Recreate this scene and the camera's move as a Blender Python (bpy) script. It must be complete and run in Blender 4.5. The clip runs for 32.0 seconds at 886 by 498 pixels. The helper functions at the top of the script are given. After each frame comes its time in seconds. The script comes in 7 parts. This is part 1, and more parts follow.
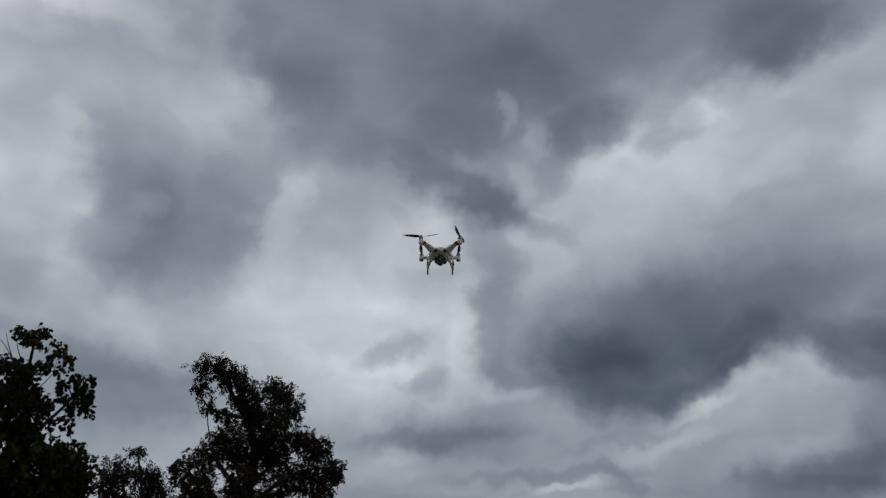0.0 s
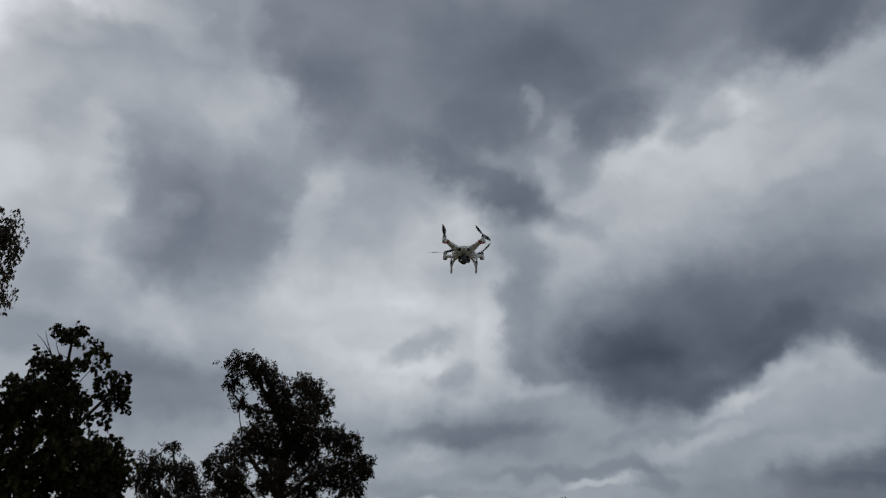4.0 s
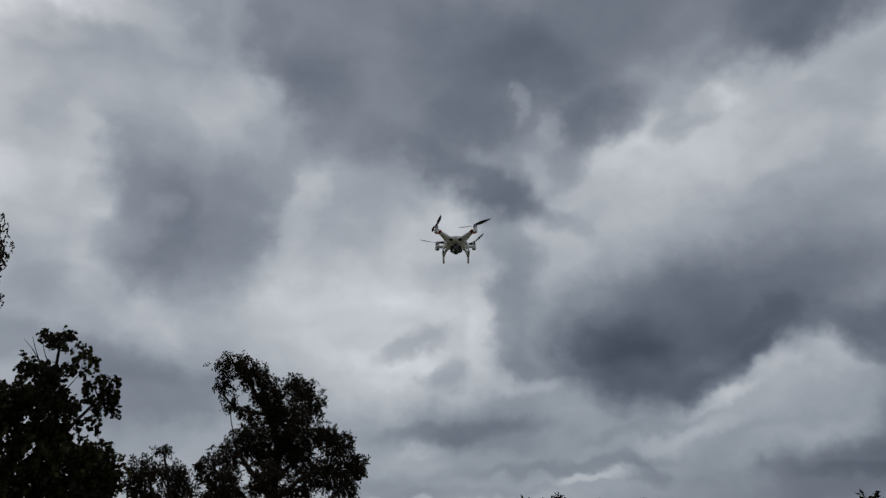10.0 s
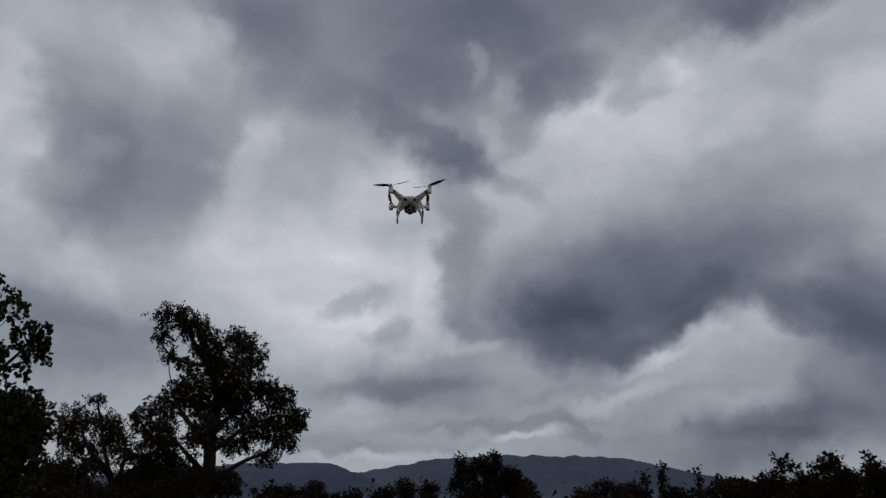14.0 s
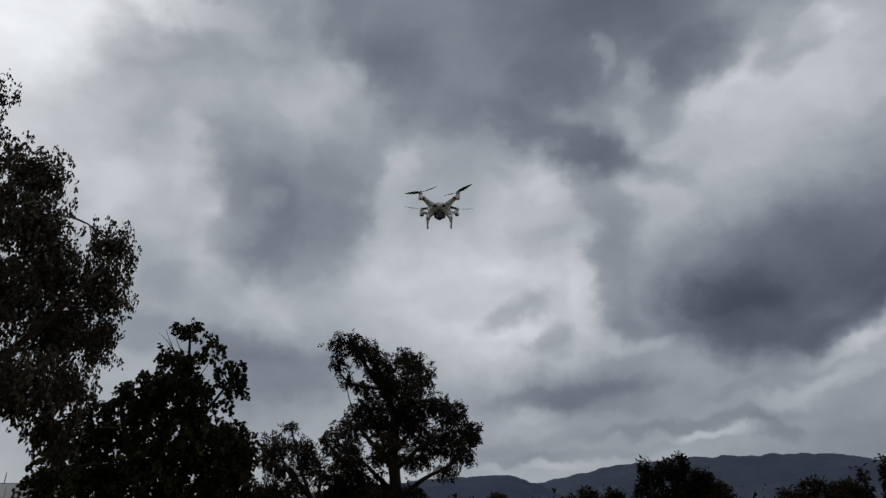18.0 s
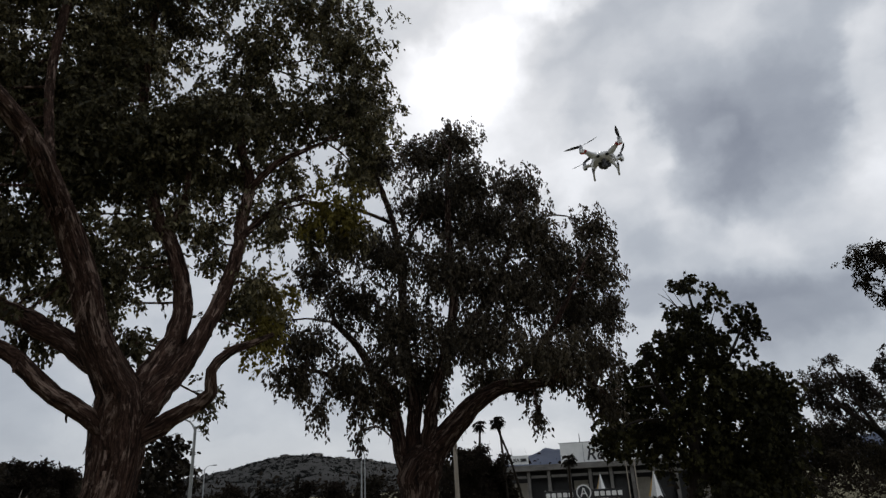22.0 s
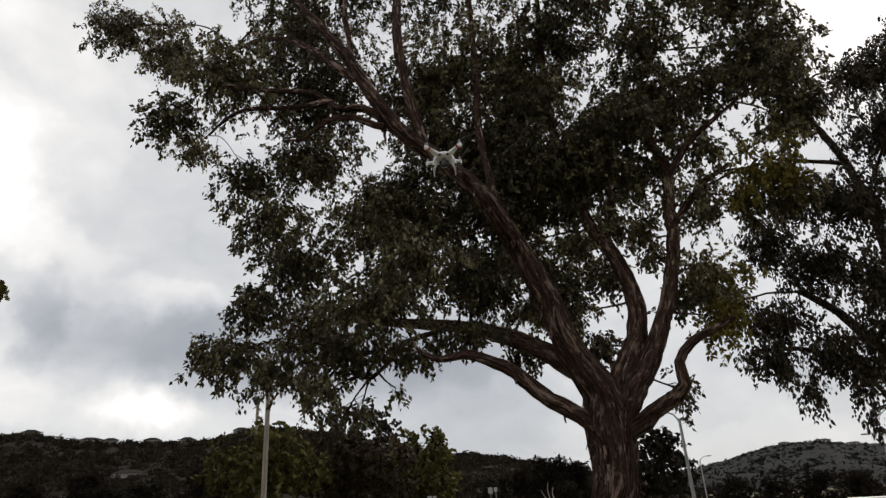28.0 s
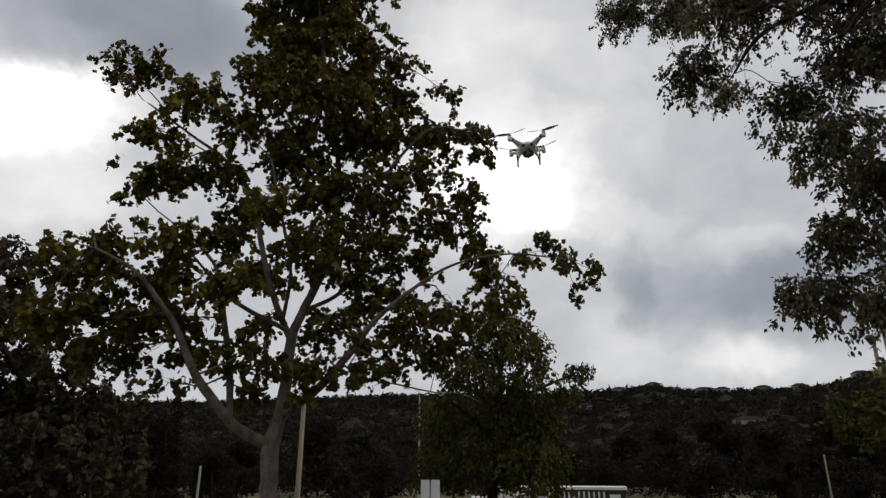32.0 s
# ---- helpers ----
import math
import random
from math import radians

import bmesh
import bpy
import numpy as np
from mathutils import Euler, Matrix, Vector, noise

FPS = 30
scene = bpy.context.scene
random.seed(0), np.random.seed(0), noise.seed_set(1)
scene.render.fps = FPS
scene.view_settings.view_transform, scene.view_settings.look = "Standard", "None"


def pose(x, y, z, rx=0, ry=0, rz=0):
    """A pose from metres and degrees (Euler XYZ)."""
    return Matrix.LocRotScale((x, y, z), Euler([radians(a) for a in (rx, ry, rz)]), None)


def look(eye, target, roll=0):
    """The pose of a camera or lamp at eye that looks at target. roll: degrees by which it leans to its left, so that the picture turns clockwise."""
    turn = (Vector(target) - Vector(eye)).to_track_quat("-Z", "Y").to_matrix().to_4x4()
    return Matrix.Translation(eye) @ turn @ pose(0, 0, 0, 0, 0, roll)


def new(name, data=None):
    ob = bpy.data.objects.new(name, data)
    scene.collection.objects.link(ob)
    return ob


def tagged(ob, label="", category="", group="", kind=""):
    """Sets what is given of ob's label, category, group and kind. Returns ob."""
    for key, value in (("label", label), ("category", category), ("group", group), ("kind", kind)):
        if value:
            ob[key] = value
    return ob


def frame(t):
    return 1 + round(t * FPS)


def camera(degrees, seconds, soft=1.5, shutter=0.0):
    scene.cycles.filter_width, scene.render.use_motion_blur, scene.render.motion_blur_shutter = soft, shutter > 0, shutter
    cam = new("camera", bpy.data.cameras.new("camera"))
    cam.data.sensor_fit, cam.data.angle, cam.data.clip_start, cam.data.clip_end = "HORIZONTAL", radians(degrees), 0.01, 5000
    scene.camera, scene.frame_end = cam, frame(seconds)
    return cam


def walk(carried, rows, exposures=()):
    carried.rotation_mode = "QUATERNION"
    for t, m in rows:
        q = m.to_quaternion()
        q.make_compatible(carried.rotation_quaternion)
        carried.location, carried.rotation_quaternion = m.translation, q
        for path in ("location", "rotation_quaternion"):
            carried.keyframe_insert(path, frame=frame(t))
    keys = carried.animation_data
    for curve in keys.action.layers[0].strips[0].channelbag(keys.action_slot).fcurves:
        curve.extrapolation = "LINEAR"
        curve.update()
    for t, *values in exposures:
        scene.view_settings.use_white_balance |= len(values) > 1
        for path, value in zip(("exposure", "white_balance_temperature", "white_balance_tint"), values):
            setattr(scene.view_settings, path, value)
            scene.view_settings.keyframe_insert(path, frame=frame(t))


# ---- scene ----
cam = camera(70.73, 32.0, soft=1.4)
PATH = [
    (0, 116.63, -1.39, -2.25), (0.5, 115.95, -0.85, -2.51), (1, 116.56, -0.88, -2.98), (1.5, 116.85, -0.46, -1.72), (2, 117.25, -0.70, -1.41), (2.5, 117.17, -1.76, -1.31),
    (3, 117.02, -2.10, -1.11), (3.5, 116.65, -2.15, 0.06), (5.5, 114.60, -0.67, -0.23), (6, 114.16, -0.07, -0.03), (6.5, 113.89, 0.05, -0.16), (7, 114.32, -0.03, -0.05),
    (7.5, 115.38, -0.53, -0.09), (8, 115.88, -0.82, -0.09), (8.5, 116.02, -0.91, -0.18), (9, 116.21, -1.01, -0.26), (9.5, 116.24, -1.04, -0.38), (10, 116.01, -0.71, -0.26),
    (10.5, 115.26, -0.88, -0.72), (11, 114.57, -1.00, 0.18), (11.5, 114.05, -1.28, 0.20), (12, 114.06, -0.75, 0.18), (12.5, 113.84, -0.31, 0.03), (13, 113.69, -0.64, -1.43),
    (13.5, 112.99, -1.28, -4.00), (14, 112.41, -1.29, -5.63), (14.5, 111.65, -1.05, -6.23), (16.5, 112.43, -0.42, -5.70), (17, 112.61, 0.24, -3.19), (17.5, 113.04, 0.18, 4.01),
    (18, 113.18, 0.53, 9.87), (18.5, 113.25, 1.66, 15.41), (19, 112.95, 2.63, 22.42), (19.5, 111.70, 2.79, 28.28), (20, 111.15, 1.12, 30.50), (20.5, 110.44, 3.57, 35.31),
    (21, 111.32, 2.61, 43.34), (21.5, 110.95, 2.27, 49.41), (22, 110.34, 2.93, 55.21), (22.5, 110.23, 2.21, 59.25), (23, 110.00, 1.36, 62.05), (23.5, 109.79, 1.57, 65.06),
    (24, 109.46, 1.57, 68.45), (24.5, 109.48, 1.24, 71.45), (26.5, 110.18, 1.44, 82.03), (27, 110.74, 2.04, 85.28), (27.5, 111.25, 3.50, 91.68), (28, 111.88, 3.08, 96.39),
    (28.5, 111.56, 3.84, 101.28), (29, 111.11, 4.51, 106.54), (29.5, 110.30, 4.36, 109.98), (30, 109.84, 4.16, 115.22), (30.5, 109.98, 3.60, 123.06), (31, 110.01, 1.09, 133.07),
    (31.5, 109.47, 0.35, 140.46), (32, 108.86, -0.01, 146.91),
]
walk(cam, [(t, pose(0, 0, 1.6, rx, ry, rz)) for t, rx, ry, rz in PATH],
     exposures=[(0, 0.0, 6450, 10), (10, 0.0, 6470, 10), (14, 0.0, 6530, 10), (17, 0.0, 6530, 10), (19, 0.08, 6530, 10), (20, 0.20, 6540, 10), (21, 0.25, 6560, 11), (22, 0.60, 6660, 11), (23, 0.75, 6780, 11), (24, 0.70, 6850, 11), (27, 0.94, 7200, 12), (28, 0.94, 7200, 12), (30, 0.70, 7080, 12), (31, 0.75, 7020, 12), (32, 0.60, 7000, 12)])

HIGH_CLOUDS = [
    (-3.0, 47.1, 5.3, 3.9, 0, -0.18), (11.3, 46.7, 5.8, 3.3, 0, 0.02), (13.8, 46.6, 4.9, 3.6, 1, 0.07), (25.9, 45.4, 26.0, 11.1, 2, -1.13),
    (-8.0, 43.5, 25.9, 14.7, -34, -0.78), (11.7, 42.3, 8.6, 4.5, -39, -0.30), (-37.0, 41.4, 10.7, 2.2, -4, 0.40), (37.0, 40.6, 6.5, 4.4, -25, -0.64),
    (-51.6, 40.4, 7.6, 2.5, 6, -0.31), (-38.7, 40.3, 6.6, 4.5, -1, 0.11), (20.8, 37.7, 3.7, 2.9, -12, 0.15), (2.7, 37.3, 6.7, 3.1, -1, -0.46),
    (-35.6, 37.1, 15.8, 9.1, 24, -0.12), (16.5, 36.9, 5.2, 3.4, 15, -0.66), (-40.2, 36.9, 12.8, 3.7, 38, -0.22),
]
UPPER_CLOUDS = [
    (-49.4, 36.6, 7.5, 6.6, 27, 0.30), (-16.8, 36.4, 4.9, 11.9, -27, -0.48), (-17.0, 35.5, 12.4, 4.9, -8, 0.37), (26.2, 35.5, 9.1, 13.0, -34, 0.45),
    (-11.2, 34.9, 5.9, 3.6, 20, -0.42), (-49.8, 34.5, 11.4, 15.0, -31, 0.78), (-34.9, 32.7, 4.0, 6.0, -7, 0.20), (4.8, 32.1, 13.8, 2.2, -31, -0.69),
    (-0.3, 31.9, 7.5, 8.3, 1, 0.26), (35.1, 30.9, 5.0, 2.3, 15, 0.26), (43.4, 30.4, 5.3, 4.8, 3, 0.42), (14.0, 28.1, 7.3, 5.9, -1, 0.26),
    (-1.7, 27.1, 7.2, 3.9, 12, 0.30), (6.4, 26.5, 11.4, 3.4, -86, -0.39), (-25.7, 25.4, 11.6, 9.1, -4, -0.77),
]
MIDDLE_CLOUDS = [
    (-26.1, 25.0, 3.4, 6.1, 2, -0.39), (-36.4, 24.8, 11.3, 6.7, -11, 0.59), (37.7, 24.4, 10.5, 4.8, 18, -0.22), (-8.9, 23.5, 6.1, 5.0, 5, -0.14),
    (-36.7, 22.3, 3.4, 9.7, 16, -0.36), (26.3, 20.2, 8.9, 8.1, -14, -0.33), (-10.7, 20.1, 14.1, 7.5, 5, 0.14), (-5.6, 18.4, 16.8, 9.2, -13, 0.58),
    (19.5, 18.2, 17.3, 8.0, 9, -1.19), (-6.0, 18.2, 10.6, 3.2, -4, -0.33), (-25.3, 17.5, 3.7, 6.1, -4, 0.21), (37.9, 17.5, 2.6, 4.2, -6, 0.43),
    (27.3, 17.1, 6.6, 3.8, 8, -0.23), (15.3, 16.6, 7.5, 2.5, -4, -0.22), (27.0, 16.3, 9.2, 2.4, 29, -0.52),
]
LOWER_CLOUDS = [
    (-5.7, 15.6, 6.3, 5.0, -1, 0.19), (40.8, 15.5, 6.5, 5.1, 2, -0.39), (17.4, 14.8, 8.1, 6.3, -24, -1.11), (38.1, 14.7, 11.7, 2.9, -25, -0.71),
    (-34.4, 14.4, 17.7, 2.2, -4, -0.47), (-21.2, 13.9, 13.5, 8.2, 9, -0.03), (41.8, 13.6, 22.3, 6.7, -48, -0.92), (-25.8, 12.1, 10.0, 6.2, 6, -0.18),
    (3.4, 10.7, 8.3, 4.9, 0, -0.37), (3.8, 8.1, 20.5, 5.0, 0, -0.46), (32.8, 6.2, 12.9, 3.9, 20, -0.65), (27.6, 4.8, 26.0, 7.5, 17, -0.64),
    (-47.8, 3.1, 7.5, 2.7, 0, 0.25),
]
WEST_CLOUDS = [
    (-176.5, 34.7, 16.6, 7.2, -2, -0.70), (-175.0, 34.9, 9.0, 5.1, 5, -0.24), (-144.2, 28.3, 11.6, 15.0, 20, 0.55), (-141.2, 39.6, 11.6, 5.6, 15, 0.32),
    (-140.2, 27.2, 9.1, 10.8, 2, 0.22), (-139.7, 23.8, 10.0, 6.6, 10, 0.35), (-135.9, 22.3, 15.7, 3.4, -15, 0.40), (-131.2, 28.2, 7.9, 6.1, 7, 0.25),
    (-130.8, 35.1, 8.0, 3.9, -27, 0.31), (-130.7, 10.2, 5.9, 5.2, 0, 0.26), (-129.1, 14.8, 2.6, 5.1, -1, -0.49), (-123.5, 9.6, 6.7, 5.6, -1, 0.11),
    (-121.9, 8.1, 5.2, 4.8, -2, 0.17),
]
SOUTH_CLOUDS = [
    (-120.5, 8.0, 4.9, 2.7, -13, 0.36), (-119.7, 17.0, 5.4, 2.2, -2, 0.33), (-118.8, 14.6, 6.4, 4.0, -1, -0.07), (-114.3, 23.3, 10.4, 8.3, -30, -0.14),
    (-110.4, 13.0, 26.0, 5.7, -2, -0.76), (-93.3, 8.0, 13.8, 14.9, -3, -0.38), (-72.1, 7.1, 10.7, 7.5, 4, -0.14), (-63.6, 7.7, 6.6, 4.1, 4, -0.30),
    (176.3, 25.8, 7.5, 5.0, 3, 0.50), (176.6, 26.7, 6.8, 4.6, 1, 0.32), (177.2, 26.6, 12.2, 4.5, 19, 0.67), (177.9, 20.1, 10.0, 6.6, 13, 0.50),
]
SMALL_CLOUDS = [
    (-3.9, 16.9, 5.0, 1.4, 20, -0.45), (0.1, 14.8, 2.8, 2.0, 39, -0.55), (8.6, 38.8, 1.0, 2.3, -5, 0.45), (12.2, 36.8, 1.5, 2.5, -7, 0.40),
    (10.5, 33.2, 2.2, 2.5, -5, 0.35), (25.3, 35.5, 3.5, 2.2, 5, -0.40), (-26.9, 26.6, 2.2, 1.5, 24, 0.40), (-13.6, 30.3, 3.5, 1.8, 20, 0.14),
    (-33.1, 26.0, 1.5, 3.3, -3, 0.18), (20.1, 35.3, 2.5, 1.2, 29, -0.30), (27.5, 36.1, 3.0, 1.5, 4, 0.25),
]
SHARP_FEET = [
    (26.7, 15.2, 5.0, 1.3, 29, -0.45), (28.1, 13.7, 5.1, 1.4, 27, 0.32), (23.0, 12.9, 5.0, 1.2, 16, -0.40), (23.3, 11.4, 5.1, 0.9, 14, 0.35),
    (32.8, 14.7, 3.8, 1.8, -40, 0.20), (34.9, 15.0, 3.8, 1.8, -47, -0.35), (21.5, 12.7, 9.1, 1.2, 2, -0.25), (35.3, 14.8, 5.0, 1.3, -12, 0.30),
]
LOW_BANDS_A = [
    (1.1, 9.6, 12.4, 1.3, 3, -0.40), (-0.8, 7.2, 9.1, 1.5, 2, 0.30), (-1.8, 7.9, 3.3, 0.7, 4, 0.20), (11.3, 6.8, 10.8, 0.9, 3, -0.35),
    (12.5, 5.8, 4.8, 0.7, 5, 0.50), (16.7, 6.0, 2.8, 1.2, -20, -0.40), (2.4, 4.7, 9.1, 0.7, 2, -0.25), (-2.5, 3.9, 7.5, 0.6, -1, 0.30),
    (29.7, 8.7, 7.5, 1.7, 15, 0.30), (31.8, 6.0, 9.1, 1.0, -5, -0.30), (21.7, 9.1, 7.5, 1.2, 11, 0.25), (15.4, 9.3, 5.8, 1.0, 8, -0.25),
    (-5.5, 4.5, 7.9, 1.8, 2, -0.35), (14.5, 12.5, 5.0, 3.2, -1, -0.30), (37.0, 6.7, 9.1, 2.5, -3, -0.40), (-24.1, 11.3, 12.4, 3.5, 4, -0.30),
]
LOW_BANDS_B = [
    (-25.6, 10.9, 10.8, 6.2, 8, -0.40),
]
LOW_BANDS = LOW_BANDS_A + LOW_BANDS_B
CLOUD_EDGES = [
    (-18.3, 39.9, 7.5, 2.7, -41, -0.22), (-20.8, 37.7, 7.5, 2.7, -39, 0.22), (-21.0, 43.6, 4.7, 2.4, -75, -0.15), (-24.1, 42.9, 4.7, 2.4, -73, 0.20),
    (-31.3, 30.1, 5.2, 2.6, -72, -0.25), (-33.8, 29.4, 5.2, 2.6, -71, 0.20), (-27.8, 21.2, 7.4, 2.6, -23, -0.20), (-28.7, 18.9, 7.4, 2.6, -24, 0.20),
    (-17.6, 28.7, 6.9, 2.6, 69, -0.18), (-14.7, 27.6, 6.9, 2.6, 67, 0.25), (-33.2, 26.9, 2.8, 1.6, 57, -0.15), (-31.9, 25.9, 2.8, 1.6, 55, 0.15),
    (18.0, 36.0, 5.6, 2.2, 36, -0.18), (19.7, 34.1, 5.6, 2.2, 35, 0.20), (13.1, 32.9, 5.2, 2.2, 36, -0.10), (14.8, 30.9, 5.2, 2.2, 35, 0.15),
]
BANK_EDGES_A = [
    (40.4, 39.2, 7.0, 2.4, 7, -0.30), (41.0, 37.1, 7.0, 2.4, 8, 0.25), (33.5, 39.0, 6.9, 2.2, -10, -0.20), (33.4, 36.9, 6.9, 2.2, -8, 0.10),
    (27.5, 38.7, 4.2, 1.8, 17, -0.15), (28.3, 36.9, 4.2, 1.8, 17, 0.12), (6.9, 30.1, 5.7, 2.4, 2, -0.12), (7.1, 27.4, 5.7, 2.4, 2, 0.15),
    (2.1, 31.8, 4.9, 2.4, -41, -0.15), (0.1, 29.8, 4.9, 2.4, -40, 0.25), (6.4, 20.2, 8.0, 2.4, -85, -0.22), (3.5, 19.9, 8.0, 2.4, -84, 0.22),
    (7.2, 15.4, 3.2, 1.8, -52, -0.20), (5.5, 14.2, 3.2, 1.8, -52, 0.15), (8.7, 14.6, 5.7, 1.2, 0, -0.20), (8.7, 13.3, 5.7, 1.2, 0, 0.30),
]
BANK_EDGES_B = [
    (26.7, 23.5, 12.5, 3.7, 7, 0.12), (27.1, 19.8, 12.5, 3.7, 9, -0.12),
]
BANK_EDGES = BANK_EDGES_A + BANK_EDGES_B


# ---- world: an overcast sky of broken cloud ----
def sky_lobe(nt, warped, az, el, wide, high, roll, amount):
    """One soft lobe of cloud, in stops of light: below zero it shades the sky, above zero it thins out."""
    a, e = radians(az), radians(el)
    way = Vector((math.sin(a) * math.cos(e), math.cos(a) * math.cos(e), math.sin(e)))
    side = Vector((math.cos(a), -math.sin(a), 0))
    turn = Matrix((side, side.cross(way), -way)).transposed() @ Matrix.Rotation(radians(roll), 3, "Z")
    put = nt.nodes.new("ShaderNodeMapping")
    put.vector_type = "TEXTURE"
    put.inputs["Location"].default_value = way
    put.inputs["Rotation"].default_value = turn.to_euler("XYZ")
    put.inputs["Scale"].default_value = (radians(wide), radians(high), 0.6)
    nt.links.new(warped, put.inputs["Vector"])
    ball = nt.nodes.new("ShaderNodeTexGradient")
    ball.gradient_type = "SPHERICAL"
    nt.links.new(put.outputs[0], ball.inputs[0])
    soft = nt.nodes.new("ShaderNodeMapRange")
    soft.interpolation_type = "SMOOTHSTEP"
    soft.inputs["From Max"].default_value = 0.75
    soft.inputs["To Max"].default_value = amount
    nt.links.new(ball.outputs["Fac"], soft.inputs["Value"])
    return soft.outputs[0]


def vec(nt, op, a, b):
    n = nt.nodes.new("ShaderNodeVectorMath")
    n.operation = op
    for k, v in enumerate((a, b)):
        if isinstance(v, tuple):
            n.inputs[k].default_value = v
        elif isinstance(v, float):
            n.inputs["Scale"].default_value = v
        else:
            nt.links.new(v, n.inputs[k])
    return n.outputs[0]


def sums(nt, op, a, b):
    n = nt.nodes.new("ShaderNodeMath")
    n.operation = op
    for k, v in enumerate((a, b)):
        if isinstance(v, (int, float)):
            n.inputs[k].default_value = v
        else:
            nt.links.new(v, n.inputs[k])
    return n.outputs[0]


def grain(nt, vector, scale, detail=4.0, rough=0.55, distortion=0.0):
    n = nt.nodes.new("ShaderNodeTexNoise")
    n.inputs["Scale"].default_value = scale
    n.inputs["Detail"].default_value = detail
    n.inputs["Roughness"].default_value = rough
    n.inputs["Distortion"].default_value = distortion
    if vector is not None:
        nt.links.new(vector, n.inputs["Vector"])
    return n


def ramp(nt, value, stops):
    n = nt.nodes.new("ShaderNodeValToRGB")
    e = n.color_ramp.elements
    while len(e) < len(stops):
        e.new(0.5)
    for k, (p, c) in enumerate(stops):
        e[k].position, e[k].color = p, (*c, 1)
    if value is not None:
        nt.links.new(value, n.inputs[0])
    return n.outputs[0]


def make_world():
    world = bpy.data.worlds.new("overcast_sky")
    scene.world = world
    world.use_nodes = True
    nt = world.node_tree
    nt.nodes.clear()
    where = nt.nodes.new("ShaderNodeTexCoord").outputs["Generated"]
    # billows: two scales of warp on the direction
    big = vec(nt, "SCALE", vec(nt, "SUBTRACT", grain(nt, where, 6.0, 3.0).outputs["Color"], (0.5, 0.5, 0.5)), 0.05)
    small = vec(nt, "SCALE", vec(nt, "SUBTRACT", grain(nt, where, 14.0, 4.0, 0.55).outputs["Color"], (0.5, 0.5, 0.5)), 0.10)
    warped = vec(nt, "ADD", where, vec(nt, "MULTIPLY", vec(nt, "ADD", big, small), (1.0, 1.0, 0.7)))
    # cloud flattens towards the horizon
    flat = vec(nt, "MULTIPLY", vec(nt, "ADD", where, vec(nt, "SCALE", small, 0.5)), (1.0, 1.0, 1.8))
    mottle = grain(nt, flat, 7.0, 5.0, 0.5, 0.2).outputs["Fac"]
    stops = sums(nt, "ADD", sums(nt, "MULTIPLY", sums(nt, "SUBTRACT", mottle, 0.5), 0.55), SKY_BASE)
    wisps = grain(nt, flat, 17.0, 4.0, 0.5, 0.2).outputs["Fac"]
    stops = sums(nt, "ADD", stops, sums(nt, "MULTIPLY", sums(nt, "SUBTRACT", wisps, 0.5), 0.3))
    for bank in (HIGH_CLOUDS, UPPER_CLOUDS, MIDDLE_CLOUDS, LOWER_CLOUDS, WEST_CLOUDS, SOUTH_CLOUDS, SMALL_CLOUDS, SHARP_FEET, LOW_BANDS, CLOUD_EDGES, BANK_EDGES):
        for row in bank:
            stops = sums(nt, "ADD", stops, sky_lobe(nt, warped, *row))
    # light grows as a power of two with the stops
    colour = ramp(nt, sums(nt, "DIVIDE", sums(nt, "ADD", stops, 2.8), 3.8), SKY_STOPS)
    clouds = nt.nodes.new("ShaderNodeBackground")
    nt.links.new(colour, clouds.inputs["Color"])
    clear = nt.nodes.new("ShaderNodeTexSky")
    clear.sky_type, clear.sun_disc = "NISHITA", False
    clear.sun_elevation, clear.sun_rotation = radians(SUN_EL), radians(SUN_AZ)
    blue = nt.nodes.new("ShaderNodeBackground")
    blue.inputs["Strength"].default_value = 0.05
    nt.links.new(clear.outputs[0], blue.inputs["Color"])
    mix = nt.nodes.new("ShaderNodeMixShader")
    mix.inputs[0].default_value = 0.06
    nt.links.new(clouds.outputs[0], mix.inputs[1])
    nt.links.new(blue.outputs[0], mix.inputs[2])
    nt.links.new(mix.outputs[0], nt.nodes.new("ShaderNodeOutputWorld").inputs["Surface"])


SUN_AZ, SUN_EL = -52.0, 42.0
SKY_BASE = -0.22
SKY_STOPS = [(0.000, (0.0536, 0.0646, 0.0879)), (0.211, (0.0956, 0.1125, 0.1474)), (0.368, (0.1501, 0.1705, 0.2106)), (0.500, (0.2153, 0.2411, 0.2834)), (0.605, (0.2880, 0.3182, 0.3612)), (0.684, (0.3624, 0.3917, 0.4309)), (0.763, (0.4572, 0.4823, 0.5161)), (0.868, (0.6109, 0.6364, 0.6746)), (1.000, (0.8685, 0.9000, 0.9495))]
make_world()
sun = new("sun", bpy.data.lights.new("sun", "SUN"))
sun.data.energy, sun.data.angle, sun.data.color = 0.6, radians(25), (1.0, 0.96, 0.9)
_a, _e = radians(SUN_AZ), radians(SUN_EL)
sun.matrix_world = look((60 * math.sin(_a) * math.cos(_e), 60 * math.cos(_a) * math.cos(_e), 60 * math.sin(_e)), (0, 0, 0))


# ---- materials ----
def material(name, rough=0.6, metal=0.0):
    m = bpy.data.materials.new(name)
    m.use_nodes = True
    b = m.node_tree.nodes["Principled BSDF"]
    b.inputs["Roughness"].default_value, b.inputs["Metallic"].default_value = rough, metal
    if rough > 0.8:
        b.inputs["Specular IOR Level"].default_value = 0.12
    return m, m.node_tree, b


def spot(nt):
    return nt.nodes.new("ShaderNodeTexCoord").outputs["Object"]


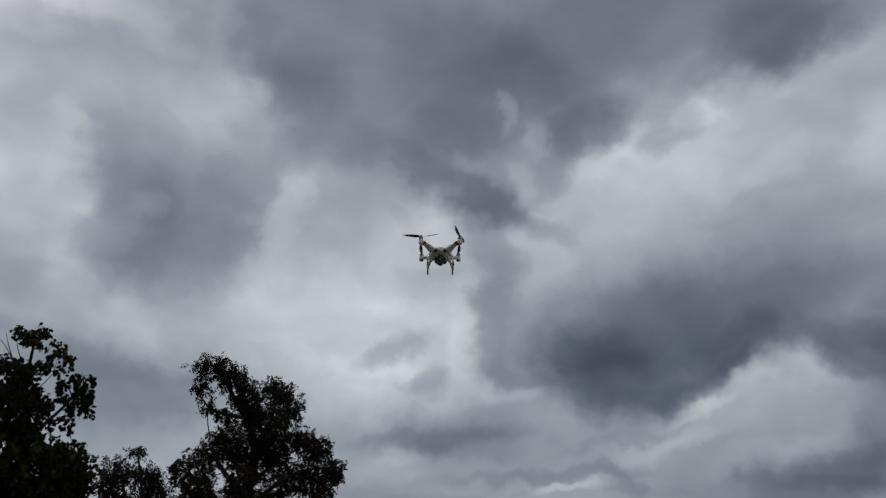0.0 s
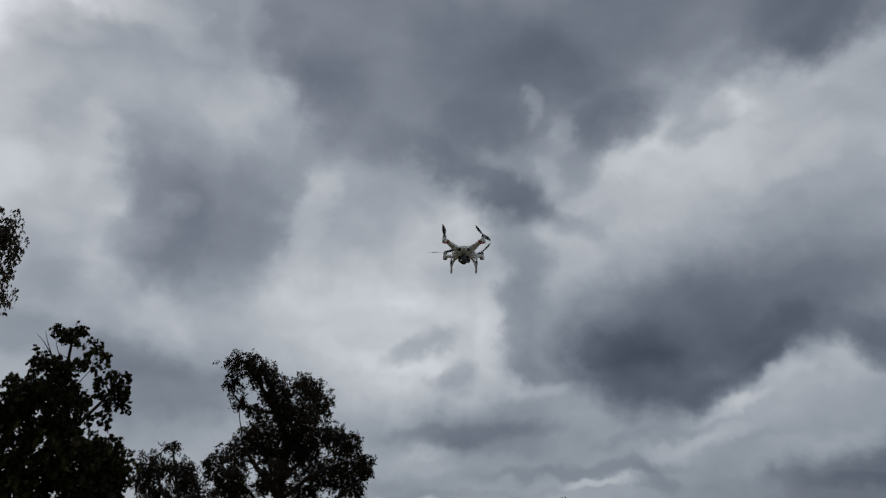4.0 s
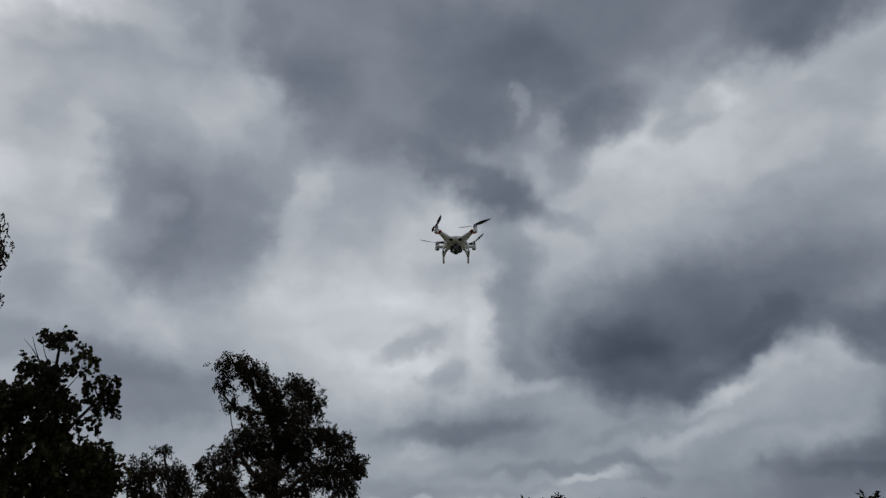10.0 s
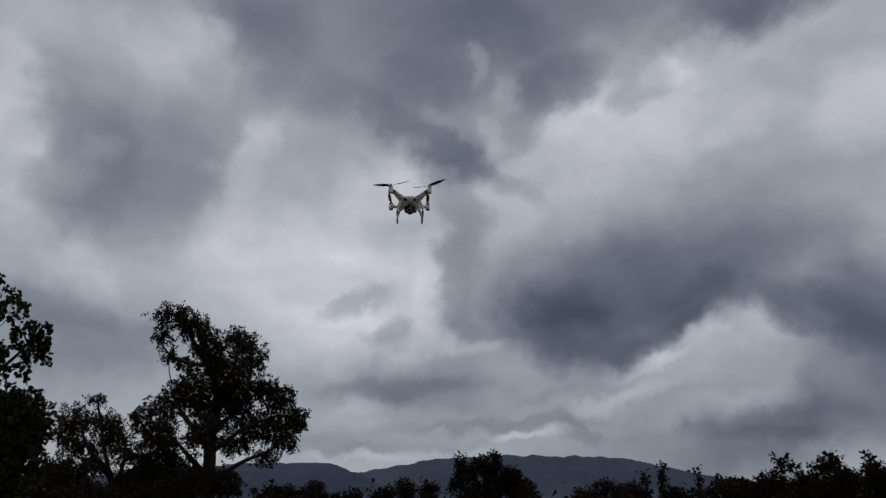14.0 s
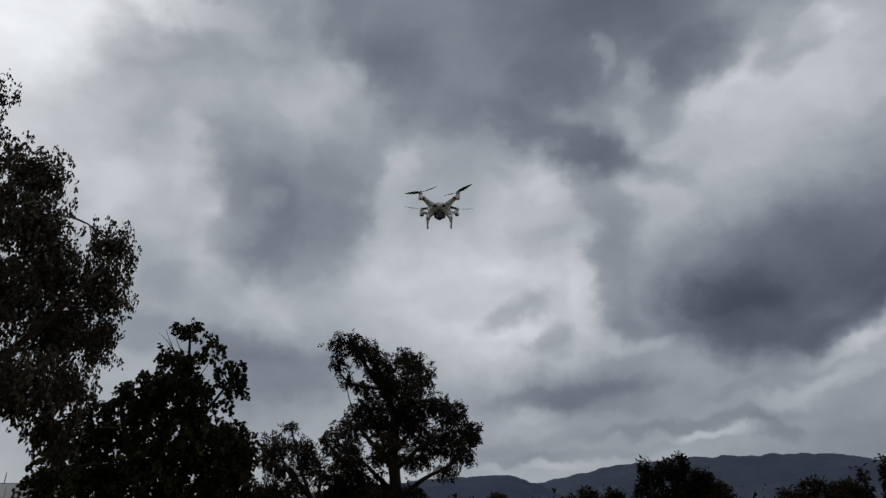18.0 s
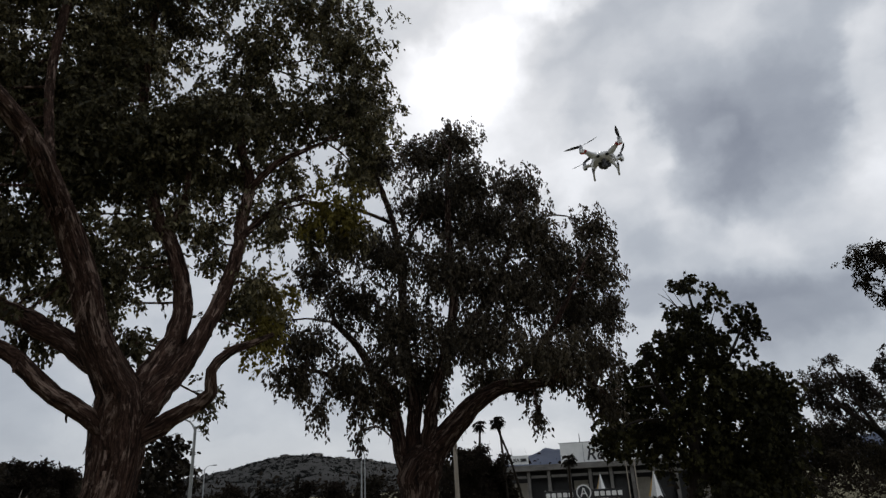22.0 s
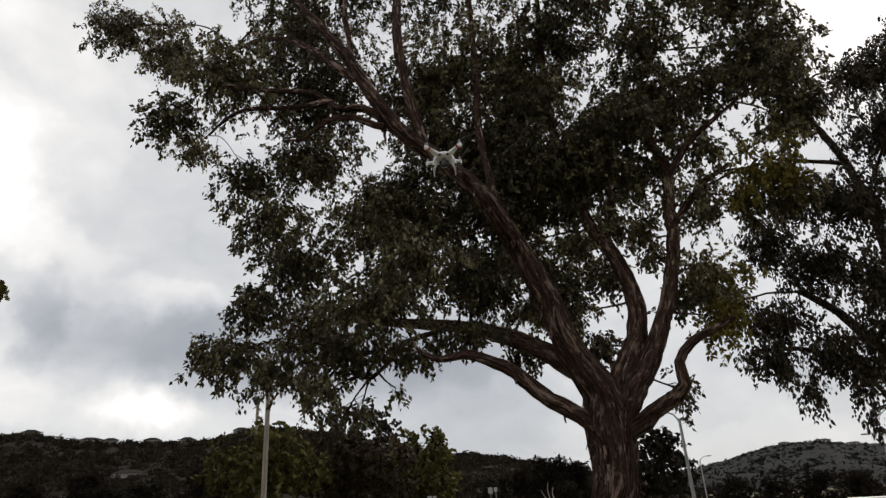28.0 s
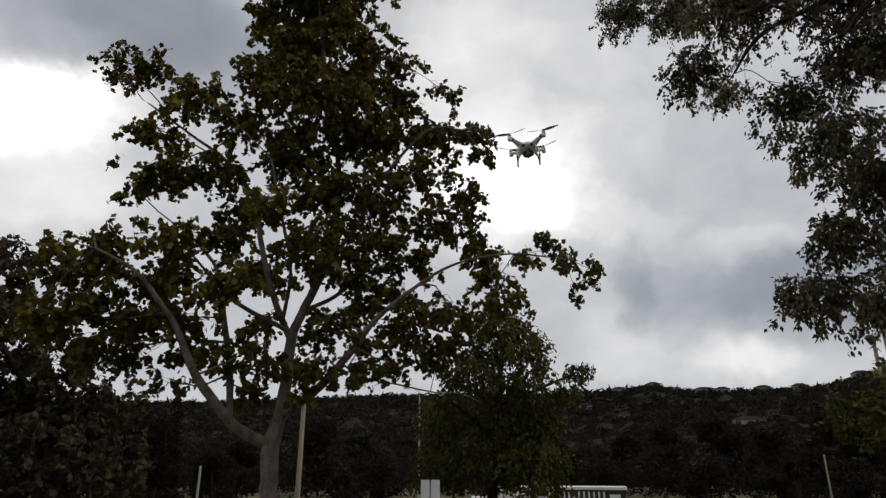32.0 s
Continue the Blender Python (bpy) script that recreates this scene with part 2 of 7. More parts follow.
def bump(nt, b, height, strength, distance):
    n = nt.nodes.new("ShaderNodeBump")
    n.inputs["Strength"].default_value, n.inputs["Distance"].default_value = strength, distance
    nt.links.new(height, n.inputs["Height"])
    nt.links.new(n.outputs[0], b.inputs["Normal"])


def worn(name, dark, light, scale, rough=0.7, metal=0.0, relief=0.2, stretch=(1, 1, 1), depth=0.02, fine=6.0):
    """A surface with coarse stains and fine grain between two colours."""
    m, nt, b = material(name, rough, metal)
    at = vec(nt, "MULTIPLY", spot(nt), stretch)
    coarse, small = grain(nt, at, scale, 5.0, 0.6).outputs["Fac"], grain(nt, at, scale * fine, 6.0, 0.65).outputs["Fac"]
    both = sums(nt, "ADD", sums(nt, "MULTIPLY", coarse, 0.65), sums(nt, "MULTIPLY", small, 0.35))
    nt.links.new(ramp(nt, both, [(0.33, dark), (0.67, light)]), b.inputs["Base Color"])
    bump(nt, b, both, relief, depth)
    return m


def foliage(name, dark, mid, light, gloss=0.55, passing=0.22, shine=0.07):
    """Leaves that differ one from the next, with some light going through."""
    m, nt, b = material(name, gloss)
    rnd = nt.nodes.new("ShaderNodeNewGeometry").outputs["Random Per Island"]
    per = nt.nodes.new("ShaderNodeObjectInfo").outputs["Random"]
    value = sums(nt, "ADD", sums(nt, "MULTIPLY", rnd, 0.7), sums(nt, "MULTIPLY", per, 0.3))
    colour = ramp(nt, value, [(0.05, dark), (0.55, mid), (0.98, light)])
    nt.links.new(colour, b.inputs["Base Color"])
    b.inputs["Specular IOR Level"].default_value = shine if gloss < 0.6 else 0.03
    t = nt.nodes.new("ShaderNodeBsdfTranslucent")
    nt.links.new(colour, t.inputs["Color"])
    mix = nt.nodes.new("ShaderNodeMixShader")
    mix.inputs[0].default_value = passing
    nt.links.new(b.outputs[0], mix.inputs[1])
    nt.links.new(t.outputs[0], mix.inputs[2])
    nt.links.new(mix.outputs[0], nt.nodes["Material Output"].inputs["Surface"])
    return m


GUM_LEAF = foliage("gum_leaf", (0.028, 0.0245, 0.0125), (0.076, 0.066, 0.034), (0.32, 0.275, 0.150), 0.40, 0.25, 0.15)
RED_GUM_LEAF = foliage("red_gum_leaf", (0.020, 0.0155, 0.010), (0.046, 0.037, 0.025), (0.12, 0.097, 0.064), 0.45, 0.2, 0.10)
YELLOW_LEAF = foliage("yellowing_leaf", (0.070, 0.058, 0.014), (0.145, 0.118, 0.028), (0.25, 0.20, 0.055), 0.5, 0.25)
BROAD_LEAF = foliage("sycamore_leaf", (0.040, 0.031, 0.008), (0.086, 0.069, 0.016), (0.23, 0.188, 0.042), 0.5, 0.2, 0.06)
SHADE_LEAF = foliage("shade_leaf", (0.008, 0.0074, 0.0036), (0.019, 0.018, 0.0075), (0.062, 0.057, 0.021))
DARK_LEAF = foliage("dark_leaf", (0.009, 0.007, 0.005), (0.020, 0.016, 0.011), (0.046, 0.038, 0.024))
OLIVE_LEAF = foliage("olive_leaf", (0.032, 0.031, 0.010), (0.074, 0.069, 0.021), (0.18, 0.16, 0.046))
DUSKY_LEAF = foliage("dusky_leaf", (0.019, 0.0142, 0.009), (0.040, 0.030, 0.0185), (0.088, 0.067, 0.040))
PINE_LEAF = foliage("pine_needle", (0.032, 0.029, 0.009), (0.066, 0.060, 0.017), (0.14, 0.125, 0.036))


def growth(nt):
    """Place on a limb: round it in x and y, along it in z."""
    n = nt.nodes.new("ShaderNodeAttribute")
    n.attribute_name = "growth"
    return n.outputs["Vector"]


def peeling_bark(name, tone):
    """Smooth pale wood under long strips of dark bark that peel and curl."""
    m, nt, b = material(name, 0.85)
    at = growth(nt)
    strips = grain(nt, vec(nt, "MULTIPLY", at, (6.5, 6.5, 0.75)), 2.2, 7.0, 0.66, 0.9).outputs["Fac"]
    fine = grain(nt, vec(nt, "MULTIPLY", at, (16.0, 16.0, 2.4)), 3.2, 6.0, 0.7, 0.4).outputs["Fac"]
    # where whole plates have come away, the smooth pale wood shows
    shed = grain(nt, vec(nt, "MULTIPLY", at, (3.0, 3.0, 0.9)), 1.9, 7.0, 0.66, 1.0).outputs["Fac"]
    rough_part = sums(nt, "ADD", sums(nt, "MULTIPLY", strips, 0.6), sums(nt, "MULTIPLY", fine, 0.4))

    def toned(stops):
        return [(p, tuple(min(c * tone * t, 0.6) for c, t in zip(rgb, (1.14, 0.97, 0.88)))) for p, rgb in stops]

    rind = ramp(nt, rough_part, toned([(0.38, (0.006, 0.004, 0.003)), (0.46, (0.028, 0.018, 0.014)), (0.54, (0.078, 0.050, 0.040)), (0.64, (0.17, 0.125, 0.104))]))
    bare = ramp(nt, rough_part, toned([(0.36, (0.07, 0.047, 0.038)), (0.5, (0.21, 0.165, 0.140)), (0.64, (0.43, 0.37, 0.33))]))
    edge = nt.nodes.new("ShaderNodeMapRange")
    edge.inputs["From Min"].default_value, edge.inputs["From Max"].default_value = 0.525, 0.575
    nt.links.new(sums(nt, "ADD", sums(nt, "MULTIPLY", shed, 0.7), sums(nt, "MULTIPLY", strips, 0.3)), edge.inputs["Value"])
    mix = nt.nodes.new("ShaderNodeMix")
    mix.data_type = "RGBA"
    nt.links.new(edge.outputs[0], mix.inputs[0])
    nt.links.new(rind, mix.inputs[6])
    nt.links.new(bare, mix.inputs[7])
    nt.links.new(mix.outputs[2], b.inputs["Base Color"])
    bump(nt, b, sums(nt, "SUBTRACT", rough_part, sums(nt, "MULTIPLY", edge.outputs[0], 0.25)), 1.0, 0.16)
    return m


GUM_BARK = peeling_bark("gum_bark", 1.08)
RUSTY_BARK = peeling_bark("rusty_bark", 0.66)
BLEACHED_WOOD = worn("bleached_wood", (0.22, 0.18, 0.15), (0.46, 0.40, 0.35), 2.0, 0.85, 0, 0.3, (2, 2, 0.5))
PALE_BARK = worn("pale_bark", (0.050, 0.038, 0.031), (0.235, 0.190, 0.158), 3.0, 0.85, 0, 0.5, (1.5, 1.5, 0.8), 0.03)
DARK_BARK = worn("dark_bark", (0.009, 0.007, 0.0055), (0.034, 0.026, 0.020), 4.0, 0.9, 0, 0.7, (2, 2, 0.6), 0.04)
GRASS = worn("dry_grass", (0.080, 0.074, 0.042), (0.18, 0.165, 0.105), 0.35, 0.95, 0, 0.5, (1, 1, 1), 0.05, 14.0)


# ---- building helpers ----


def ground_z(x, y):
    """A low knoll under the camera; the land falls four metres round it."""
    s = min(max((math.hypot(x, y) - 6) / 44, 0), 1)
    return -4.0 * s * s * (3 - 2 * s)


def polar(az, dist):
    a = radians(az)
    return Vector((dist * math.sin(a), dist * math.cos(a), 0))


def at_bearing(az, dist, dz=0.0, turn=0.0):
    """A pose on the ground at a bearing, its local y pointing away from the camera."""
    p = polar(az, dist)
    return pose(p.x, p.y, ground_z(p.x, p.y) + dz, 0, 0, -az + turn)


def part(name, bm, mat, parent, label=""):
    me = bpy.data.meshes.new(name)
    bm.to_mesh(me)
    bm.free()
    me.materials.append(mat)
    ob = new(name, me)
    ob.parent = parent
    if label:
        tagged(ob, label)
    return ob


def array_part(name, verts, faces, mat, parent, label="", smooth=False, along=None):
    """A mesh part straight from arrays; faces all have the same number of corners. along: places on a limb, for its bark."""
    me = bpy.data.meshes.new(name)
    faces = np.asarray(faces, dtype=np.int32)
    n, k = faces.shape
    me.vertices.add(len(verts))
    me.vertices.foreach_set("co", np.asarray(verts, dtype=np.float32).ravel())
    me.loops.add(n * k)
    me.loops.foreach_set("vertex_index", faces.ravel())
    me.polygons.add(n)
    me.polygons.foreach_set("loop_start", np.arange(0, n * k, k, dtype=np.int32))
    me.polygons.foreach_set("loop_total", np.full(n, k, dtype=np.int32))
    if smooth:
        me.polygons.foreach_set("use_smooth", np.ones(n, dtype=bool))
    if mat.name.endswith("bark"):
        me.attributes.new("growth", "FLOAT_VECTOR", "POINT").data.foreach_set("vector", np.asarray(verts if along is None else along, dtype=np.float32).ravel())
    me.update(calc_edges=True)
    me.materials.append(mat)
    ob = new(name, me)
    ob.parent = parent
    if label:
        tagged(ob, label)
    if name in ("leaf_clump", "crown"):
        tagged(ob, kind="stuff")
    return ob


def thing(name, m, label, category, group="", kind=""):
    ob = new(name)
    ob.matrix_basis = m
    return tagged(ob, label, category, group, kind)


def spline(points, step):
    """Catmull-Rom through rows of (x, y, z, r)."""
    p = np.asarray(points, dtype=float)
    p = np.vstack([2 * p[0] - p[1], p, 2 * p[-1] - p[-2]])
    out = []
    for i in range(1, len(p) - 2):
        n = max(2, int(np.linalg.norm(p[i + 1, :3] - p[i, :3]) / step))
        for t in np.arange(n) / n:
            out.append(0.5 * (2 * p[i] + (p[i + 1] - p[i - 1]) * t + (2 * p[i - 1] - 5 * p[i] + 4 * p[i + 1] - p[i + 2]) * t * t
                              + (3 * p[i] - p[i - 1] - 3 * p[i + 1] + p[i + 2]) * t ** 3))
    out.append(p[-2])
    out = np.array(out)
    out[:, 3] = np.maximum(out[:, 3], 0.004)
    return out


def tube(path, sides, rng, lumps=0.0, wander=0.0):
    """Verts and quads of a tapering round limb along a path of (x, y, z, r)."""
    p = path[:, :3].copy()
    if wander:
        p[1:-1] += rng.normal(0, 1, (len(p) - 2, 3)) * wander * path[1:-1, 3:4]
    tan = np.gradient(p, axis=0)
    tan /= np.linalg.norm(tan, axis=1)[:, None] + 1e-9
    side = np.cross(tan, (0.31, 0.93, 0.2))
    side /= np.linalg.norm(side, axis=1)[:, None] + 1e-9
    up = np.cross(side, tan)
    a = np.arange(sides) * 2 * math.pi / sides
    r = path[:, 3][:, None] * np.ones(sides)
    if lumps:
        ridge = rng.normal(0, lumps, sides) + 0.5 * lumps * np.sin(a * 3 + rng.uniform(0, 6))
        r = r * (1 + ridge + rng.normal(0, lumps * 0.5, r.shape))
    ring = p[:, None] + r[..., None] * (np.cos(a)[:, None] * side[:, None] + np.sin(a)[:, None] * up[:, None])
    n = len(p)
    i = (np.arange(n - 1)[:, None] * sides + np.arange(sides)).ravel()
    j = (np.arange(n - 1)[:, None] * sides + (np.arange(sides) + 1) % sides).ravel()
    return ring.reshape(-1, 3), np.stack([i, j, j + sides, i + sides], 1)


def grown(path, sides, start):
    """Straightened places of a tube's verts: round the limb in x and y, along it in z."""
    a = np.arange(sides) * 2 * math.pi / sides
    far = np.concatenate([[0], np.cumsum(np.linalg.norm(np.diff(path[:, :3], axis=0), axis=1))]) + start
    r = path[:, 3][:, None]
    return np.stack([r * np.cos(a) + start, r * np.sin(a), np.repeat(far[:, None], sides, 1)], 2).reshape(-1, 3)


def joined(pieces):
    verts, faces, base = [], [], 0
    for v, q in pieces:
        verts.append(v)
        faces.append(q + base)
        base += len(v)
    return np.vstack(verts), np.vstack(faces)


# outlines of one leaf, in leaf lengths: along, across, lift
LANCE = np.array([(0, 0, 0), (0.38, 0.27, 0.05), (1, 0.03, -0.08), (0.48, -0.25, 0.05)])
LANCE_FACES = np.array([(0, 1, 3), (1, 2, 3)])
PALMATE = np.array([(0, 0, 0), (0.08, 0.46, 0.06), (0.42, 0.30, 0.0), (0.56, 0.52, 0.08), (1, 0, -0.1), (0.56, -0.5, 0.06), (0.42, -0.28, 0.0), (0.08, -0.46, 0.06)])
PALMATE_FACES = np.array([(0, 1, 2), (2, 3, 4), (0, 2, 4), (0, 4, 6), (4, 5, 6), (0, 6, 7)])
NEEDLE = np.array([(0, 0, 0), (0.5, 0.05, 0.02), (1, 0, -0.06), (0.5, -0.05, 0.02)])


def leaves(rng, centre, size, count, length, droop, shape, faces, per_spray=14, hollow=0.35, spread=2.4, loose=0.0):
    """Leaves in sprays that fill an uneven ellipsoid. droop: how far they hang."""
    n_spray = max(3, int(count / per_spray))
    d = rng.normal(0, 1, (n_spray, 3))
    d /= np.linalg.norm(d, axis=1)[:, None]
    radius = rng.uniform(hollow, 1.0, n_spray) ** 0.6
    radius *= 1 + loose * np.minimum(rng.exponential(0.4, n_spray), 0.9)
    # uneven outline: lobes and bites
    wave = 1 + 0.22 * np.sin(d @ rng.normal(0, 3, 3) + rng.uniform(0, 6)) + 0.16 * np.sin(d @ rng.normal(0, 6, 3) + rng.uniform(0, 6))
    start = centre + d * (radius * wave)[:, None] * size * 0.84
    way = d * (0.6, 0.6, 0.35) + rng.normal(0, 0.45, (n_spray, 3)) + np.array((0, 0, -droop))
    way /= np.linalg.norm(way, axis=1)[:, None]
    m = n_spray * per_spray
    s = np.repeat(np.arange(n_spray), per_spray)
    along = rng.uniform(0, 1, m)
    reach = length * spread
    base = start[s] + way[s] * (along * reach)[:, None] + rng.normal(0, length * 0.35, (m, 3)) + np.stack([np.zeros(m), np.zeros(m), -droop * 0.3 * reach * along ** 2], 1)
    axis = way[s] * 0.5 + rng.normal(0, 0.55, (m, 3)) + np.array((0, 0, -droop * 0.9))
    axis /= np.linalg.norm(axis, axis=1)[:, None]
    across = np.cross(axis, rng.normal(0, 1, (m, 3)))
    across /= np.linalg.norm(across, axis=1)[:, None] + 1e-9
    lift = np.cross(axis, across)
    ln = length * rng.uniform(0.65, 1.25, m)
    k = len(shape)
    v = base[:, None] + ln[:, None, None] * (shape[None, :, 0:1] * axis[:, None] + shape[None, :, 1:2] * across[:, None] + shape[None, :, 2:3] * lift[:, None])
    f = (np.arange(m) * k)[:, None, None] + faces[None]
    return v.reshape(-1, 3), f.reshape(-1, 3), start


KINDS = {"lance": (LANCE, LANCE_FACES), "palmate": (PALMATE, PALMATE_FACES), "needle": (NEEDLE, LANCE_FACES)}


def bark_strip(rng, paths, mat, root):
    """A long curl of bark that hangs off the trunk or a main limb."""
    path = paths[0] if rng.uniform() < 0.85 else paths[int(rng.integers(0, min(len(paths), 9)))]
    i = int(rng.integers(2, max(3, int(len(path) * 0.6))))
    x, y, z, r = path[i]
    a, ln, w = rng.uniform(0, 6.28), rng.uniform(0.12, 0.5), rng.uniform(0.02, 0.08)
    out, side = np.array((math.cos(a), math.sin(a), 0)), np.array((-math.sin(a), math.cos(a), 0))
    v = []
    flare = rng.uniform(0.01, 0.1)
    for k in range(6):
        s = k / 5
        mid = np.array((x, y, z)) + out * (r * 0.97 + flare * s * s) + np.array((0, 0, -ln * s)) + side * rng.normal(0, 0.008)
        ww = w * (1 - 0.75 * s)
        v += [mid - side * ww, mid + out * 0.012, mid + side * ww]
    q = [(k * 3 + j, k * 3 + j + 1, k * 3 + j + 4, k * 3 + j + 3) for k in range(5) for j in range(2)]
    array_part("bark_strip", v, q, mat, root)


def tree(name, label, at, limbs, crown, leaf_mat, bark, kind="lance", length=0.15, cover=2.0, droop=0.8, deep=0.85, seed=1, odd=None, fat=1.0, twig=0.012, category="tree", swell=1.0, strips=0, twigs=14, spray=14, hollow=0.35, loose=0.0, thin=(0, 0, 1.0)):
    """A tree: the first limb is the trunk; crown rows are (x, y, z, half-width, half-height). thin: between two x the crown is more open."""
    rng = np.random.default_rng(seed)
    root = thing(name, at_bearing(*at), label, category)
    paths = []
    for k, rows in enumerate(limbs):
        rows = [tuple(r) for r in rows]
        if k == 0:
            x, y, z, r = rows[0]
            rows[0] = (x, y, -0.3, r * 1.25)
        if paths:
            # let the limb grow out of the one that bears it
            old = np.vstack(paths)
            first = np.array(rows[0][:3])
            n = old[np.argmin(np.linalg.norm(old[:, :3] - first, axis=1))]
            back = n[:3] - (np.array(rows[1][:3]) - first) * 0.05
            if np.linalg.norm(n[:3] - first) > 0.06:
                rows = [(*back, min(n[3] * 0.55, rows[0][3]) / fat)] + rows
        path = spline(rows, max(0.16 if length < 0.2 else 0.4, 0.55 * rows[0][3]))
        path[:, 3] *= fat
        paths.append(path)
        v, q = tube(path, 34 if k == 0 else 16, rng, 0.075, 0.05)
        array_part("trunk" if k == 0 else "limb", v, q, bark, root, smooth=True, along=grown(path, 34 if k == 0 else 16, 7.3 * k))
    nodes = np.vstack(paths)
    for _ in range(strips):
        bark_strip(rng, paths, bark, root)
    shape, faces = KINDS[kind]
    area = length * length * (0.25 if kind == "lance" else 0.6 if kind == "palmate" else 0.06)
    for k, (x, y, z, a, b) in enumerate(crown):
        a, b = a * swell, b * swell
        c, size = np.array((x, y, z)), np.array((a, deep * max(a, b) * 0.9, b))
        count = cover * math.pi * a * b / area * (thin[2] if thin[0] < x < thin[1] else 1)
        v, f, starts = leaves(rng, c, size, count, length, droop, shape, faces, spray, hollow, 2.4, loose)
        mat = odd[1] if odd and k in odd[0] else leaf_mat
        array_part("leaf_clump", v, f, mat, root)
        # a branch from the nearest limb into the clump, with twigs to its sprays
        gap = np.linalg.norm(nodes[:, :3] - c, axis=1) + 0.4 * np.maximum(nodes[:, 2] - z, 0)
        n = nodes[np.argmin(gap)]
        mid = (n[:3] + c) / 2 + rng.normal(0, 0.08, 3) * np.linalg.norm(c - n[:3]) + np.array((0, 0, 0.06 * np.linalg.norm(c - n[:3])))
        r0 = min(n[3] * 0.7, twig * 3.2)
        pieces = [tube(spline([(*n[:3], r0), (*mid, r0 * 0.75), (*c, r0 * 0.45)], 0.3), 6, rng, 0.05, 0.2)]
        for s in starts[rng.choice(len(starts), min(len(starts), twigs), replace=False)]:
            root_at = mid + (c - mid) * rng.uniform(0.3, 1)
            bend = (root_at + s) / 2 + rng.normal(0, 0.1, 3) * a
            pieces.append(tube(spline([(*root_at, twig), (*bend, twig * 0.7), (*s, twig * 0.35)], 0.4), 4, rng))
        v, q = joined(pieces)
        array_part("branch", v, q, bark, root, smooth=True)
    return root


# ---- ground ----
def make_ground():
    rings = [0, 3, 6, 9, 12, 16, 20, 25, 30, 36, 43, 50, 70, 100, 160, 260, 420, 800, 1600, 3000, 4500]
    n = 72
    verts = [(r * math.cos(2 * math.pi * k / n), r * math.sin(2 * math.pi * k / n), ground_z(r, 0)) for r in rings for k in range(n)]
    faces = [(i * n + k, i * n + (k + 1) % n, (i + 1) * n + (k + 1) % n, (i + 1) * n + k) for i in range(len(rings) - 1) for k in range(n)]
    ob = array_part("ground", verts, faces, GRASS, None, smooth=True)
    tagged(ob, "dry parkland grass on a low knoll", "ground", kind="structure")


make_ground()


def make_car_park():
    """A sheet of worn asphalt round the low side of the knoll."""
    bearings, rings = np.linspace(-118, -56, 32), [60, 72, 84, 98, 114]
    top = [(*polar(az, r).xy, ground_z(r, 0) + 0.03) for az in bearings for r in rings]
    m = len(rings)
    faces = [(i * m + k, i * m + k + 1, (i + 1) * m + k + 1, (i + 1) * m + k) for i in range(len(bearings) - 1) for k in range(m - 1)]
    low = [(x, y, z - 0.2) for x, y, z in top]
    n = len(top)
    faces += [tuple(n + j for j in f[::-1]) for f in faces]
    rim = [i * m for i in range(len(bearings))] + [(len(bearings) - 1) * m + k for k in range(1, m)] + [i * m + m - 1 for i in range(len(bearings) - 2, -1, -1)] + [k for k in range(m - 2, 0, -1)]
    faces += [(a, b, n + b, n + a) for a, b in zip(rim, rim[1:] + rim[:1])]
    tagged(array_part("pavement", top + low, faces, ASPHALT, None), "worn pale asphalt of a car park", "pavement", kind="structure")


ASPHALT = worn("worn_asphalt", (0.10, 0.10, 0.105), (0.17, 0.165, 0.17), 0.25, 0.9, 0, 0.15, (1, 1, 1), 0.02, 20.0)
make_car_park()

GREAT_GUM_AT = (-82.15, 14.0)
GREAT_GUM_LIMBS_A = [
    [(-0.22, -0.0, 0.49, 0.637), (-0.06, -0.0, 1.19, 0.52), (0.08, -0.0, 2.02, 0.494), (0.16, 0.0, 2.79, 0.533), (0.17, -0.0, 3.35, 0.535), (0.04, -0.2, 3.93, 0.416), (-0.45, -0.4, 4.79, 0.327), (-0.74, -0.6, 5.78, 0.291), (-1.17, -0.8, 6.84, 0.256), (-1.53, -1.4, 7.48, 0.226), (-1.98, -2.0, 8.24, 0.198), (-2.81, -2.6, 8.92, 0.185), (-3.46, -2.9, 9.52, 0.176), (-4.0, -3.0, 10.46, 0.157), (-4.59, -3.0, 11.62, 0.139), (-5.35, -3.0, 12.82, 0.104), (-6.43, -2.8, 14.39, 0.081)],
    [(-2.93, -2.6, 9.16, 0.125), (-3.25, -2.7, 10.72, 0.12), (-3.46, -2.6, 12.31, 0.114), (-3.56, -1.8, 14.87, 0.098), (-3.27, -0.6, 18.19, 0.077)],
]
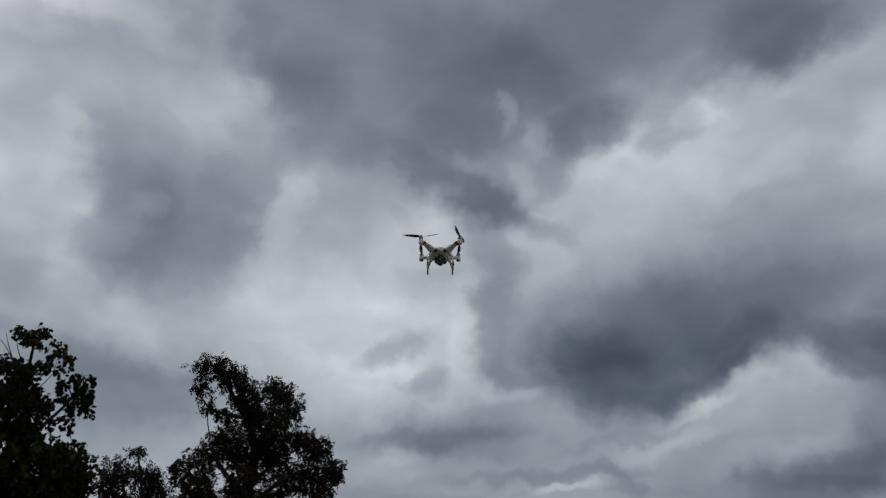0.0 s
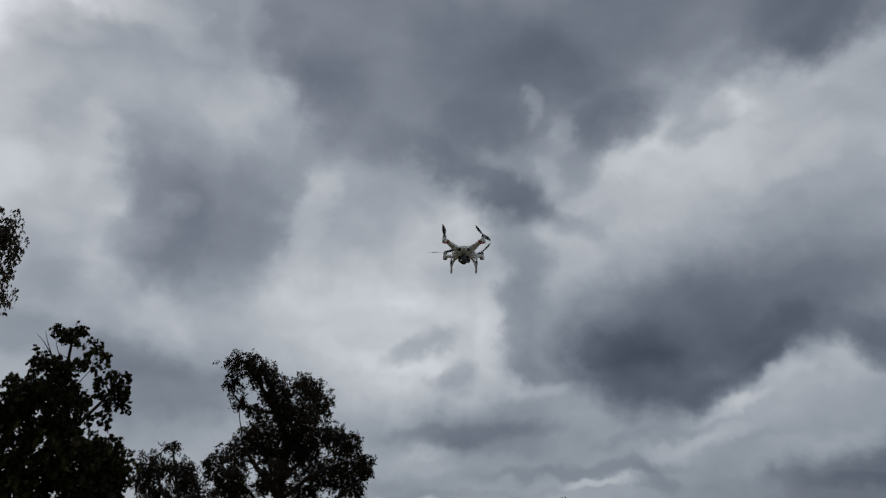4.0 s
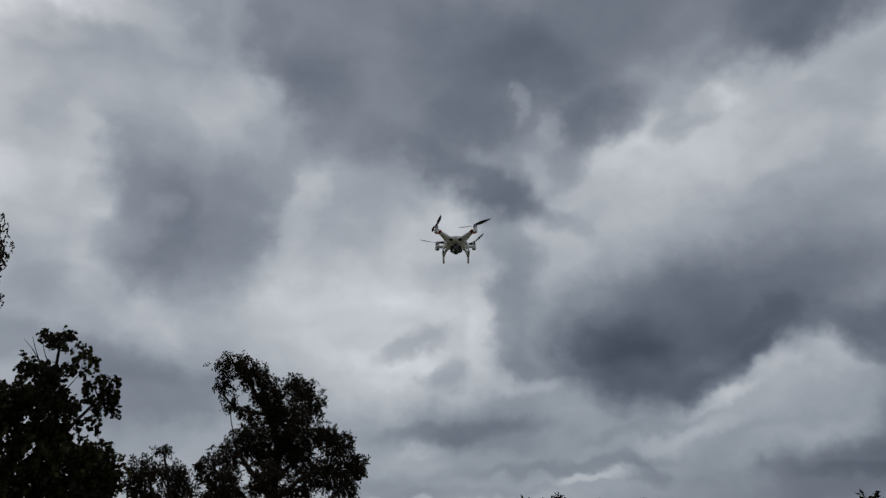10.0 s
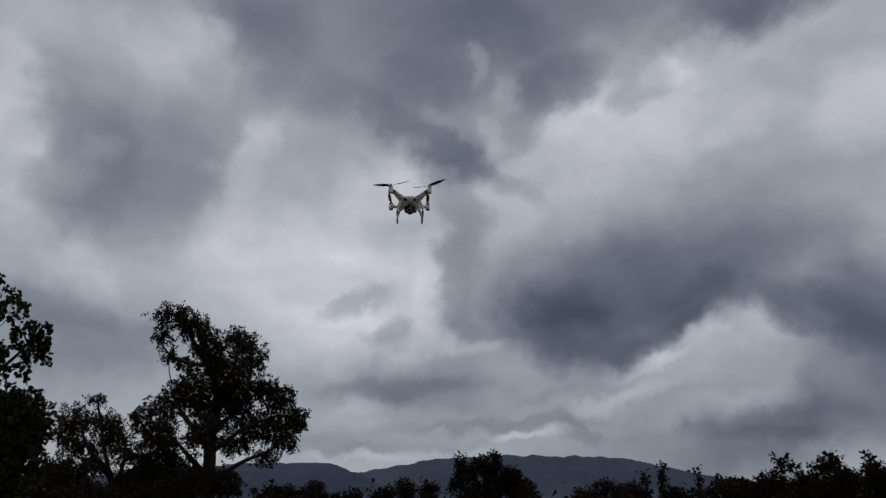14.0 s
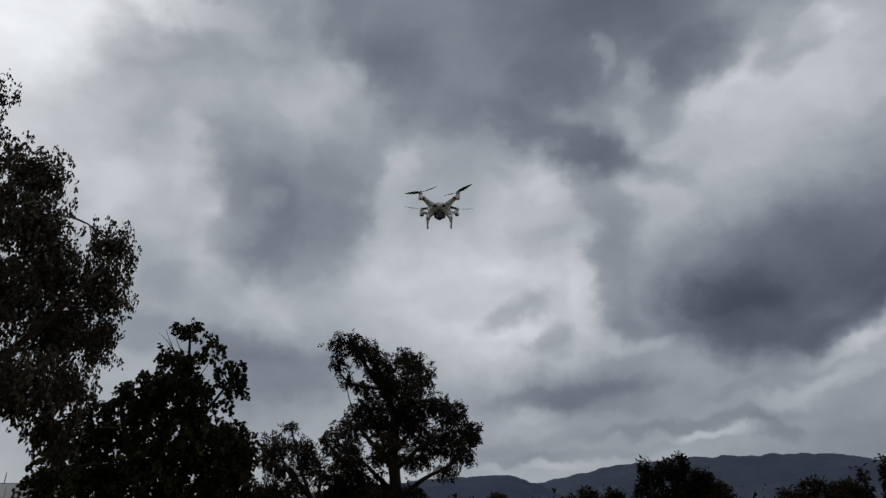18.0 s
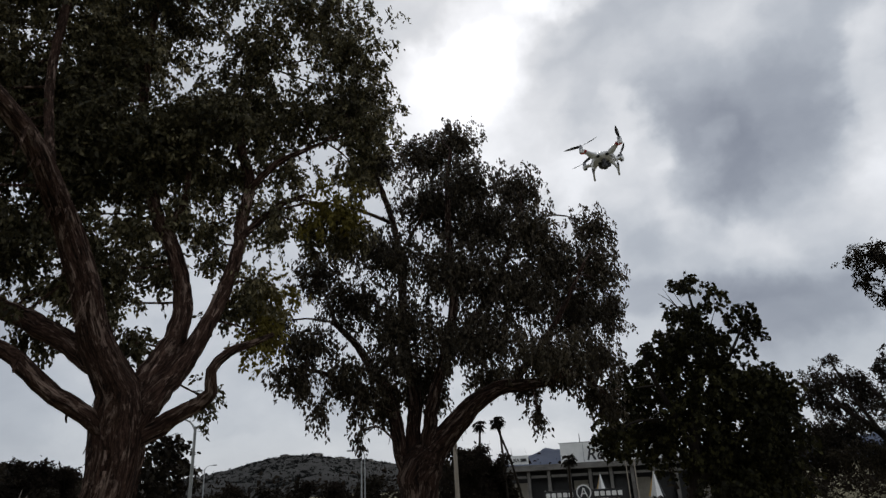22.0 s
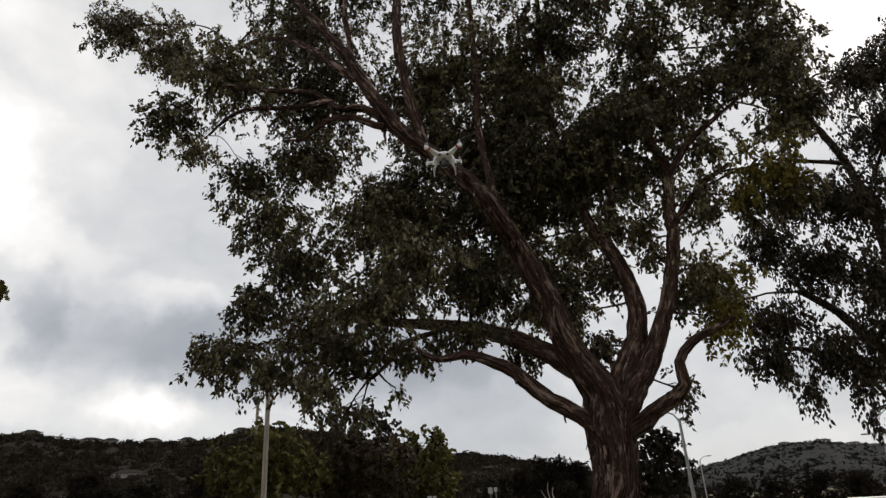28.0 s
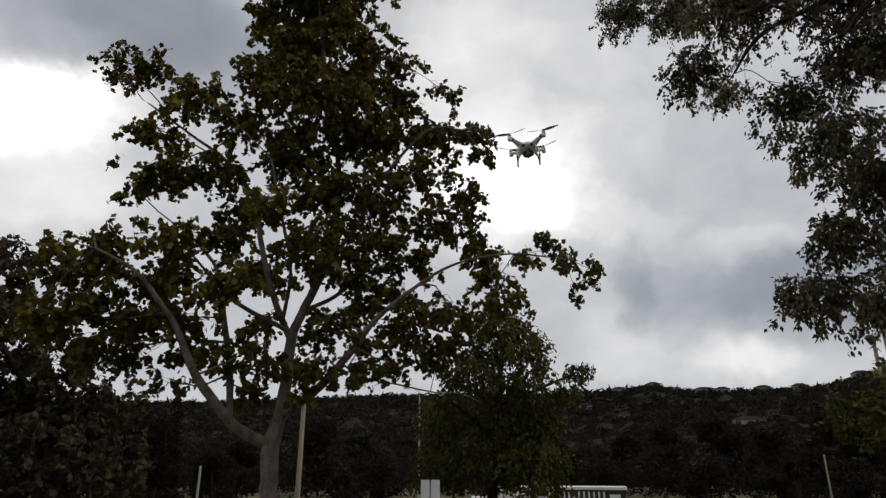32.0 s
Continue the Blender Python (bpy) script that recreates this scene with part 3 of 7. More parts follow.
GREAT_GUM_LIMBS_B = [
    [(-3.64, -2.9, 9.7, 0.102), (-4.21, -3.0, 10.13, 0.091), (-4.74, -3.0, 10.22, 0.079), (-5.41, -2.9, 10.85, 0.069), (-6.7, -2.7, 11.37, 0.059), (-8.11, -2.4, 12.08, 0.039)],
    [(-3.77, -2.9, 9.58, 0.089), (-4.43, -3.1, 9.85, 0.077), (-5.02, -3.1, 9.86, 0.065), (-5.55, -3.0, 9.6, 0.039), (-6.22, -2.8, 9.78, 0.027)],
    [(-5.02, -3.0, 10.46, 0.067), (-5.83, -2.9, 10.55, 0.062), (-7.21, -2.8, 10.85, 0.051), (-7.94, -2.6, 10.8, 0.037), (-8.39, -2.5, 10.56, 0.023)],
    [(-4.36, -3.0, 11.16, 0.081), (-4.62, -2.8, 12.45, 0.073), (-4.78, -2.6, 13.72, 0.062), (-4.41, -2.4, 14.93, 0.049)],
    [(-4.39, -3.0, 10.93, 0.094), (-5.19, -2.8, 11.84, 0.086), (-6.16, -2.4, 12.9, 0.077), (-7.31, -2.0, 13.63, 0.066), (-8.66, -1.5, 14.0, 0.044)],
]
GREAT_GUM_LIMBS_C = [
    [(0.02, -0.0, 2.79, 0.114), (-0.19, -0.15, 3.14, 0.164), (-0.43, -0.3, 3.4, 0.175), (-1.11, -0.8, 3.81, 0.17), (-1.67, -1.2, 4.34, 0.143), (-2.1, -1.5, 4.51, 0.117), (-2.45, -1.7, 4.64, 0.105), (-3.01, -2.0, 4.54, 0.069), (-3.35, -2.2, 4.73, 0.046)],
    [(-0.46, -0.0, 4.43, 0.219), (-1.12, 0.5, 5.02, 0.229), (-2.22, 1.0, 5.66, 0.212), (-3.44, 1.4, 6.1, 0.162), (-5.06, 1.7, 6.46, 0.124), (-6.5, 2.0, 6.82, 0.081), (-7.54, 2.0, 7.37, 0.05)],
    [(-3.44, 1.4, 6.07, 0.074), (-4.49, 0.8, 5.68, 0.072), (-4.85, 0.5, 5.16, 0.057), (-5.37, 0.4, 4.76, 0.057), (-5.51, 0.3, 5.05, 0.057), (-5.06, 0.2, 5.35, 0.056), (-5.65, 0.1, 5.34, 0.042)],
]
GREAT_GUM_LIMBS_D = [
    [(-0.0, 0.0, 1.92, 0.228), (0.14, 0.0, 2.67, 0.33), (0.31, 0.1, 3.35, 0.372), (0.65, 0.4, 4.33, 0.304), (1.06, 0.8, 5.27, 0.248), (1.13, 1.0, 6.27, 0.213), (0.84, 1.2, 7.41, 0.19), (0.4, 1.3, 8.29, 0.165), (0.05, 1.4, 9.56, 0.155), (-0.2, 1.4, 11.2, 0.13), (-0.25, 1.3, 13.45, 0.104), (-0.14, 1.2, 15.86, 0.075)],
    [(0.12, -0.0, 2.13, 0.203), (0.29, -0.0, 2.83, 0.279), (0.52, -0.0, 3.56, 0.332), (1.17, 0.2, 4.49, 0.249), (1.78, 0.5, 5.77, 0.191), (2.24, 0.8, 7.34, 0.173), (2.33, 1.0, 8.32, 0.164), (2.48, 1.1, 9.45, 0.154), (2.19, 1.2, 10.58, 0.128), (2.21, 1.2, 12.01, 0.1), (2.86, 1.2, 13.18, 0.069)],
]
GREAT_GUM_LIMBS_E = [
    [(2.47, 1.0, 9.24, 0.107), (3.08, 0.7, 9.93, 0.092), (3.79, 0.4, 10.34, 0.062), (4.19, 0.2, 10.53, 0.046)],
    [(2.32, 0.8, 7.78, 0.102), (3.16, 1.0, 8.79, 0.076), (3.98, 1.2, 9.38, 0.063)],
    [(0.23, -0.0, 2.67, 0.127), (0.5, -0.1, 2.96, 0.189), (0.8, -0.2, 3.19, 0.201), (1.15, -0.5, 3.42, 0.173), (1.48, -0.8, 3.6, 0.145), (1.66, -1.0, 3.79, 0.132), (1.62, -1.1, 4.17, 0.107), (1.9, -1.2, 4.53, 0.096), (2.34, -1.3, 4.72, 0.072), (2.74, -1.3, 4.92, 0.048)],
    [(0.56, 1.2, 7.91, 0.104), (0.95, 1.2, 8.64, 0.09), (1.04, 1.1, 9.73, 0.077), (1.45, 1.0, 10.97, 0.064)],
    [(-1.53, -1.4, 7.48, 0.1), (-2.02, -0.3, 10.39, 0.103), (-2.07, 0.2, 13.07, 0.099), (-2.11, 0.5, 15.78, 0.073)],
]
GREAT_GUM_LIMBS = GREAT_GUM_LIMBS_A + GREAT_GUM_LIMBS_B + GREAT_GUM_LIMBS_C + GREAT_GUM_LIMBS_D + GREAT_GUM_LIMBS_E
GREAT_GUM_CROWN_A = [
    (-8.12, -1.39, 5.3, 1.04, 0.86), (-8.23, 1.32, 5.55, 1.13, 0.84), (-7.1, 1.0, 6.45, 1.56, 1.09), (-7.76, -0.93, 6.56, 0.86, 0.72),
    (-7.12, -0.02, 7.86, 1.52, 1.21), (-7.94, -0.19, 9.32, 1.27, 1.03), (-14.67, 0.58, 18.29, 1.55, 0.95), (-12.72, 1.1, 17.08, 1.8, 1.35),
    (-10.4, -1.54, 12.19, 0.96, 0.96), (-8.39, -1.79, 12.94, 1.59, 1.42), (-11.62, 1.28, 13.02, 0.9, 0.56), (-8.63, -0.26, 10.66, 1.0, 0.83),
    (-7.69, 1.0, 16.41, 2.41, 1.41), (-7.13, 1.0, 13.96, 2.6, 1.76), (-7.23, 0.8, 11.55, 1.9, 1.29), (-5.21, 0.9, 9.32, 2.05, 1.58),
    (-4.3, -1.89, 6.03, 1.46, 0.92), (-4.13, -0.21, 5.24, 1.07, 0.48),
]
GREAT_GUM_CROWN_B = [
    (-3.29, 1.2, 11.71, 1.83, 1.5), (-2.73, 1.2, 14.01, 2.66, 1.69), (-2.22, 0.8, 9.2, 1.81, 1.51), (-3.03, 0.84, 7.34, 1.6, 1.09),
    (-0.91, 1.03, 10.55, 1.83, 1.41), (-0.06, 1.69, 14.75, 2.57, 1.56), (0.17, 1.53, 10.01, 1.58, 1.27), (1.28, 1.78, 11.4, 1.54, 1.19),
    (2.8, 1.8, 12.0, 1.6, 1.09), (4.82, 0.16, 13.58, 1.54, 1.03), (5.65, 1.67, 13.16, 1.45, 1.18), (3.55, 0.45, 11.5, 1.23, 0.92),
    (3.02, 1.08, 8.59, 1.14, 0.87), (4.33, -0.3, 8.5, 1.0, 0.86), (3.18, 1.79, 6.63, 0.97, 0.85), (3.05, 1.3, 5.54, 0.76, 0.76),
    (-1.03, 1.06, 7.01, 0.95, 0.69), (-2.74, -0.24, 5.46, 0.98, 0.46),
]
GREAT_GUM_CROWN_C = [
    (-5.75, -0.02, 5.45, 1.12, 0.7), (-6.09, -1.01, 4.56, 0.92, 0.34), (-5.4, -1.02, 3.79, 0.54, 0.28), (1.82, 1.2, 3.98, 0.38, 0.5),
    (0.19, 0.9, 5.11, 0.52, 0.76), (-1.62, 1.07, 5.28, 0.61, 0.39), (-0.39, 1.5, 6.18, 0.6, 0.6), (0.89, 1.5, 8.29, 0.91, 0.91),
    (1.64, -0.15, 10.73, 1.04, 0.89), (5.31, 0.8, 10.23, 0.75, 0.89), (-5.98, -1.82, 16.0, 3.18, 1.24), (-2.66, 1.28, 18.33, 4.08, 1.84),
    (0.79, 0.21, 15.94, 3.07, 1.45), (3.76, 0.54, 15.14, 2.71, 1.45), (5.08, 1.19, 12.34, 1.41, 0.94), (-4.7, 1.87, 22.31, 4.28, 1.66),
    (1.2, 1.37, 19.88, 4.28, 1.71), (-3.47, -1.8, 7.04, 0.99, 0.74),
]
GREAT_GUM_CROWN_D = [
    (-2.04, 1.5, 11.13, 1.48, 0.98), (-4.12, 1.6, 13.54, 1.62, 1.26), (-1.8, 1.6, 8.11, 1.22, 0.92), (-0.44, 1.7, 7.0, 0.75, 0.75),
    (-0.84, 1.5, 9.77, 1.42, 1.1), (0.99, 1.7, 9.88, 1.28, 0.96), (-2.48, 1.4, 6.87, 1.18, 0.67), (1.63, 1.9, 8.35, 0.62, 0.78),
    (-4.46, 1.2, 10.27, 1.46, 1.13), (2.74, 1.0, 6.62, 0.72, 0.72), (2.01, 1.6, 9.81, 1.11, 0.95), (1.78, 1.8, 7.57, 0.46, 0.46),
    (0.48, 1.9, 7.4, 0.61, 0.55), (-0.22, 1.9, 8.23, 0.77, 0.77), (-2.54, 1.5, 11.02, 1.31, 0.99), (-0.99, 1.5, 12.1, 1.01, 1.01),
    (-2.68, 1.5, 9.76, 0.95, 0.79), (-0.02, 1.5, 9.07, 0.93, 0.77),
]
GREAT_GUM_CROWN_E = [
    (0.7, 1.6, 6.99, 0.53, 0.68), (-1.22, 1.7, 8.95, 0.78, 0.94), (0.8, 1.2, 11.19, 0.81, 0.81), (-2.07, 1.7, 7.81, 0.7, 0.61),
    (-3.86, 1.6, 9.33, 1.12, 0.96), (-1.62, 1.7, 10.26, 0.97, 0.81), (-5.05, 1.5, 7.96, 1.1, 0.79), (2.71, 1.5, 11.37, 1.33, 1.0),
    (3.45, 1.2, 10.15, 0.96, 0.8), (3.97, 0.5, 8.1, 1.03, 0.66), (-1.35, 1.5, 6.45, 0.88, 0.59), (2.29, 1.2, 6.18, 0.58, 0.58),
    (4.9, 0.3, 8.13, 0.89, 0.59), (5.41, 0.4, 11.21, 0.98, 0.98), (-0.15, 1.44, 10.56, 0.83, 0.83), (0.96, 0.64, 10.77, 1.16, 0.87),
    (0.64, 0.84, 10.17, 1.08, 0.92), (2.49, 0.8, 13.42, 1.37, 1.03),
]
GREAT_GUM_CROWN_F = [
    (-6.76, 0.3, 4.19, 0.26, 0.2), (-5.51, 0.3, 4.08, 0.5, 0.2), (-4.62, 0.2, 4.44, 0.19, 0.19), (-7.56, -0.6, 4.57, 0.23, 0.17),
    (-6.24, 0.3, 4.44, 0.2, 0.26), (2.17, 1.3, 12.66, 1.19, 1.02), (-1.47, 1.6, 11.58, 1.33, 1.17), (-1.4, 1.2, 13.2, 1.1, 0.8), (-0.3, 1.3, 12.9, 1.0, 0.8), (-0.9, 1.0, 12.2, 0.9, 0.7),
]
GREAT_GUM_CROWN = GREAT_GUM_CROWN_A + GREAT_GUM_CROWN_B + GREAT_GUM_CROWN_C + GREAT_GUM_CROWN_D + GREAT_GUM_CROWN_E + GREAT_GUM_CROWN_F

BROAD_GUM_AT = (-57.45, 18.0)
BROAD_GUM_LIMBS_A = [
    [(-0.12, -0.0, 0.28, 0.754), (-0.04, -0.0, 1.22, 0.588), (0.04, -0.0, 2.05, 0.538), (0.13, -0.0, 2.7, 0.619), (0.56, -0.0, 3.17, 0.392), (1.09, -0.3, 3.73, 0.322), (1.57, -0.6, 4.2, 0.27), (2.23, -1.0, 4.57, 0.203), (2.8, -1.2, 4.61, 0.171), (3.44, -1.4, 4.62, 0.124), (4.04, -1.6, 4.82, 0.077)],
    [(-0.15, 0.0, 2.49, 0.293), (-0.38, 0.2, 3.09, 0.231), (-0.53, 0.4, 4.03, 0.218), (-0.77, 0.6, 4.91, 0.187), (-1.21, 0.7, 5.51, 0.155), (-1.66, 0.8, 6.28, 0.122), (-2.37, 0.9, 7.04, 0.089)],
]
BROAD_GUM_LIMBS_B = [
    [(-0.02, 0.2, 2.63, 0.297), (-0.06, 0.4, 3.55, 0.25), (0.02, 0.6, 4.67, 0.221), (-0.17, 0.7, 5.69, 0.189), (-0.25, 0.8, 6.93, 0.158), (-0.27, 0.9, 8.61, 0.144), (-0.51, 0.9, 10.39, 0.112), (-1.08, 0.9, 12.19, 0.097), (-1.38, 0.9, 13.3, 0.059)],
    [(0.27, -0.1, 2.77, 0.259), (0.36, -0.1, 3.44, 0.227), (0.53, -0.2, 4.44, 0.195), (0.92, -0.3, 5.69, 0.163), (1.26, -0.4, 7.24, 0.149), (1.22, -0.4, 9.0, 0.12), (1.26, -0.4, 10.87, 0.089), (1.44, -0.4, 12.25, 0.055)],
    [(2.59, -1.1, 4.6, 0.125), (3.08, -1.2, 5.16, 0.11), (3.64, -1.4, 5.84, 0.094), (4.17, -1.5, 6.59, 0.079), (4.9, -1.6, 7.85, 0.049)],
]
BROAD_GUM_LIMBS_C = [
    [(0.92, -0.3, 5.69, 0.114), (2.03, 0.2, 7.03, 0.103), (2.99, 0.6, 8.72, 0.09), (3.76, 0.8, 10.69, 0.057)],
    [(-0.51, 0.9, 10.29, 0.074), (-1.29, 0.7, 10.59, 0.056), (-2.06, 0.5, 10.87, 0.037)],
    [(-0.38, 0.9, 9.0, 0.073), (0.25, 0.5, 9.98, 0.054), (0.65, 0.3, 10.65, 0.036)],
    [(-0.53, 0.4, 4.11, 0.1), (-1.47, 0.1, 4.66, 0.083), (-2.4, -0.2, 5.29, 0.066), (-3.35, -0.4, 5.45, 0.049)],
]
BROAD_GUM_LIMBS = BROAD_GUM_LIMBS_A + BROAD_GUM_LIMBS_B + BROAD_GUM_LIMBS_C
BROAD_GUM_CROWN_A = [
    (1.74, 1.64, 13.8, 1.07, 0.78), (0.61, 1.61, 13.27, 1.12, 0.85), (-0.84, -1.6, 11.25, 0.76, 0.59), (1.86, -1.49, 10.66, 0.93, 0.76),
    (3.74, 1.21, 11.67, 0.98, 0.82), (0.86, 0.85, 11.1, 1.6, 1.13), (2.6, 0.61, 10.18, 1.66, 1.2), (3.72, -0.69, 9.37, 0.86, 0.86),
    (5.85, 0.38, 9.83, 0.75, 0.64), (4.68, 0.38, 8.74, 1.0, 0.94), (5.89, 0.29, 8.5, 0.73, 0.95), (-0.62, -1.23, 8.61, 0.97, 0.89),
    (1.18, -0.25, 8.34, 1.7, 1.19), (3.09, -0.38, 7.67, 1.69, 1.18), (5.24, 0.8, 7.22, 1.31, 1.13), (6.55, 1.78, 7.52, 0.54, 0.82),
    (-3.01, 1.62, 8.99, 1.04, 0.91), (-1.75, 0.16, 7.54, 1.2, 0.86),
]
BROAD_GUM_CROWN_B = [
    (-0.24, -0.2, 6.68, 1.33, 1.0), (1.78, -0.83, 6.12, 1.6, 0.96), (3.54, -1.67, 5.49, 1.23, 0.74), (4.87, -1.7, 5.35, 0.66, 0.66),
    (-2.91, -0.13, 6.31, 1.04, 0.7), (-3.49, -0.65, 5.41, 0.55, 0.49), (-1.73, -0.43, 5.38, 0.84, 0.57), (3.5, 1.41, 5.0, 0.5, 0.35),
    (4.33, 0.09, 5.25, 0.89, 0.61), (5.2, 0.22, 4.6, 0.45, 0.59), (-2.55, -0.95, 4.34, 0.19, 0.72), (-1.41, -1.71, 3.58, 0.15, 0.3),
    (-3.01, -0.63, 5.16, 0.39, 0.68), (3.21, -1.31, 3.97, 0.25, 0.34), (-2.06, 0.04, 9.34, 0.7, 0.62), (2.47, 1.8, 5.43, 0.91, 0.46),
    (0.53, 0.63, 5.48, 0.68, 0.68), (-0.57, -1.15, 5.53, 0.62, 0.54),
]
BROAD_GUM_CROWN_C = [
    (-4.45, 1.42, 7.26, 0.74, 0.74), (-1.3, -0.4, 4.75, 0.62, 0.45), (-0.85, 0.3, 4.35, 0.4, 0.4), (-1.5, -0.9, 4.3, 0.26, 0.42),
    (-1.9, -0.5, 5.0, 0.5, 0.42), (-0.6, 0.6, 4.9, 0.5, 0.42), (0.05, 0.9, 5.0, 0.45, 0.5), (0.65, 0.8, 4.75, 0.4, 0.4), (5.5, -0.3, 4.25, 0.3, 0.6),
]
BROAD_GUM_CROWN = BROAD_GUM_CROWN_A + BROAD_GUM_CROWN_B + BROAD_GUM_CROWN_C

TUFTED_TREE_AT = (-34.38, 24.0)
TUFTED_TREE_LIMBS_A = [
    [(-0.45, 0.0, 0.07, 0.35), (-0.16, 0.0, 1.85, 0.305), (0.13, 0.0, 3.53, 0.261), (0.43, 0.0, 5.3, 0.196), (0.83, 0.0, 6.76, 0.154), (0.96, 0.0, 7.91, 0.089), (0.85, 0.0, 9.34, 0.045)],
    [(0.13, 0.0, 3.53, 0.174), (-0.42, -0.6, 4.95, 0.128), (-0.86, -1.0, 6.22, 0.084), (-1.03, -1.2, 7.16, 0.042)],
    [(0.37, 0.0, 4.94, 0.153), (1.48, 0.5, 6.2, 0.112), (2.22, 0.8, 7.31, 0.069), (2.72, 1.0, 8.28, 0.046)],
    [(-0.03, 0.0, 2.51, 0.174), (1.49, 0.6, 3.84, 0.134), (2.64, 1.0, 5.41, 0.069)],
    [(0.71, 0.0, 6.39, 0.088), (1.32, -0.4, 7.59, 0.026), (1.62, -0.5, 8.2, 0.013)],
    [(0.74, 0.0, 7.16, 0.066), (0.39, 0.3, 8.15, 0.022), (0.13, 0.4, 8.72, 0.011)],
]
TUFTED_TREE_LIMBS_B = [
    [(0.6, 0.2, 8.3, 0.03), (0.2, 0.2, 8.9, 0.018), (-0.18, 0.2, 9.25, 0.008)],
    [(0.5, 0.2, 8.5, 0.025), (0.2, 0.1, 9.0, 0.015), (0.03, 0.1, 9.38, 0.007)],
    [(0.8, 0.1, 8.4, 0.025), (0.45, 0.1, 9.0, 0.015), (0.3, 0.0, 9.5, 0.007)],
]
TUFTED_TREE_LIMBS = TUFTED_TREE_LIMBS_A + TUFTED_TREE_LIMBS_B
TUFTED_TREE_CROWN_A = [
    (0.79, -1.05, 9.23, 0.34, 0.24), (1.3, 0.18, 8.6, 0.46, 0.22), (0.58, -0.52, 8.15, 0.65, 0.44), (2.6, 0.42, 8.46, 0.46, 0.2),
    (2.82, 0.5, 8.05, 0.3, 0.25), (1.95, -1.74, 8.54, 0.19, 0.15), (1.39, -1.95, 8.88, 0.14, 0.1), (2.2, 1.35, 7.7, 0.36, 0.26),
    (-0.11, -0.96, 7.09, 0.89, 0.55), (0.9, -1.06, 7.0, 0.82, 0.6), (-0.7, 1.98, 6.5, 1.38, 1.0), (0.57, -0.12, 5.83, 1.74, 1.31),
    (2.3, 1.35, 5.7, 1.05, 0.82), (2.64, -0.09, 5.47, 0.83, 1.01), (-1.25, 0.56, 5.0, 1.34, 1.12), (-2.46, -1.4, 4.13, 0.29, 0.7),
    (-2.04, 0.54, 4.09, 0.45, 0.67), (-0.88, 1.47, 3.79, 0.69, 0.46),
]
TUFTED_TREE_CROWN_B = [
    (0.26, 0.09, 4.23, 2.07, 1.35), (1.92, 0.97, 4.28, 1.63, 1.32), (-2.16, 0.69, 5.76, 0.63, 1.04), (-2.43, -1.74, 4.37, 0.53, 0.73),
    (1.63, 1.03, 2.89, 1.45, 1.04), (0.78, 0.36, 3.52, 0.88, 0.66), (2.63, -0.79, 4.07, 0.85, 1.48), (1.29, -1.88, 2.16, 1.41, 0.8),
    (2.27, 1.46, 2.79, 1.39, 1.16), (-0.94, -0.11, 7.13, 0.31, 0.31), (2.79, 0.88, 7.49, 0.32, 0.23),
]
TUFTED_TREE_CROWN_C = [
    (0.72, 0.0, 9.5, 0.4, 0.26), (1.64, -0.3, 8.9, 0.26, 0.2), (2.76, 0.5, 8.0, 0.34, 0.3), (1.98, 0.4, 8.2, 0.26, 0.24),
    (0.4, 0.2, 8.6, 0.4, 0.24), (1.3, 0.0, 7.7, 0.4, 0.28), (2.4, 0.3, 6.95, 0.26, 0.2), (3.0, 0.6, 5.7, 0.6, 0.6), (3.2, 0.6, 4.9, 0.7, 0.7),
    (0.9, 0.2, 7.9, 0.5, 0.38), (1.15, -0.3, 7.2, 0.5, 0.4), (1.5, 0.3, 6.6, 0.55, 0.45), (0.2, 0.2, 7.6, 0.6, 0.45), (1.9, 0.0, 7.3, 0.28, 0.22),
]
TUFTED_TREE_CROWN = TUFTED_TREE_CROWN_A + TUFTED_TREE_CROWN_B + TUFTED_TREE_CROWN_C

LONE_GUM_AT = (-13.72, 42.0)
LONE_GUM_LIMBS_A = [
    [(0.5, 0.0, 2.3, 0.61), (0.24, -0.0, 3.93, 0.456), (0.0, -0.0, 5.48, 0.38), (-0.16, -0.0, 7.12, 0.343), (-0.36, -0.0, 9.0, 0.324), (-0.33, -0.0, 11.17, 0.23), (-1.06, 0.0, 12.87, 0.174), (-2.15, 0.0, 14.39, 0.136), (-3.06, -0.0, 15.77, 0.079)],
    [(0.01, -0.0, 6.01, 0.228), (0.44, -0.5, 6.49, 0.169), (1.51, -1.2, 7.32, 0.13), (3.06, -1.8, 8.09, 0.091), (4.39, -2.0, 9.05, 0.037)],
    [(-0.14, -0.0, 6.54, 0.19), (-0.51, 0.6, 6.9, 0.174), (-1.43, 1.0, 7.73, 0.137), (-2.07, 1.4, 8.36, 0.099), (-3.16, 1.6, 9.29, 0.06)],
    [(-0.28, -0.0, 8.31, 0.191), (-1.21, -0.6, 9.09, 0.151), (-2.15, -1.0, 10.04, 0.112), (-2.84, -1.2, 10.98, 0.075)],
]
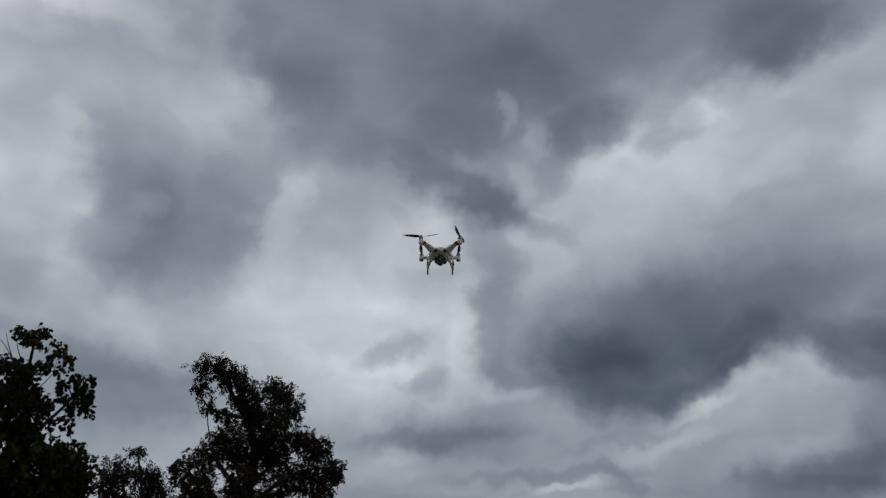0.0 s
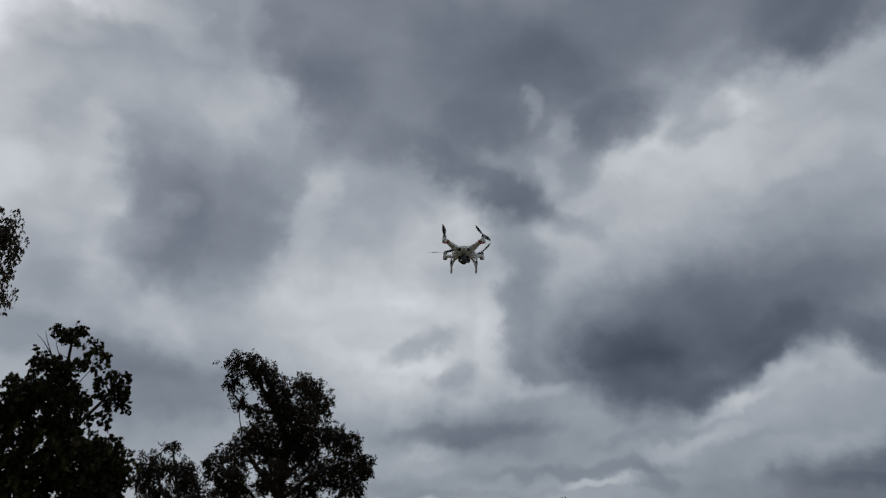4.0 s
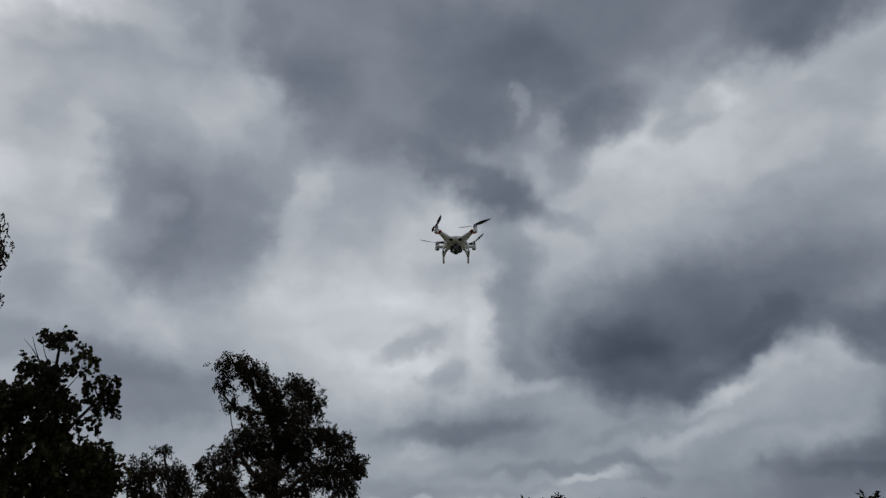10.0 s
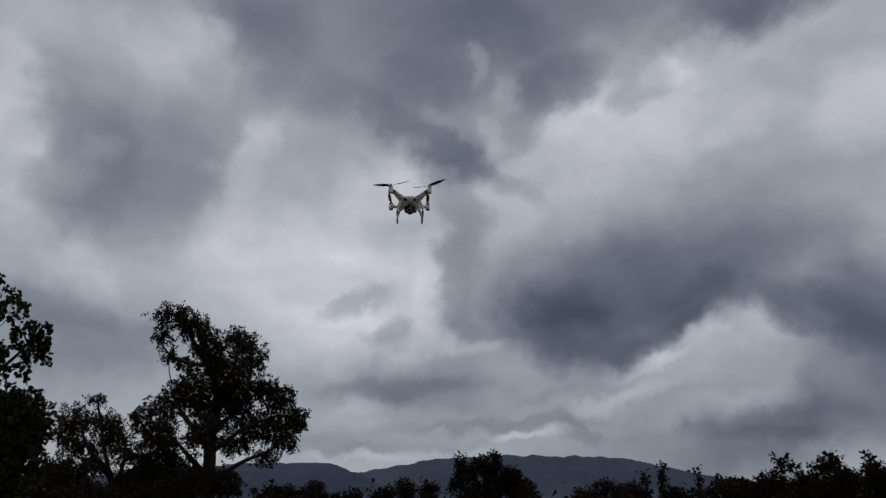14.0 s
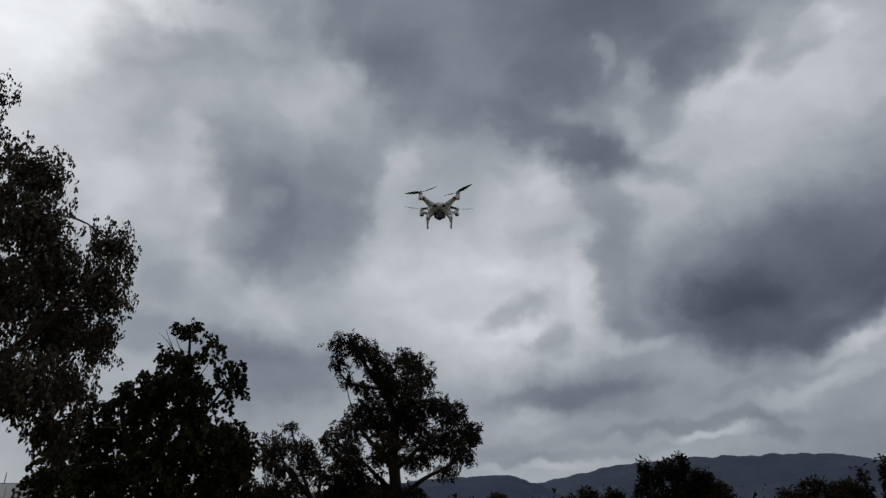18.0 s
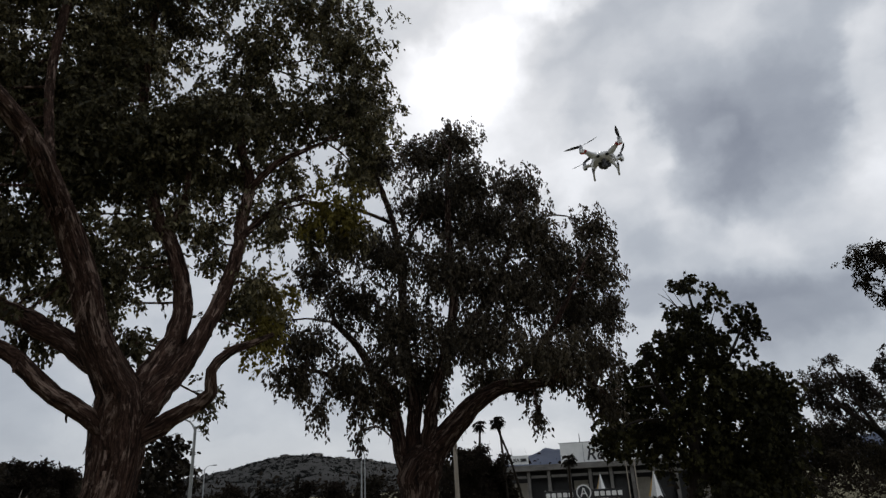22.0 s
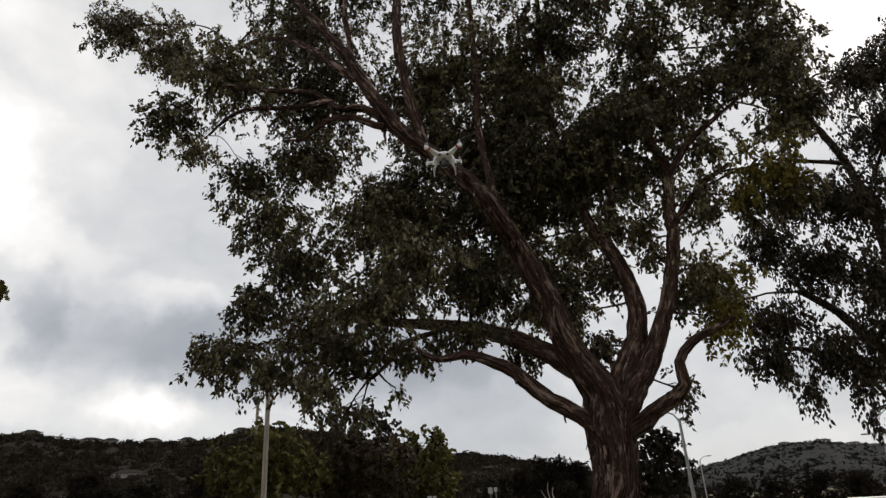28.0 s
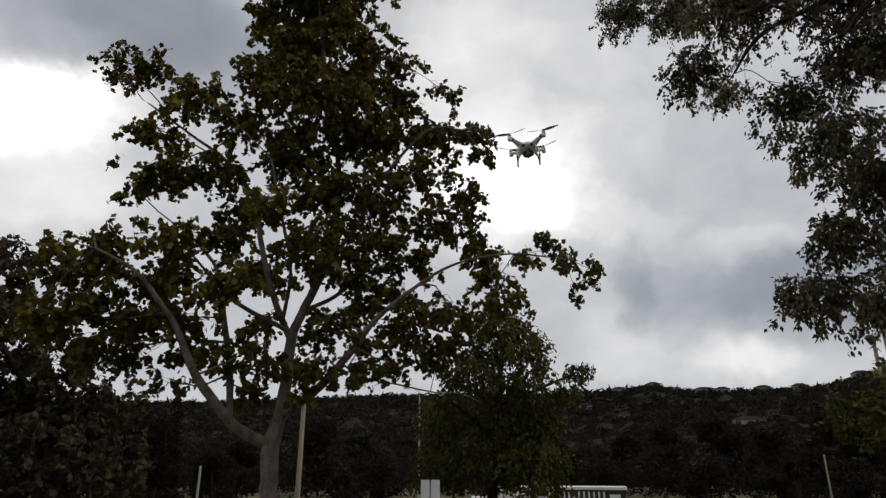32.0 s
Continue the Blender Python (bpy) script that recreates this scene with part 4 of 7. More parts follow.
LONE_GUM_LIMBS_B = [
    [(-0.33, -0.0, 9.03, 0.153), (0.7, 0.8, 10.3, 0.117), (1.61, 1.2, 11.38, 0.079), (2.32, 1.4, 12.12, 0.04)],
    [(-0.38, -0.0, 10.65, 0.153), (0.31, -0.5, 12.72, 0.115), (0.56, -0.8, 14.49, 0.076), (0.03, -0.8, 15.73, 0.038)],
    [(-0.14, -0.0, 7.99, 0.152), (1.43, -1.4, 9.27, 0.111), (2.94, -2.0, 9.96, 0.073)],
    [(-1.43, -0.0, 13.09, 0.116), (-3.19, 0.6, 13.51, 0.079), (-4.19, 0.8, 14.36, 0.048)],
]
LONE_GUM_LIMBS = LONE_GUM_LIMBS_A + LONE_GUM_LIMBS_B
LONE_GUM_CROWN_A = [
    (-3.57, -1.58, 15.84, 1.21, 0.76), (-2.23, -2.38, 15.07, 1.18, 1.18), (-4.08, -0.62, 14.77, 0.5, 0.85), (-3.36, -2.07, 13.3, 0.44, 0.52),
    (-1.16, -2.6, 13.85, 1.1, 1.24), (0.02, -0.59, 15.15, 0.62, 0.62), (0.83, 2.51, 15.46, 1.16, 0.99), (1.68, 1.8, 14.41, 0.89, 1.22),
    (-2.09, 1.59, 11.8, 1.36, 1.6), (-0.08, -1.67, 12.83, 2.04, 1.49), (-0.09, 0.22, 10.98, 2.39, 1.62), (2.42, -1.34, 11.88, 0.93, 0.82),
    (3.28, -1.96, 11.33, 1.1, 1.1), (3.84, -2.36, 9.97, 1.23, 1.02), (4.59, -1.71, 10.02, 0.59, 0.74), (2.42, 2.56, 10.0, 1.87, 1.3),
    (4.14, 1.97, 9.03, 1.28, 0.8), (3.17, 1.84, 7.99, 0.88, 0.48),
]
LONE_GUM_CROWN_B = [
    (-3.25, 1.8, 10.69, 1.12, 1.04), (-4.2, -1.84, 9.52, 0.66, 0.88), (-3.23, -1.14, 8.86, 1.34, 1.19), (-3.15, 0.76, 7.74, 1.87, 1.4),
    (-1.77, 1.39, 6.63, 1.89, 1.42), (1.32, 2.13, 8.72, 1.28, 0.8), (-3.94, 2.28, 6.32, 2.21, 1.45), (-0.78, -2.48, 9.03, 1.44, 1.22),
    (0.99, 0.64, 11.9, 1.56, 1.33), (-2.53, 1.03, 13.48, 0.64, 0.64), (0.91, 0.04, 6.42, 1.07, 1.14), (-1.18, -1.93, 5.94, 1.81, 1.23),
    (-3.3, -0.16, 5.61, 2.28, 0.99),
]
LONE_GUM_CROWN = LONE_GUM_CROWN_A + LONE_GUM_CROWN_B

SLIM_GUM_AT = (-20.36, 44.0)
SLIM_GUM_LIMBS = [
    [(0.84, 0.0, 2.33, 0.319), (0.34, 0.0, 4.26, 0.239), (-0.09, 0.0, 5.78, 0.199), (-0.73, 0.0, 6.86, 0.159), (-1.66, -0.0, 7.77, 0.12), (-2.27, -0.0, 8.53, 0.08), (-2.66, -0.0, 9.64, 0.04)],
    [(-0.39, 0.0, 6.4, 0.12), (-1.1, -0.0, 7.96, 0.1), (-1.64, -0.0, 9.55, 0.08), (-2.13, -0.0, 11.02, 0.04)],
    [(-0.12, -0.0, 5.94, 0.119), (0.02, -0.0, 8.02, 0.1), (-0.54, 0.0, 9.3, 0.06)],
]
SLIM_GUM_CROWN_A = [
    (-2.18, 0.49, 11.18, 0.73, 0.33), (-2.98, 0.97, 9.95, 1.23, 0.98), (-1.33, 1.18, 9.76, 1.32, 1.07), (-0.65, 1.77, 8.76, 0.91, 1.08),
    (-2.29, 0.96, 8.44, 1.39, 0.74), (-3.41, 1.69, 9.25, 0.83, 1.08), (0.02, -1.88, 7.9, 0.61, 0.61), (-1.41, -0.14, 7.3, 1.03, 0.4),
    (-2.62, 1.77, 7.0, 1.66, 1.25), (-3.28, 0.6, 6.31, 1.62, 1.62), (0.6, 1.6, 6.47, 0.83, 1.07), (-1.6, -1.55, 5.67, 2.31, 1.0),
    (-4.26, -0.12, 5.96, 2.0, 1.6),
]
SLIM_GUM_CROWN = SLIM_GUM_CROWN_A

SYCAMORE_AT = (-161.49, 16.0)
SYCAMORE_LIMBS_A = [
    [(0.11, -0.0, -0.05, 0.322), (0.05, -0.0, 0.76, 0.262), (-0.0, -0.0, 1.49, 0.246), (-0.05, -0.0, 2.55, 0.246), (0.08, 0.0, 3.0, 0.203), (0.18, 0.2, 3.96, 0.177), (0.23, 0.3, 5.11, 0.165), (0.46, 0.4, 5.81, 0.137), (0.91, 0.5, 7.03, 0.125), (1.13, 0.5, 8.36, 0.104), (1.22, 0.5, 9.75, 0.091), (0.95, 0.4, 11.49, 0.086), (0.59, 0.3, 13.3, 0.072), (0.27, 0.2, 15.63, 0.057), (0.23, 0.2, 17.61, 0.041)],
    [(-0.17, 0.0, 2.55, 0.159), (-0.83, -0.3, 2.88, 0.142), (-1.47, -0.6, 3.54, 0.127), (-1.91, -0.8, 4.16, 0.105), (-2.33, -1.0, 5.01, 0.084), (-2.69, -1.2, 5.49, 0.07), (-3.27, -1.4, 6.15, 0.049), (-4.09, -1.6, 6.55, 0.028)],
]
SYCAMORE_LIMBS_B = [
    [(-1.03, -0.3, 3.03, 0.1), (-1.18, 0.2, 4.33, 0.104), (-1.48, 0.6, 5.59, 0.092), (-1.8, 0.9, 6.94, 0.064), (-2.59, 1.2, 7.93, 0.041)],
    [(0.23, 0.3, 5.04, 0.105), (-0.34, 0.6, 6.34, 0.093), (-0.77, 0.9, 7.83, 0.089), (-1.13, 1.1, 9.22, 0.076), (-1.98, 1.3, 10.37, 0.061), (-3.0, 1.4, 11.1, 0.045), (-4.28, 1.5, 12.0, 0.028)],
    [(0.11, 0.3, 5.32, 0.075), (-0.78, -0.3, 5.62, 0.066), (-1.37, -0.8, 5.91, 0.05), (-2.35, -1.0, 6.9, 0.029)],
    [(0.13, -0.0, 3.2, 0.145), (0.91, -0.4, 3.78, 0.128), (1.63, -0.8, 4.63, 0.112), (2.15, -1.0, 5.38, 0.084), (2.92, -1.2, 6.1, 0.064), (4.06, -1.3, 6.89, 0.043), (5.57, -1.4, 7.29, 0.03), (7.35, -1.4, 7.28, 0.019)],
]
SYCAMORE_LIMBS_C = [
    [(1.55, 0.2, 4.5, 0.037), (2.08, 0.4, 4.21, 0.03), (3.05, 0.8, 4.11, 0.028), (4.2, 1.0, 3.94, 0.022), (4.95, 1.1, 3.94, 0.018), (5.56, 1.2, 3.73, 0.013)],
    [(0.91, 0.5, 7.03, 0.078), (1.71, -0.0, 8.23, 0.07), (2.53, -0.4, 9.84, 0.056), (3.56, -0.8, 11.02, 0.041), (4.5, -1.0, 11.04, 0.024)],
    [(0.53, 0.4, 5.89, 0.069), (1.44, 1.0, 6.56, 0.064), (2.73, 1.4, 7.95, 0.05), (4.55, 1.8, 9.75, 0.036)],
    [(-0.02, 0.3, 5.53, 0.06), (0.08, -0.6, 6.64, 0.051), (-0.22, -1.0, 7.82, 0.044), (-0.63, -1.3, 9.34, 0.03)],
    [(1.18, 0.5, 9.22, 0.057), (0.02, 0.9, 11.26, 0.052), (-0.95, 1.2, 13.03, 0.037)],
    [(0.97, 0.4, 11.12, 0.051), (1.65, -0.2, 12.57, 0.043), (2.26, -0.4, 13.51, 0.026)],
]
SYCAMORE_LIMBS = SYCAMORE_LIMBS_A + SYCAMORE_LIMBS_B + SYCAMORE_LIMBS_C
SYCAMORE_CROWN_A = [
    (0.22, 1.06, 15.89, 1.98, 0.75), (-1.32, 1.16, 15.43, 0.59, 0.79), (-4.37, -0.05, 12.4, 0.74, 0.46), (-4.46, -0.86, 11.32, 0.33, 0.23),
    (-2.41, -1.8, 10.7, 0.76, 0.36), (-3.13, 0.59, 11.63, 0.63, 0.35), (-1.21, -0.11, 12.52, 0.62, 0.79), (-0.37, 0.94, 14.18, 1.35, 1.02),
    (1.56, -0.46, 13.84, 0.95, 0.78), (2.92, 0.97, 14.49, 0.69, 0.35), (0.52, -0.82, 11.71, 1.63, 0.88), (2.88, 1.09, 13.29, 0.97, 0.63),
    (4.49, 0.83, 13.39, 0.45, 0.26), (1.87, -0.31, 10.95, 1.47, 0.85), (3.78, 0.14, 11.47, 1.03, 0.72), (5.46, 0.66, 12.19, 0.59, 0.33),
    (5.15, -1.11, 10.27, 0.35, 0.29), (-0.09, 0.19, 10.24, 1.31, 0.69),
]
SYCAMORE_CROWN_B = [
    (-2.23, 1.1, 9.97, 0.89, 0.65), (-3.53, -0.84, 9.85, 0.75, 0.38), (-3.53, 1.09, 9.72, 1.03, 0.65), (-4.14, 0.67, 9.03, 0.34, 0.34),
    (-1.64, 1.24, 11.68, 0.9, 0.72), (1.14, -0.59, 9.17, 1.08, 0.65), (2.81, -1.46, 9.13, 1.19, 0.5), (5.19, 1.08, 9.91, 0.63, 0.56),
    (4.38, 1.1, 8.99, 1.2, 0.58), (2.46, -0.2, 7.98, 0.8, 0.49), (0.61, -1.46, 7.36, 0.67, 0.45), (-2.75, -1.09, 7.18, 1.01, 0.46),
    (-4.44, 0.49, 7.28, 0.84, 0.52), (-1.53, -0.75, 7.41, 0.7, 0.41), (-5.58, 1.62, 6.94, 1.04, 0.55), (-3.5, 0.32, 6.42, 1.09, 0.5),
    (-1.4, -1.08, 6.32, 0.68, 0.42), (-2.36, 0.56, 5.53, 0.74, 0.46),
]
SYCAMORE_CROWN_C = [
    (-3.78, -0.5, 5.23, 0.74, 0.47), (-3.64, 1.56, 4.93, 0.56, 0.39), (-2.38, 1.47, 4.83, 0.52, 0.32), (-1.0, 0.05, 4.38, 0.38, 0.29),
    (1.83, 0.52, 7.02, 0.75, 0.5), (3.44, 0.71, 7.54, 0.81, 0.49), (5.62, 1.1, 8.19, 0.72, 0.52), (7.24, 1.71, 8.34, 0.47, 0.33),
    (6.59, -1.7, 7.78, 0.3, 0.3), (7.63, -0.5, 7.67, 0.46, 0.25), (9.06, 0.37, 7.7, 0.39, 0.28), (7.8, -0.7, 6.63, 0.24, 0.19),
    (5.86, 0.32, 7.1, 0.65, 0.39), (4.01, -1.48, 5.59, 0.7, 0.42), (3.11, 1.37, 5.85, 0.82, 0.36), (2.03, 0.09, 4.5, 0.62, 0.33),
    (0.81, -1.38, 4.24, 0.54, 0.29), (4.25, 0.59, 5.12, 0.79, 0.5),
]
SYCAMORE_CROWN_D = [
    (-0.2, -0.68, 4.37, 0.42, 0.34), (5.33, -1.09, 6.13, 0.71, 0.33), (0.11, -0.06, 16.45, 2.33, 1.07), (0.48, -1.3, 17.08, 1.71, 0.95),
    (0.61, -1.04, 3.7, 0.41, 0.22), (-0.73, 1.32, 3.91, 0.57, 0.25), (-0.46, 0.71, 5.75, 0.46, 0.31), (-0.34, -1.75, 4.64, 0.34, 0.18),
    (0.9, 1.0, 5.27, 0.53, 0.28), (1.23, -1.74, 5.31, 0.53, 0.29), (-0.89, -0.6, 4.89, 0.43, 0.23), (0.36, 1.46, 4.71, 0.42, 0.22),
    (2.05, 0.43, 5.22, 0.55, 0.27), (2.77, -0.7, 4.48, 0.57, 0.26), (-2.97, -0.44, 5.35, 0.73, 0.41), (-4.67, -0.4, 5.53, 0.9, 0.51),
    (-0.66, -1.34, 8.24, 0.72, 0.43), (-1.48, 1.8, 9.03, 0.8, 0.52),
]
SYCAMORE_CROWN_E = [
    (0.1, -1.61, 6.91, 0.55, 0.34), (0.78, -0.28, 6.94, 0.6, 0.33), (2.84, 0.89, 6.62, 0.96, 0.42), (3.47, -0.37, 5.96, 0.69, 0.3),
    (-0.93, 1.73, 7.42, 0.67, 0.44), (-1.86, -0.92, 5.85, 0.57, 0.34), (-3.06, 1.73, 7.08, 0.78, 0.47), (-0.03, 1.41, 6.89, 0.49, 0.33),
    (1.49, 0.61, 7.76, 0.67, 0.38), (2.51, 1.4, 9.56, 0.95, 0.52), (0.59, -0.19, 8.86, 0.78, 0.44), (1.34, 1.19, 8.72, 0.67, 0.4),
    (2.09, 1.07, 6.21, 0.64, 0.29), (3.42, 0.06, 5.22, 0.67, 0.3), (-1.54, -0.1, 4.68, 0.44, 0.29), (-4.6, 0.74, 4.82, 0.7, 0.38),
    (-5.45, -0.33, 5.24, 0.61, 0.46), (-4.8, -1.49, 6.65, 0.43, 0.2),
]
SYCAMORE_CROWN_F = [
    (-2.62, 0.89, 4.09, 0.4, 0.22), (1.25, -0.84, 4.14, 0.5, 0.17), (-0.39, 0.3, 14.1, 0.7, 0.6), (0.91, -0.4, 14.5, 0.75, 0.6), (1.5, 0.4, 13.4, 0.7, 0.6),
    (0.36, 0.5, 12.7, 0.75, 0.6), (1.67, -0.3, 12.6, 0.7, 0.6), (-0.9, -0.2, 12.2, 0.55, 0.5), (-0.17, 0.6, 11.1, 0.7, 0.5), (1.41, 0.5, 11.2, 0.6, 0.5),
]
SYCAMORE_CROWN = SYCAMORE_CROWN_A + SYCAMORE_CROWN_B + SYCAMORE_CROWN_C + SYCAMORE_CROWN_D + SYCAMORE_CROWN_E + SYCAMORE_CROWN_F

DARK_OAK_AT = (-177.65, 30.0)
DARK_OAK_LIMBS = [
    [(0.46, 0.0, 0.61, 0.382), (0.14, 0.0, 2.2, 0.326), (-0.26, 0.0, 4.25, 0.272), (-0.82, 0.0, 6.39, 0.218), (-1.41, 0.0, 8.59, 0.165), (-2.21, 0.0, 10.85, 0.084)],
    [(-0.37, 0.0, 4.67, 0.163), (0.31, 0.8, 6.74, 0.112), (0.89, 1.0, 8.48, 0.057)],
    [(-0.71, -0.0, 5.95, 0.163), (-1.95, -0.8, 7.54, 0.107), (-2.96, -1.0, 9.15, 0.054)],
]
DARK_OAK_CROWN_A = [
    (-2.78, -0.78, 11.99, 1.32, 0.83), (-2.11, -1.54, 10.04, 1.22, 1.06), (-2.12, 0.66, 8.63, 1.86, 1.58), (-0.56, -1.88, 7.61, 1.28, 0.77),
    (-0.23, 0.16, 6.32, 2.74, 1.59), (1.57, -0.59, 5.56, 1.28, 1.34), (-0.62, -1.94, 4.42, 3.05, 1.68), (2.19, 0.03, 3.83, 1.64, 1.36),
    (-3.52, -2.04, 8.89, 2.07, 1.81), (-3.32, -0.29, 6.23, 2.44, 2.17), (0.83, -1.89, 3.24, 2.8, 1.02),
]
DARK_OAK_CROWN = DARK_OAK_CROWN_A

FEATHERY_PINE_AT = (-142.66, 34.0)
FEATHERY_PINE_LIMBS = [
    [(-0.08, 0.0, 0.02, 0.31), (-0.03, 0.0, 1.68, 0.278), (0.01, 0.0, 3.27, 0.246), (0.25, 0.0, 6.03, 0.185), (0.55, 0.0, 8.94, 0.155), (0.93, 0.0, 11.4, 0.094), (1.13, 0.0, 12.99, 0.048)],
    [(0.34, 0.0, 7.17, 0.093), (2.5, 0.6, 8.1, 0.079), (4.72, 1.0, 9.04, 0.048)],
    [(0.18, 0.0, 5.46, 0.092), (-1.72, -0.6, 7.14, 0.061), (-2.88, -0.8, 7.7, 0.03)],
]
FEATHERY_PINE_CROWN_A = [
    (0.46, -1.2, 11.61, 1.22, 1.22), (0.14, 2.03, 10.84, 1.92, 1.46), (1.74, -1.64, 10.45, 1.07, 1.25), (2.7, 0.9, 10.6, 0.51, 1.09),
    (-1.06, -1.83, 8.72, 1.88, 1.23), (1.82, -1.11, 8.35, 1.5, 1.2), (5.05, 2.2, 9.35, 0.67, 0.67), (3.79, -1.28, 7.89, 0.78, 0.66),
    (0.04, 0.62, 6.79, 2.98, 1.57), (-0.59, -0.18, 4.63, 3.22, 1.65), (2.51, -0.21, 6.29, 1.29, 1.54), (-2.8, -0.02, 6.76, 1.24, 1.55),
    (1.92, -1.35, 4.35, 2.07, 1.48), (-2.76, 1.45, 4.06, 1.61, 1.29),
]
FEATHERY_PINE_CROWN = FEATHERY_PINE_CROWN_A

OLIVE_TREE_AT = (-110.73, 45.0)
OLIVE_TREE_LIMBS = [
    [(0.14, 0.0, 3.54, 0.367), (-0.02, 0.0, 5.54, 0.326), (-0.05, 0.0, 7.6, 0.245), (0.05, -0.0, 9.37, 0.164), (-0.19, 0.0, 10.66, 0.082)],
]
OLIVE_TREE_CROWN_A = [
    (-0.17, -0.18, 10.16, 1.63, 1.06), (-1.54, -0.63, 9.02, 2.1, 1.45), (0.93, -1.81, 9.19, 1.65, 1.41), (-2.64, 1.83, 7.98, 2.04, 1.53),
    (-0.38, -2.47, 7.33, 2.54, 1.54), (2.12, 0.01, 7.86, 1.63, 1.8),
]
OLIVE_TREE_CROWN = OLIVE_TREE_CROWN_A

DUSKY_TREE_AT = (-104.23, 48.0)
DUSKY_TREE_LIMBS = [
    [(0.0, -0.0, 3.2, 0.435), (0.0, -0.0, 5.36, 0.391), (-0.2, 0.0, 7.62, 0.304), (-0.82, -0.0, 9.58, 0.174), (-1.24, 0.0, 10.79, 0.087)],
    [(-0.12, -0.0, 7.23, 0.217), (1.63, 0.0, 9.08, 0.174), (2.28, 0.0, 11.06, 0.088)],
]
DUSKY_TREE_CROWN_A = [
    (-1.24, 0.36, 10.23, 2.02, 1.23), (1.64, -0.36, 10.84, 1.82, 1.13), (-0.41, 0.39, 8.42, 3.07, 1.84), (2.37, -1.47, 8.94, 2.62, 1.86),
    (-2.46, 1.57, 7.6, 2.7, 1.8), (1.24, 1.62, 6.83, 4.49, 1.8),
]
DUSKY_TREE_CROWN = DUSKY_TREE_CROWN_A

ROUND_TREE_AT = (-98.48, 52.0)
ROUND_TREE_LIMBS = [
    [(-0.05, -0.0, 2.72, 0.424), (-0.05, 0.0, 5.08, 0.377), (-0.04, 0.0, 7.54, 0.236), (0.13, -0.0, 9.65, 0.094)],
]
ROUND_TREE_CROWN_A = [
    (0.14, -0.24, 9.85, 1.97, 1.32), (1.43, 0.3, 8.53, 1.61, 1.71), (-1.07, 2.12, 8.55, 1.96, 1.96), (0.9, -0.17, 6.86, 2.35, 1.88),
    (-1.74, 0.04, 6.8, 2.83, 1.89),
]
ROUND_TREE_CROWN = ROUND_TREE_CROWN_A

BACK_TREE_AT = (-78.13, 40.0)
BACK_TREE_LIMBS = [
    [(-0.46, 0.0, 2.23, 0.29), (-0.19, 0.0, 3.95, 0.254), (0.07, -0.0, 5.74, 0.181), (0.12, -0.0, 7.28, 0.109), (-0.03, 0.0, 8.25, 0.054)],
]
BACK_TREE_CROWN_A = [
    (0.1, -0.1, 8.07, 1.09, 0.65), (0.59, 0.63, 7.28, 1.4, 0.88), (-0.73, 0.67, 7.06, 1.11, 1.11), (0.06, -1.43, 6.01, 1.61, 1.05),
    (-1.22, -1.96, 5.49, 1.38, 1.24), (0.8, -0.5, 5.09, 1.22, 1.07),
]
BACK_TREE_CROWN = BACK_TREE_CROWN_A

tree("eucalyptus_tree", "massive old eucalyptus with peeling bark and spreading drooping crown", GREAT_GUM_AT, GREAT_GUM_LIMBS, GREAT_GUM_CROWN, GUM_LEAF, GUM_BARK, "lance", 0.136, 3.9, 0.75, 0.85, 11, ((31, 32, 33), YELLOW_LEAF), fat=0.9, swell=0.97, strips=170, twig=0.010, spray=20, hollow=0.0, loose=0.12, thin=(0.1, 4.6, 0.80))
tree("eucalyptus_tree", "broad eucalyptus with several stems and hanging reddish-green foliage", BROAD_GUM_AT, BROAD_GUM_LIMBS, BROAD_GUM_CROWN, RED_GUM_LEAF, RUSTY_BARK, "lance", 0.122, 5.2, 1.35, 0.85, 12, fat=0.9, swell=0.98, strips=40, spray=13, hollow=0.0, loose=0.45, thin=(-5.0, -1.0, 0.75))
tree("shade_tree", "dense dark green tree with tufted shoots at its top", TUFTED_TREE_AT, TUFTED_TREE_LIMBS, TUFTED_TREE_CROWN, SHADE_LEAF, DARK_BARK, "palmate", 0.135, 5.0, 0.8, 0.85, 13, fat=0.7, loose=0.2)
tree("eucalyptus_tree", "tall lone eucalyptus with an open lopsided crown", LONE_GUM_AT, LONE_GUM_LIMBS, LONE_GUM_CROWN, DARK_LEAF, DARK_BARK, "lance", 0.16, 5.6, 0.5, 0.85, 14, swell=0.88, spray=18, hollow=0.15, loose=0.35, twigs=20)
tree("eucalyptus_tree", "slim young eucalyptus with a sparse rounded crown", SLIM_GUM_AT, SLIM_GUM_LIMBS, SLIM_GUM_CROWN, DARK_LEAF, DARK_BARK, "lance", 0.16, 4.2, 0.8, 0.85, 15, swell=0.9, hollow=0.15, loose=0.4, twigs=20)
tree("sycamore_tree", "tall sycamore with pale smooth bark and broad lobed leaves", SYCAMORE_AT, SYCAMORE_LIMBS, SYCAMORE_CROWN, BROAD_LEAF, PALE_BARK, "palmate", 0.15, 4.9, 0.5, 0.85, 16, swell=1.08, fat=0.8, twig=0.008, twigs=26, spray=15, hollow=0.0, loose=0.1)
tree("oak_tree", "dark dense broadleaf tree behind the sycamore", DARK_OAK_AT, DARK_OAK_LIMBS, DARK_OAK_CROWN, DUSKY_LEAF, DARK_BARK, "palmate", 0.24, 4.2, 0.4, 0.85, 17)
tree("pine_tree", "feathery dark green conifer with drooping sprays", FEATHERY_PINE_AT, FEATHERY_PINE_LIMBS, FEATHERY_PINE_CROWN, PINE_LEAF, DARK_BARK, "lance", 0.26, 4.4, 0.7, 0.85, 18)
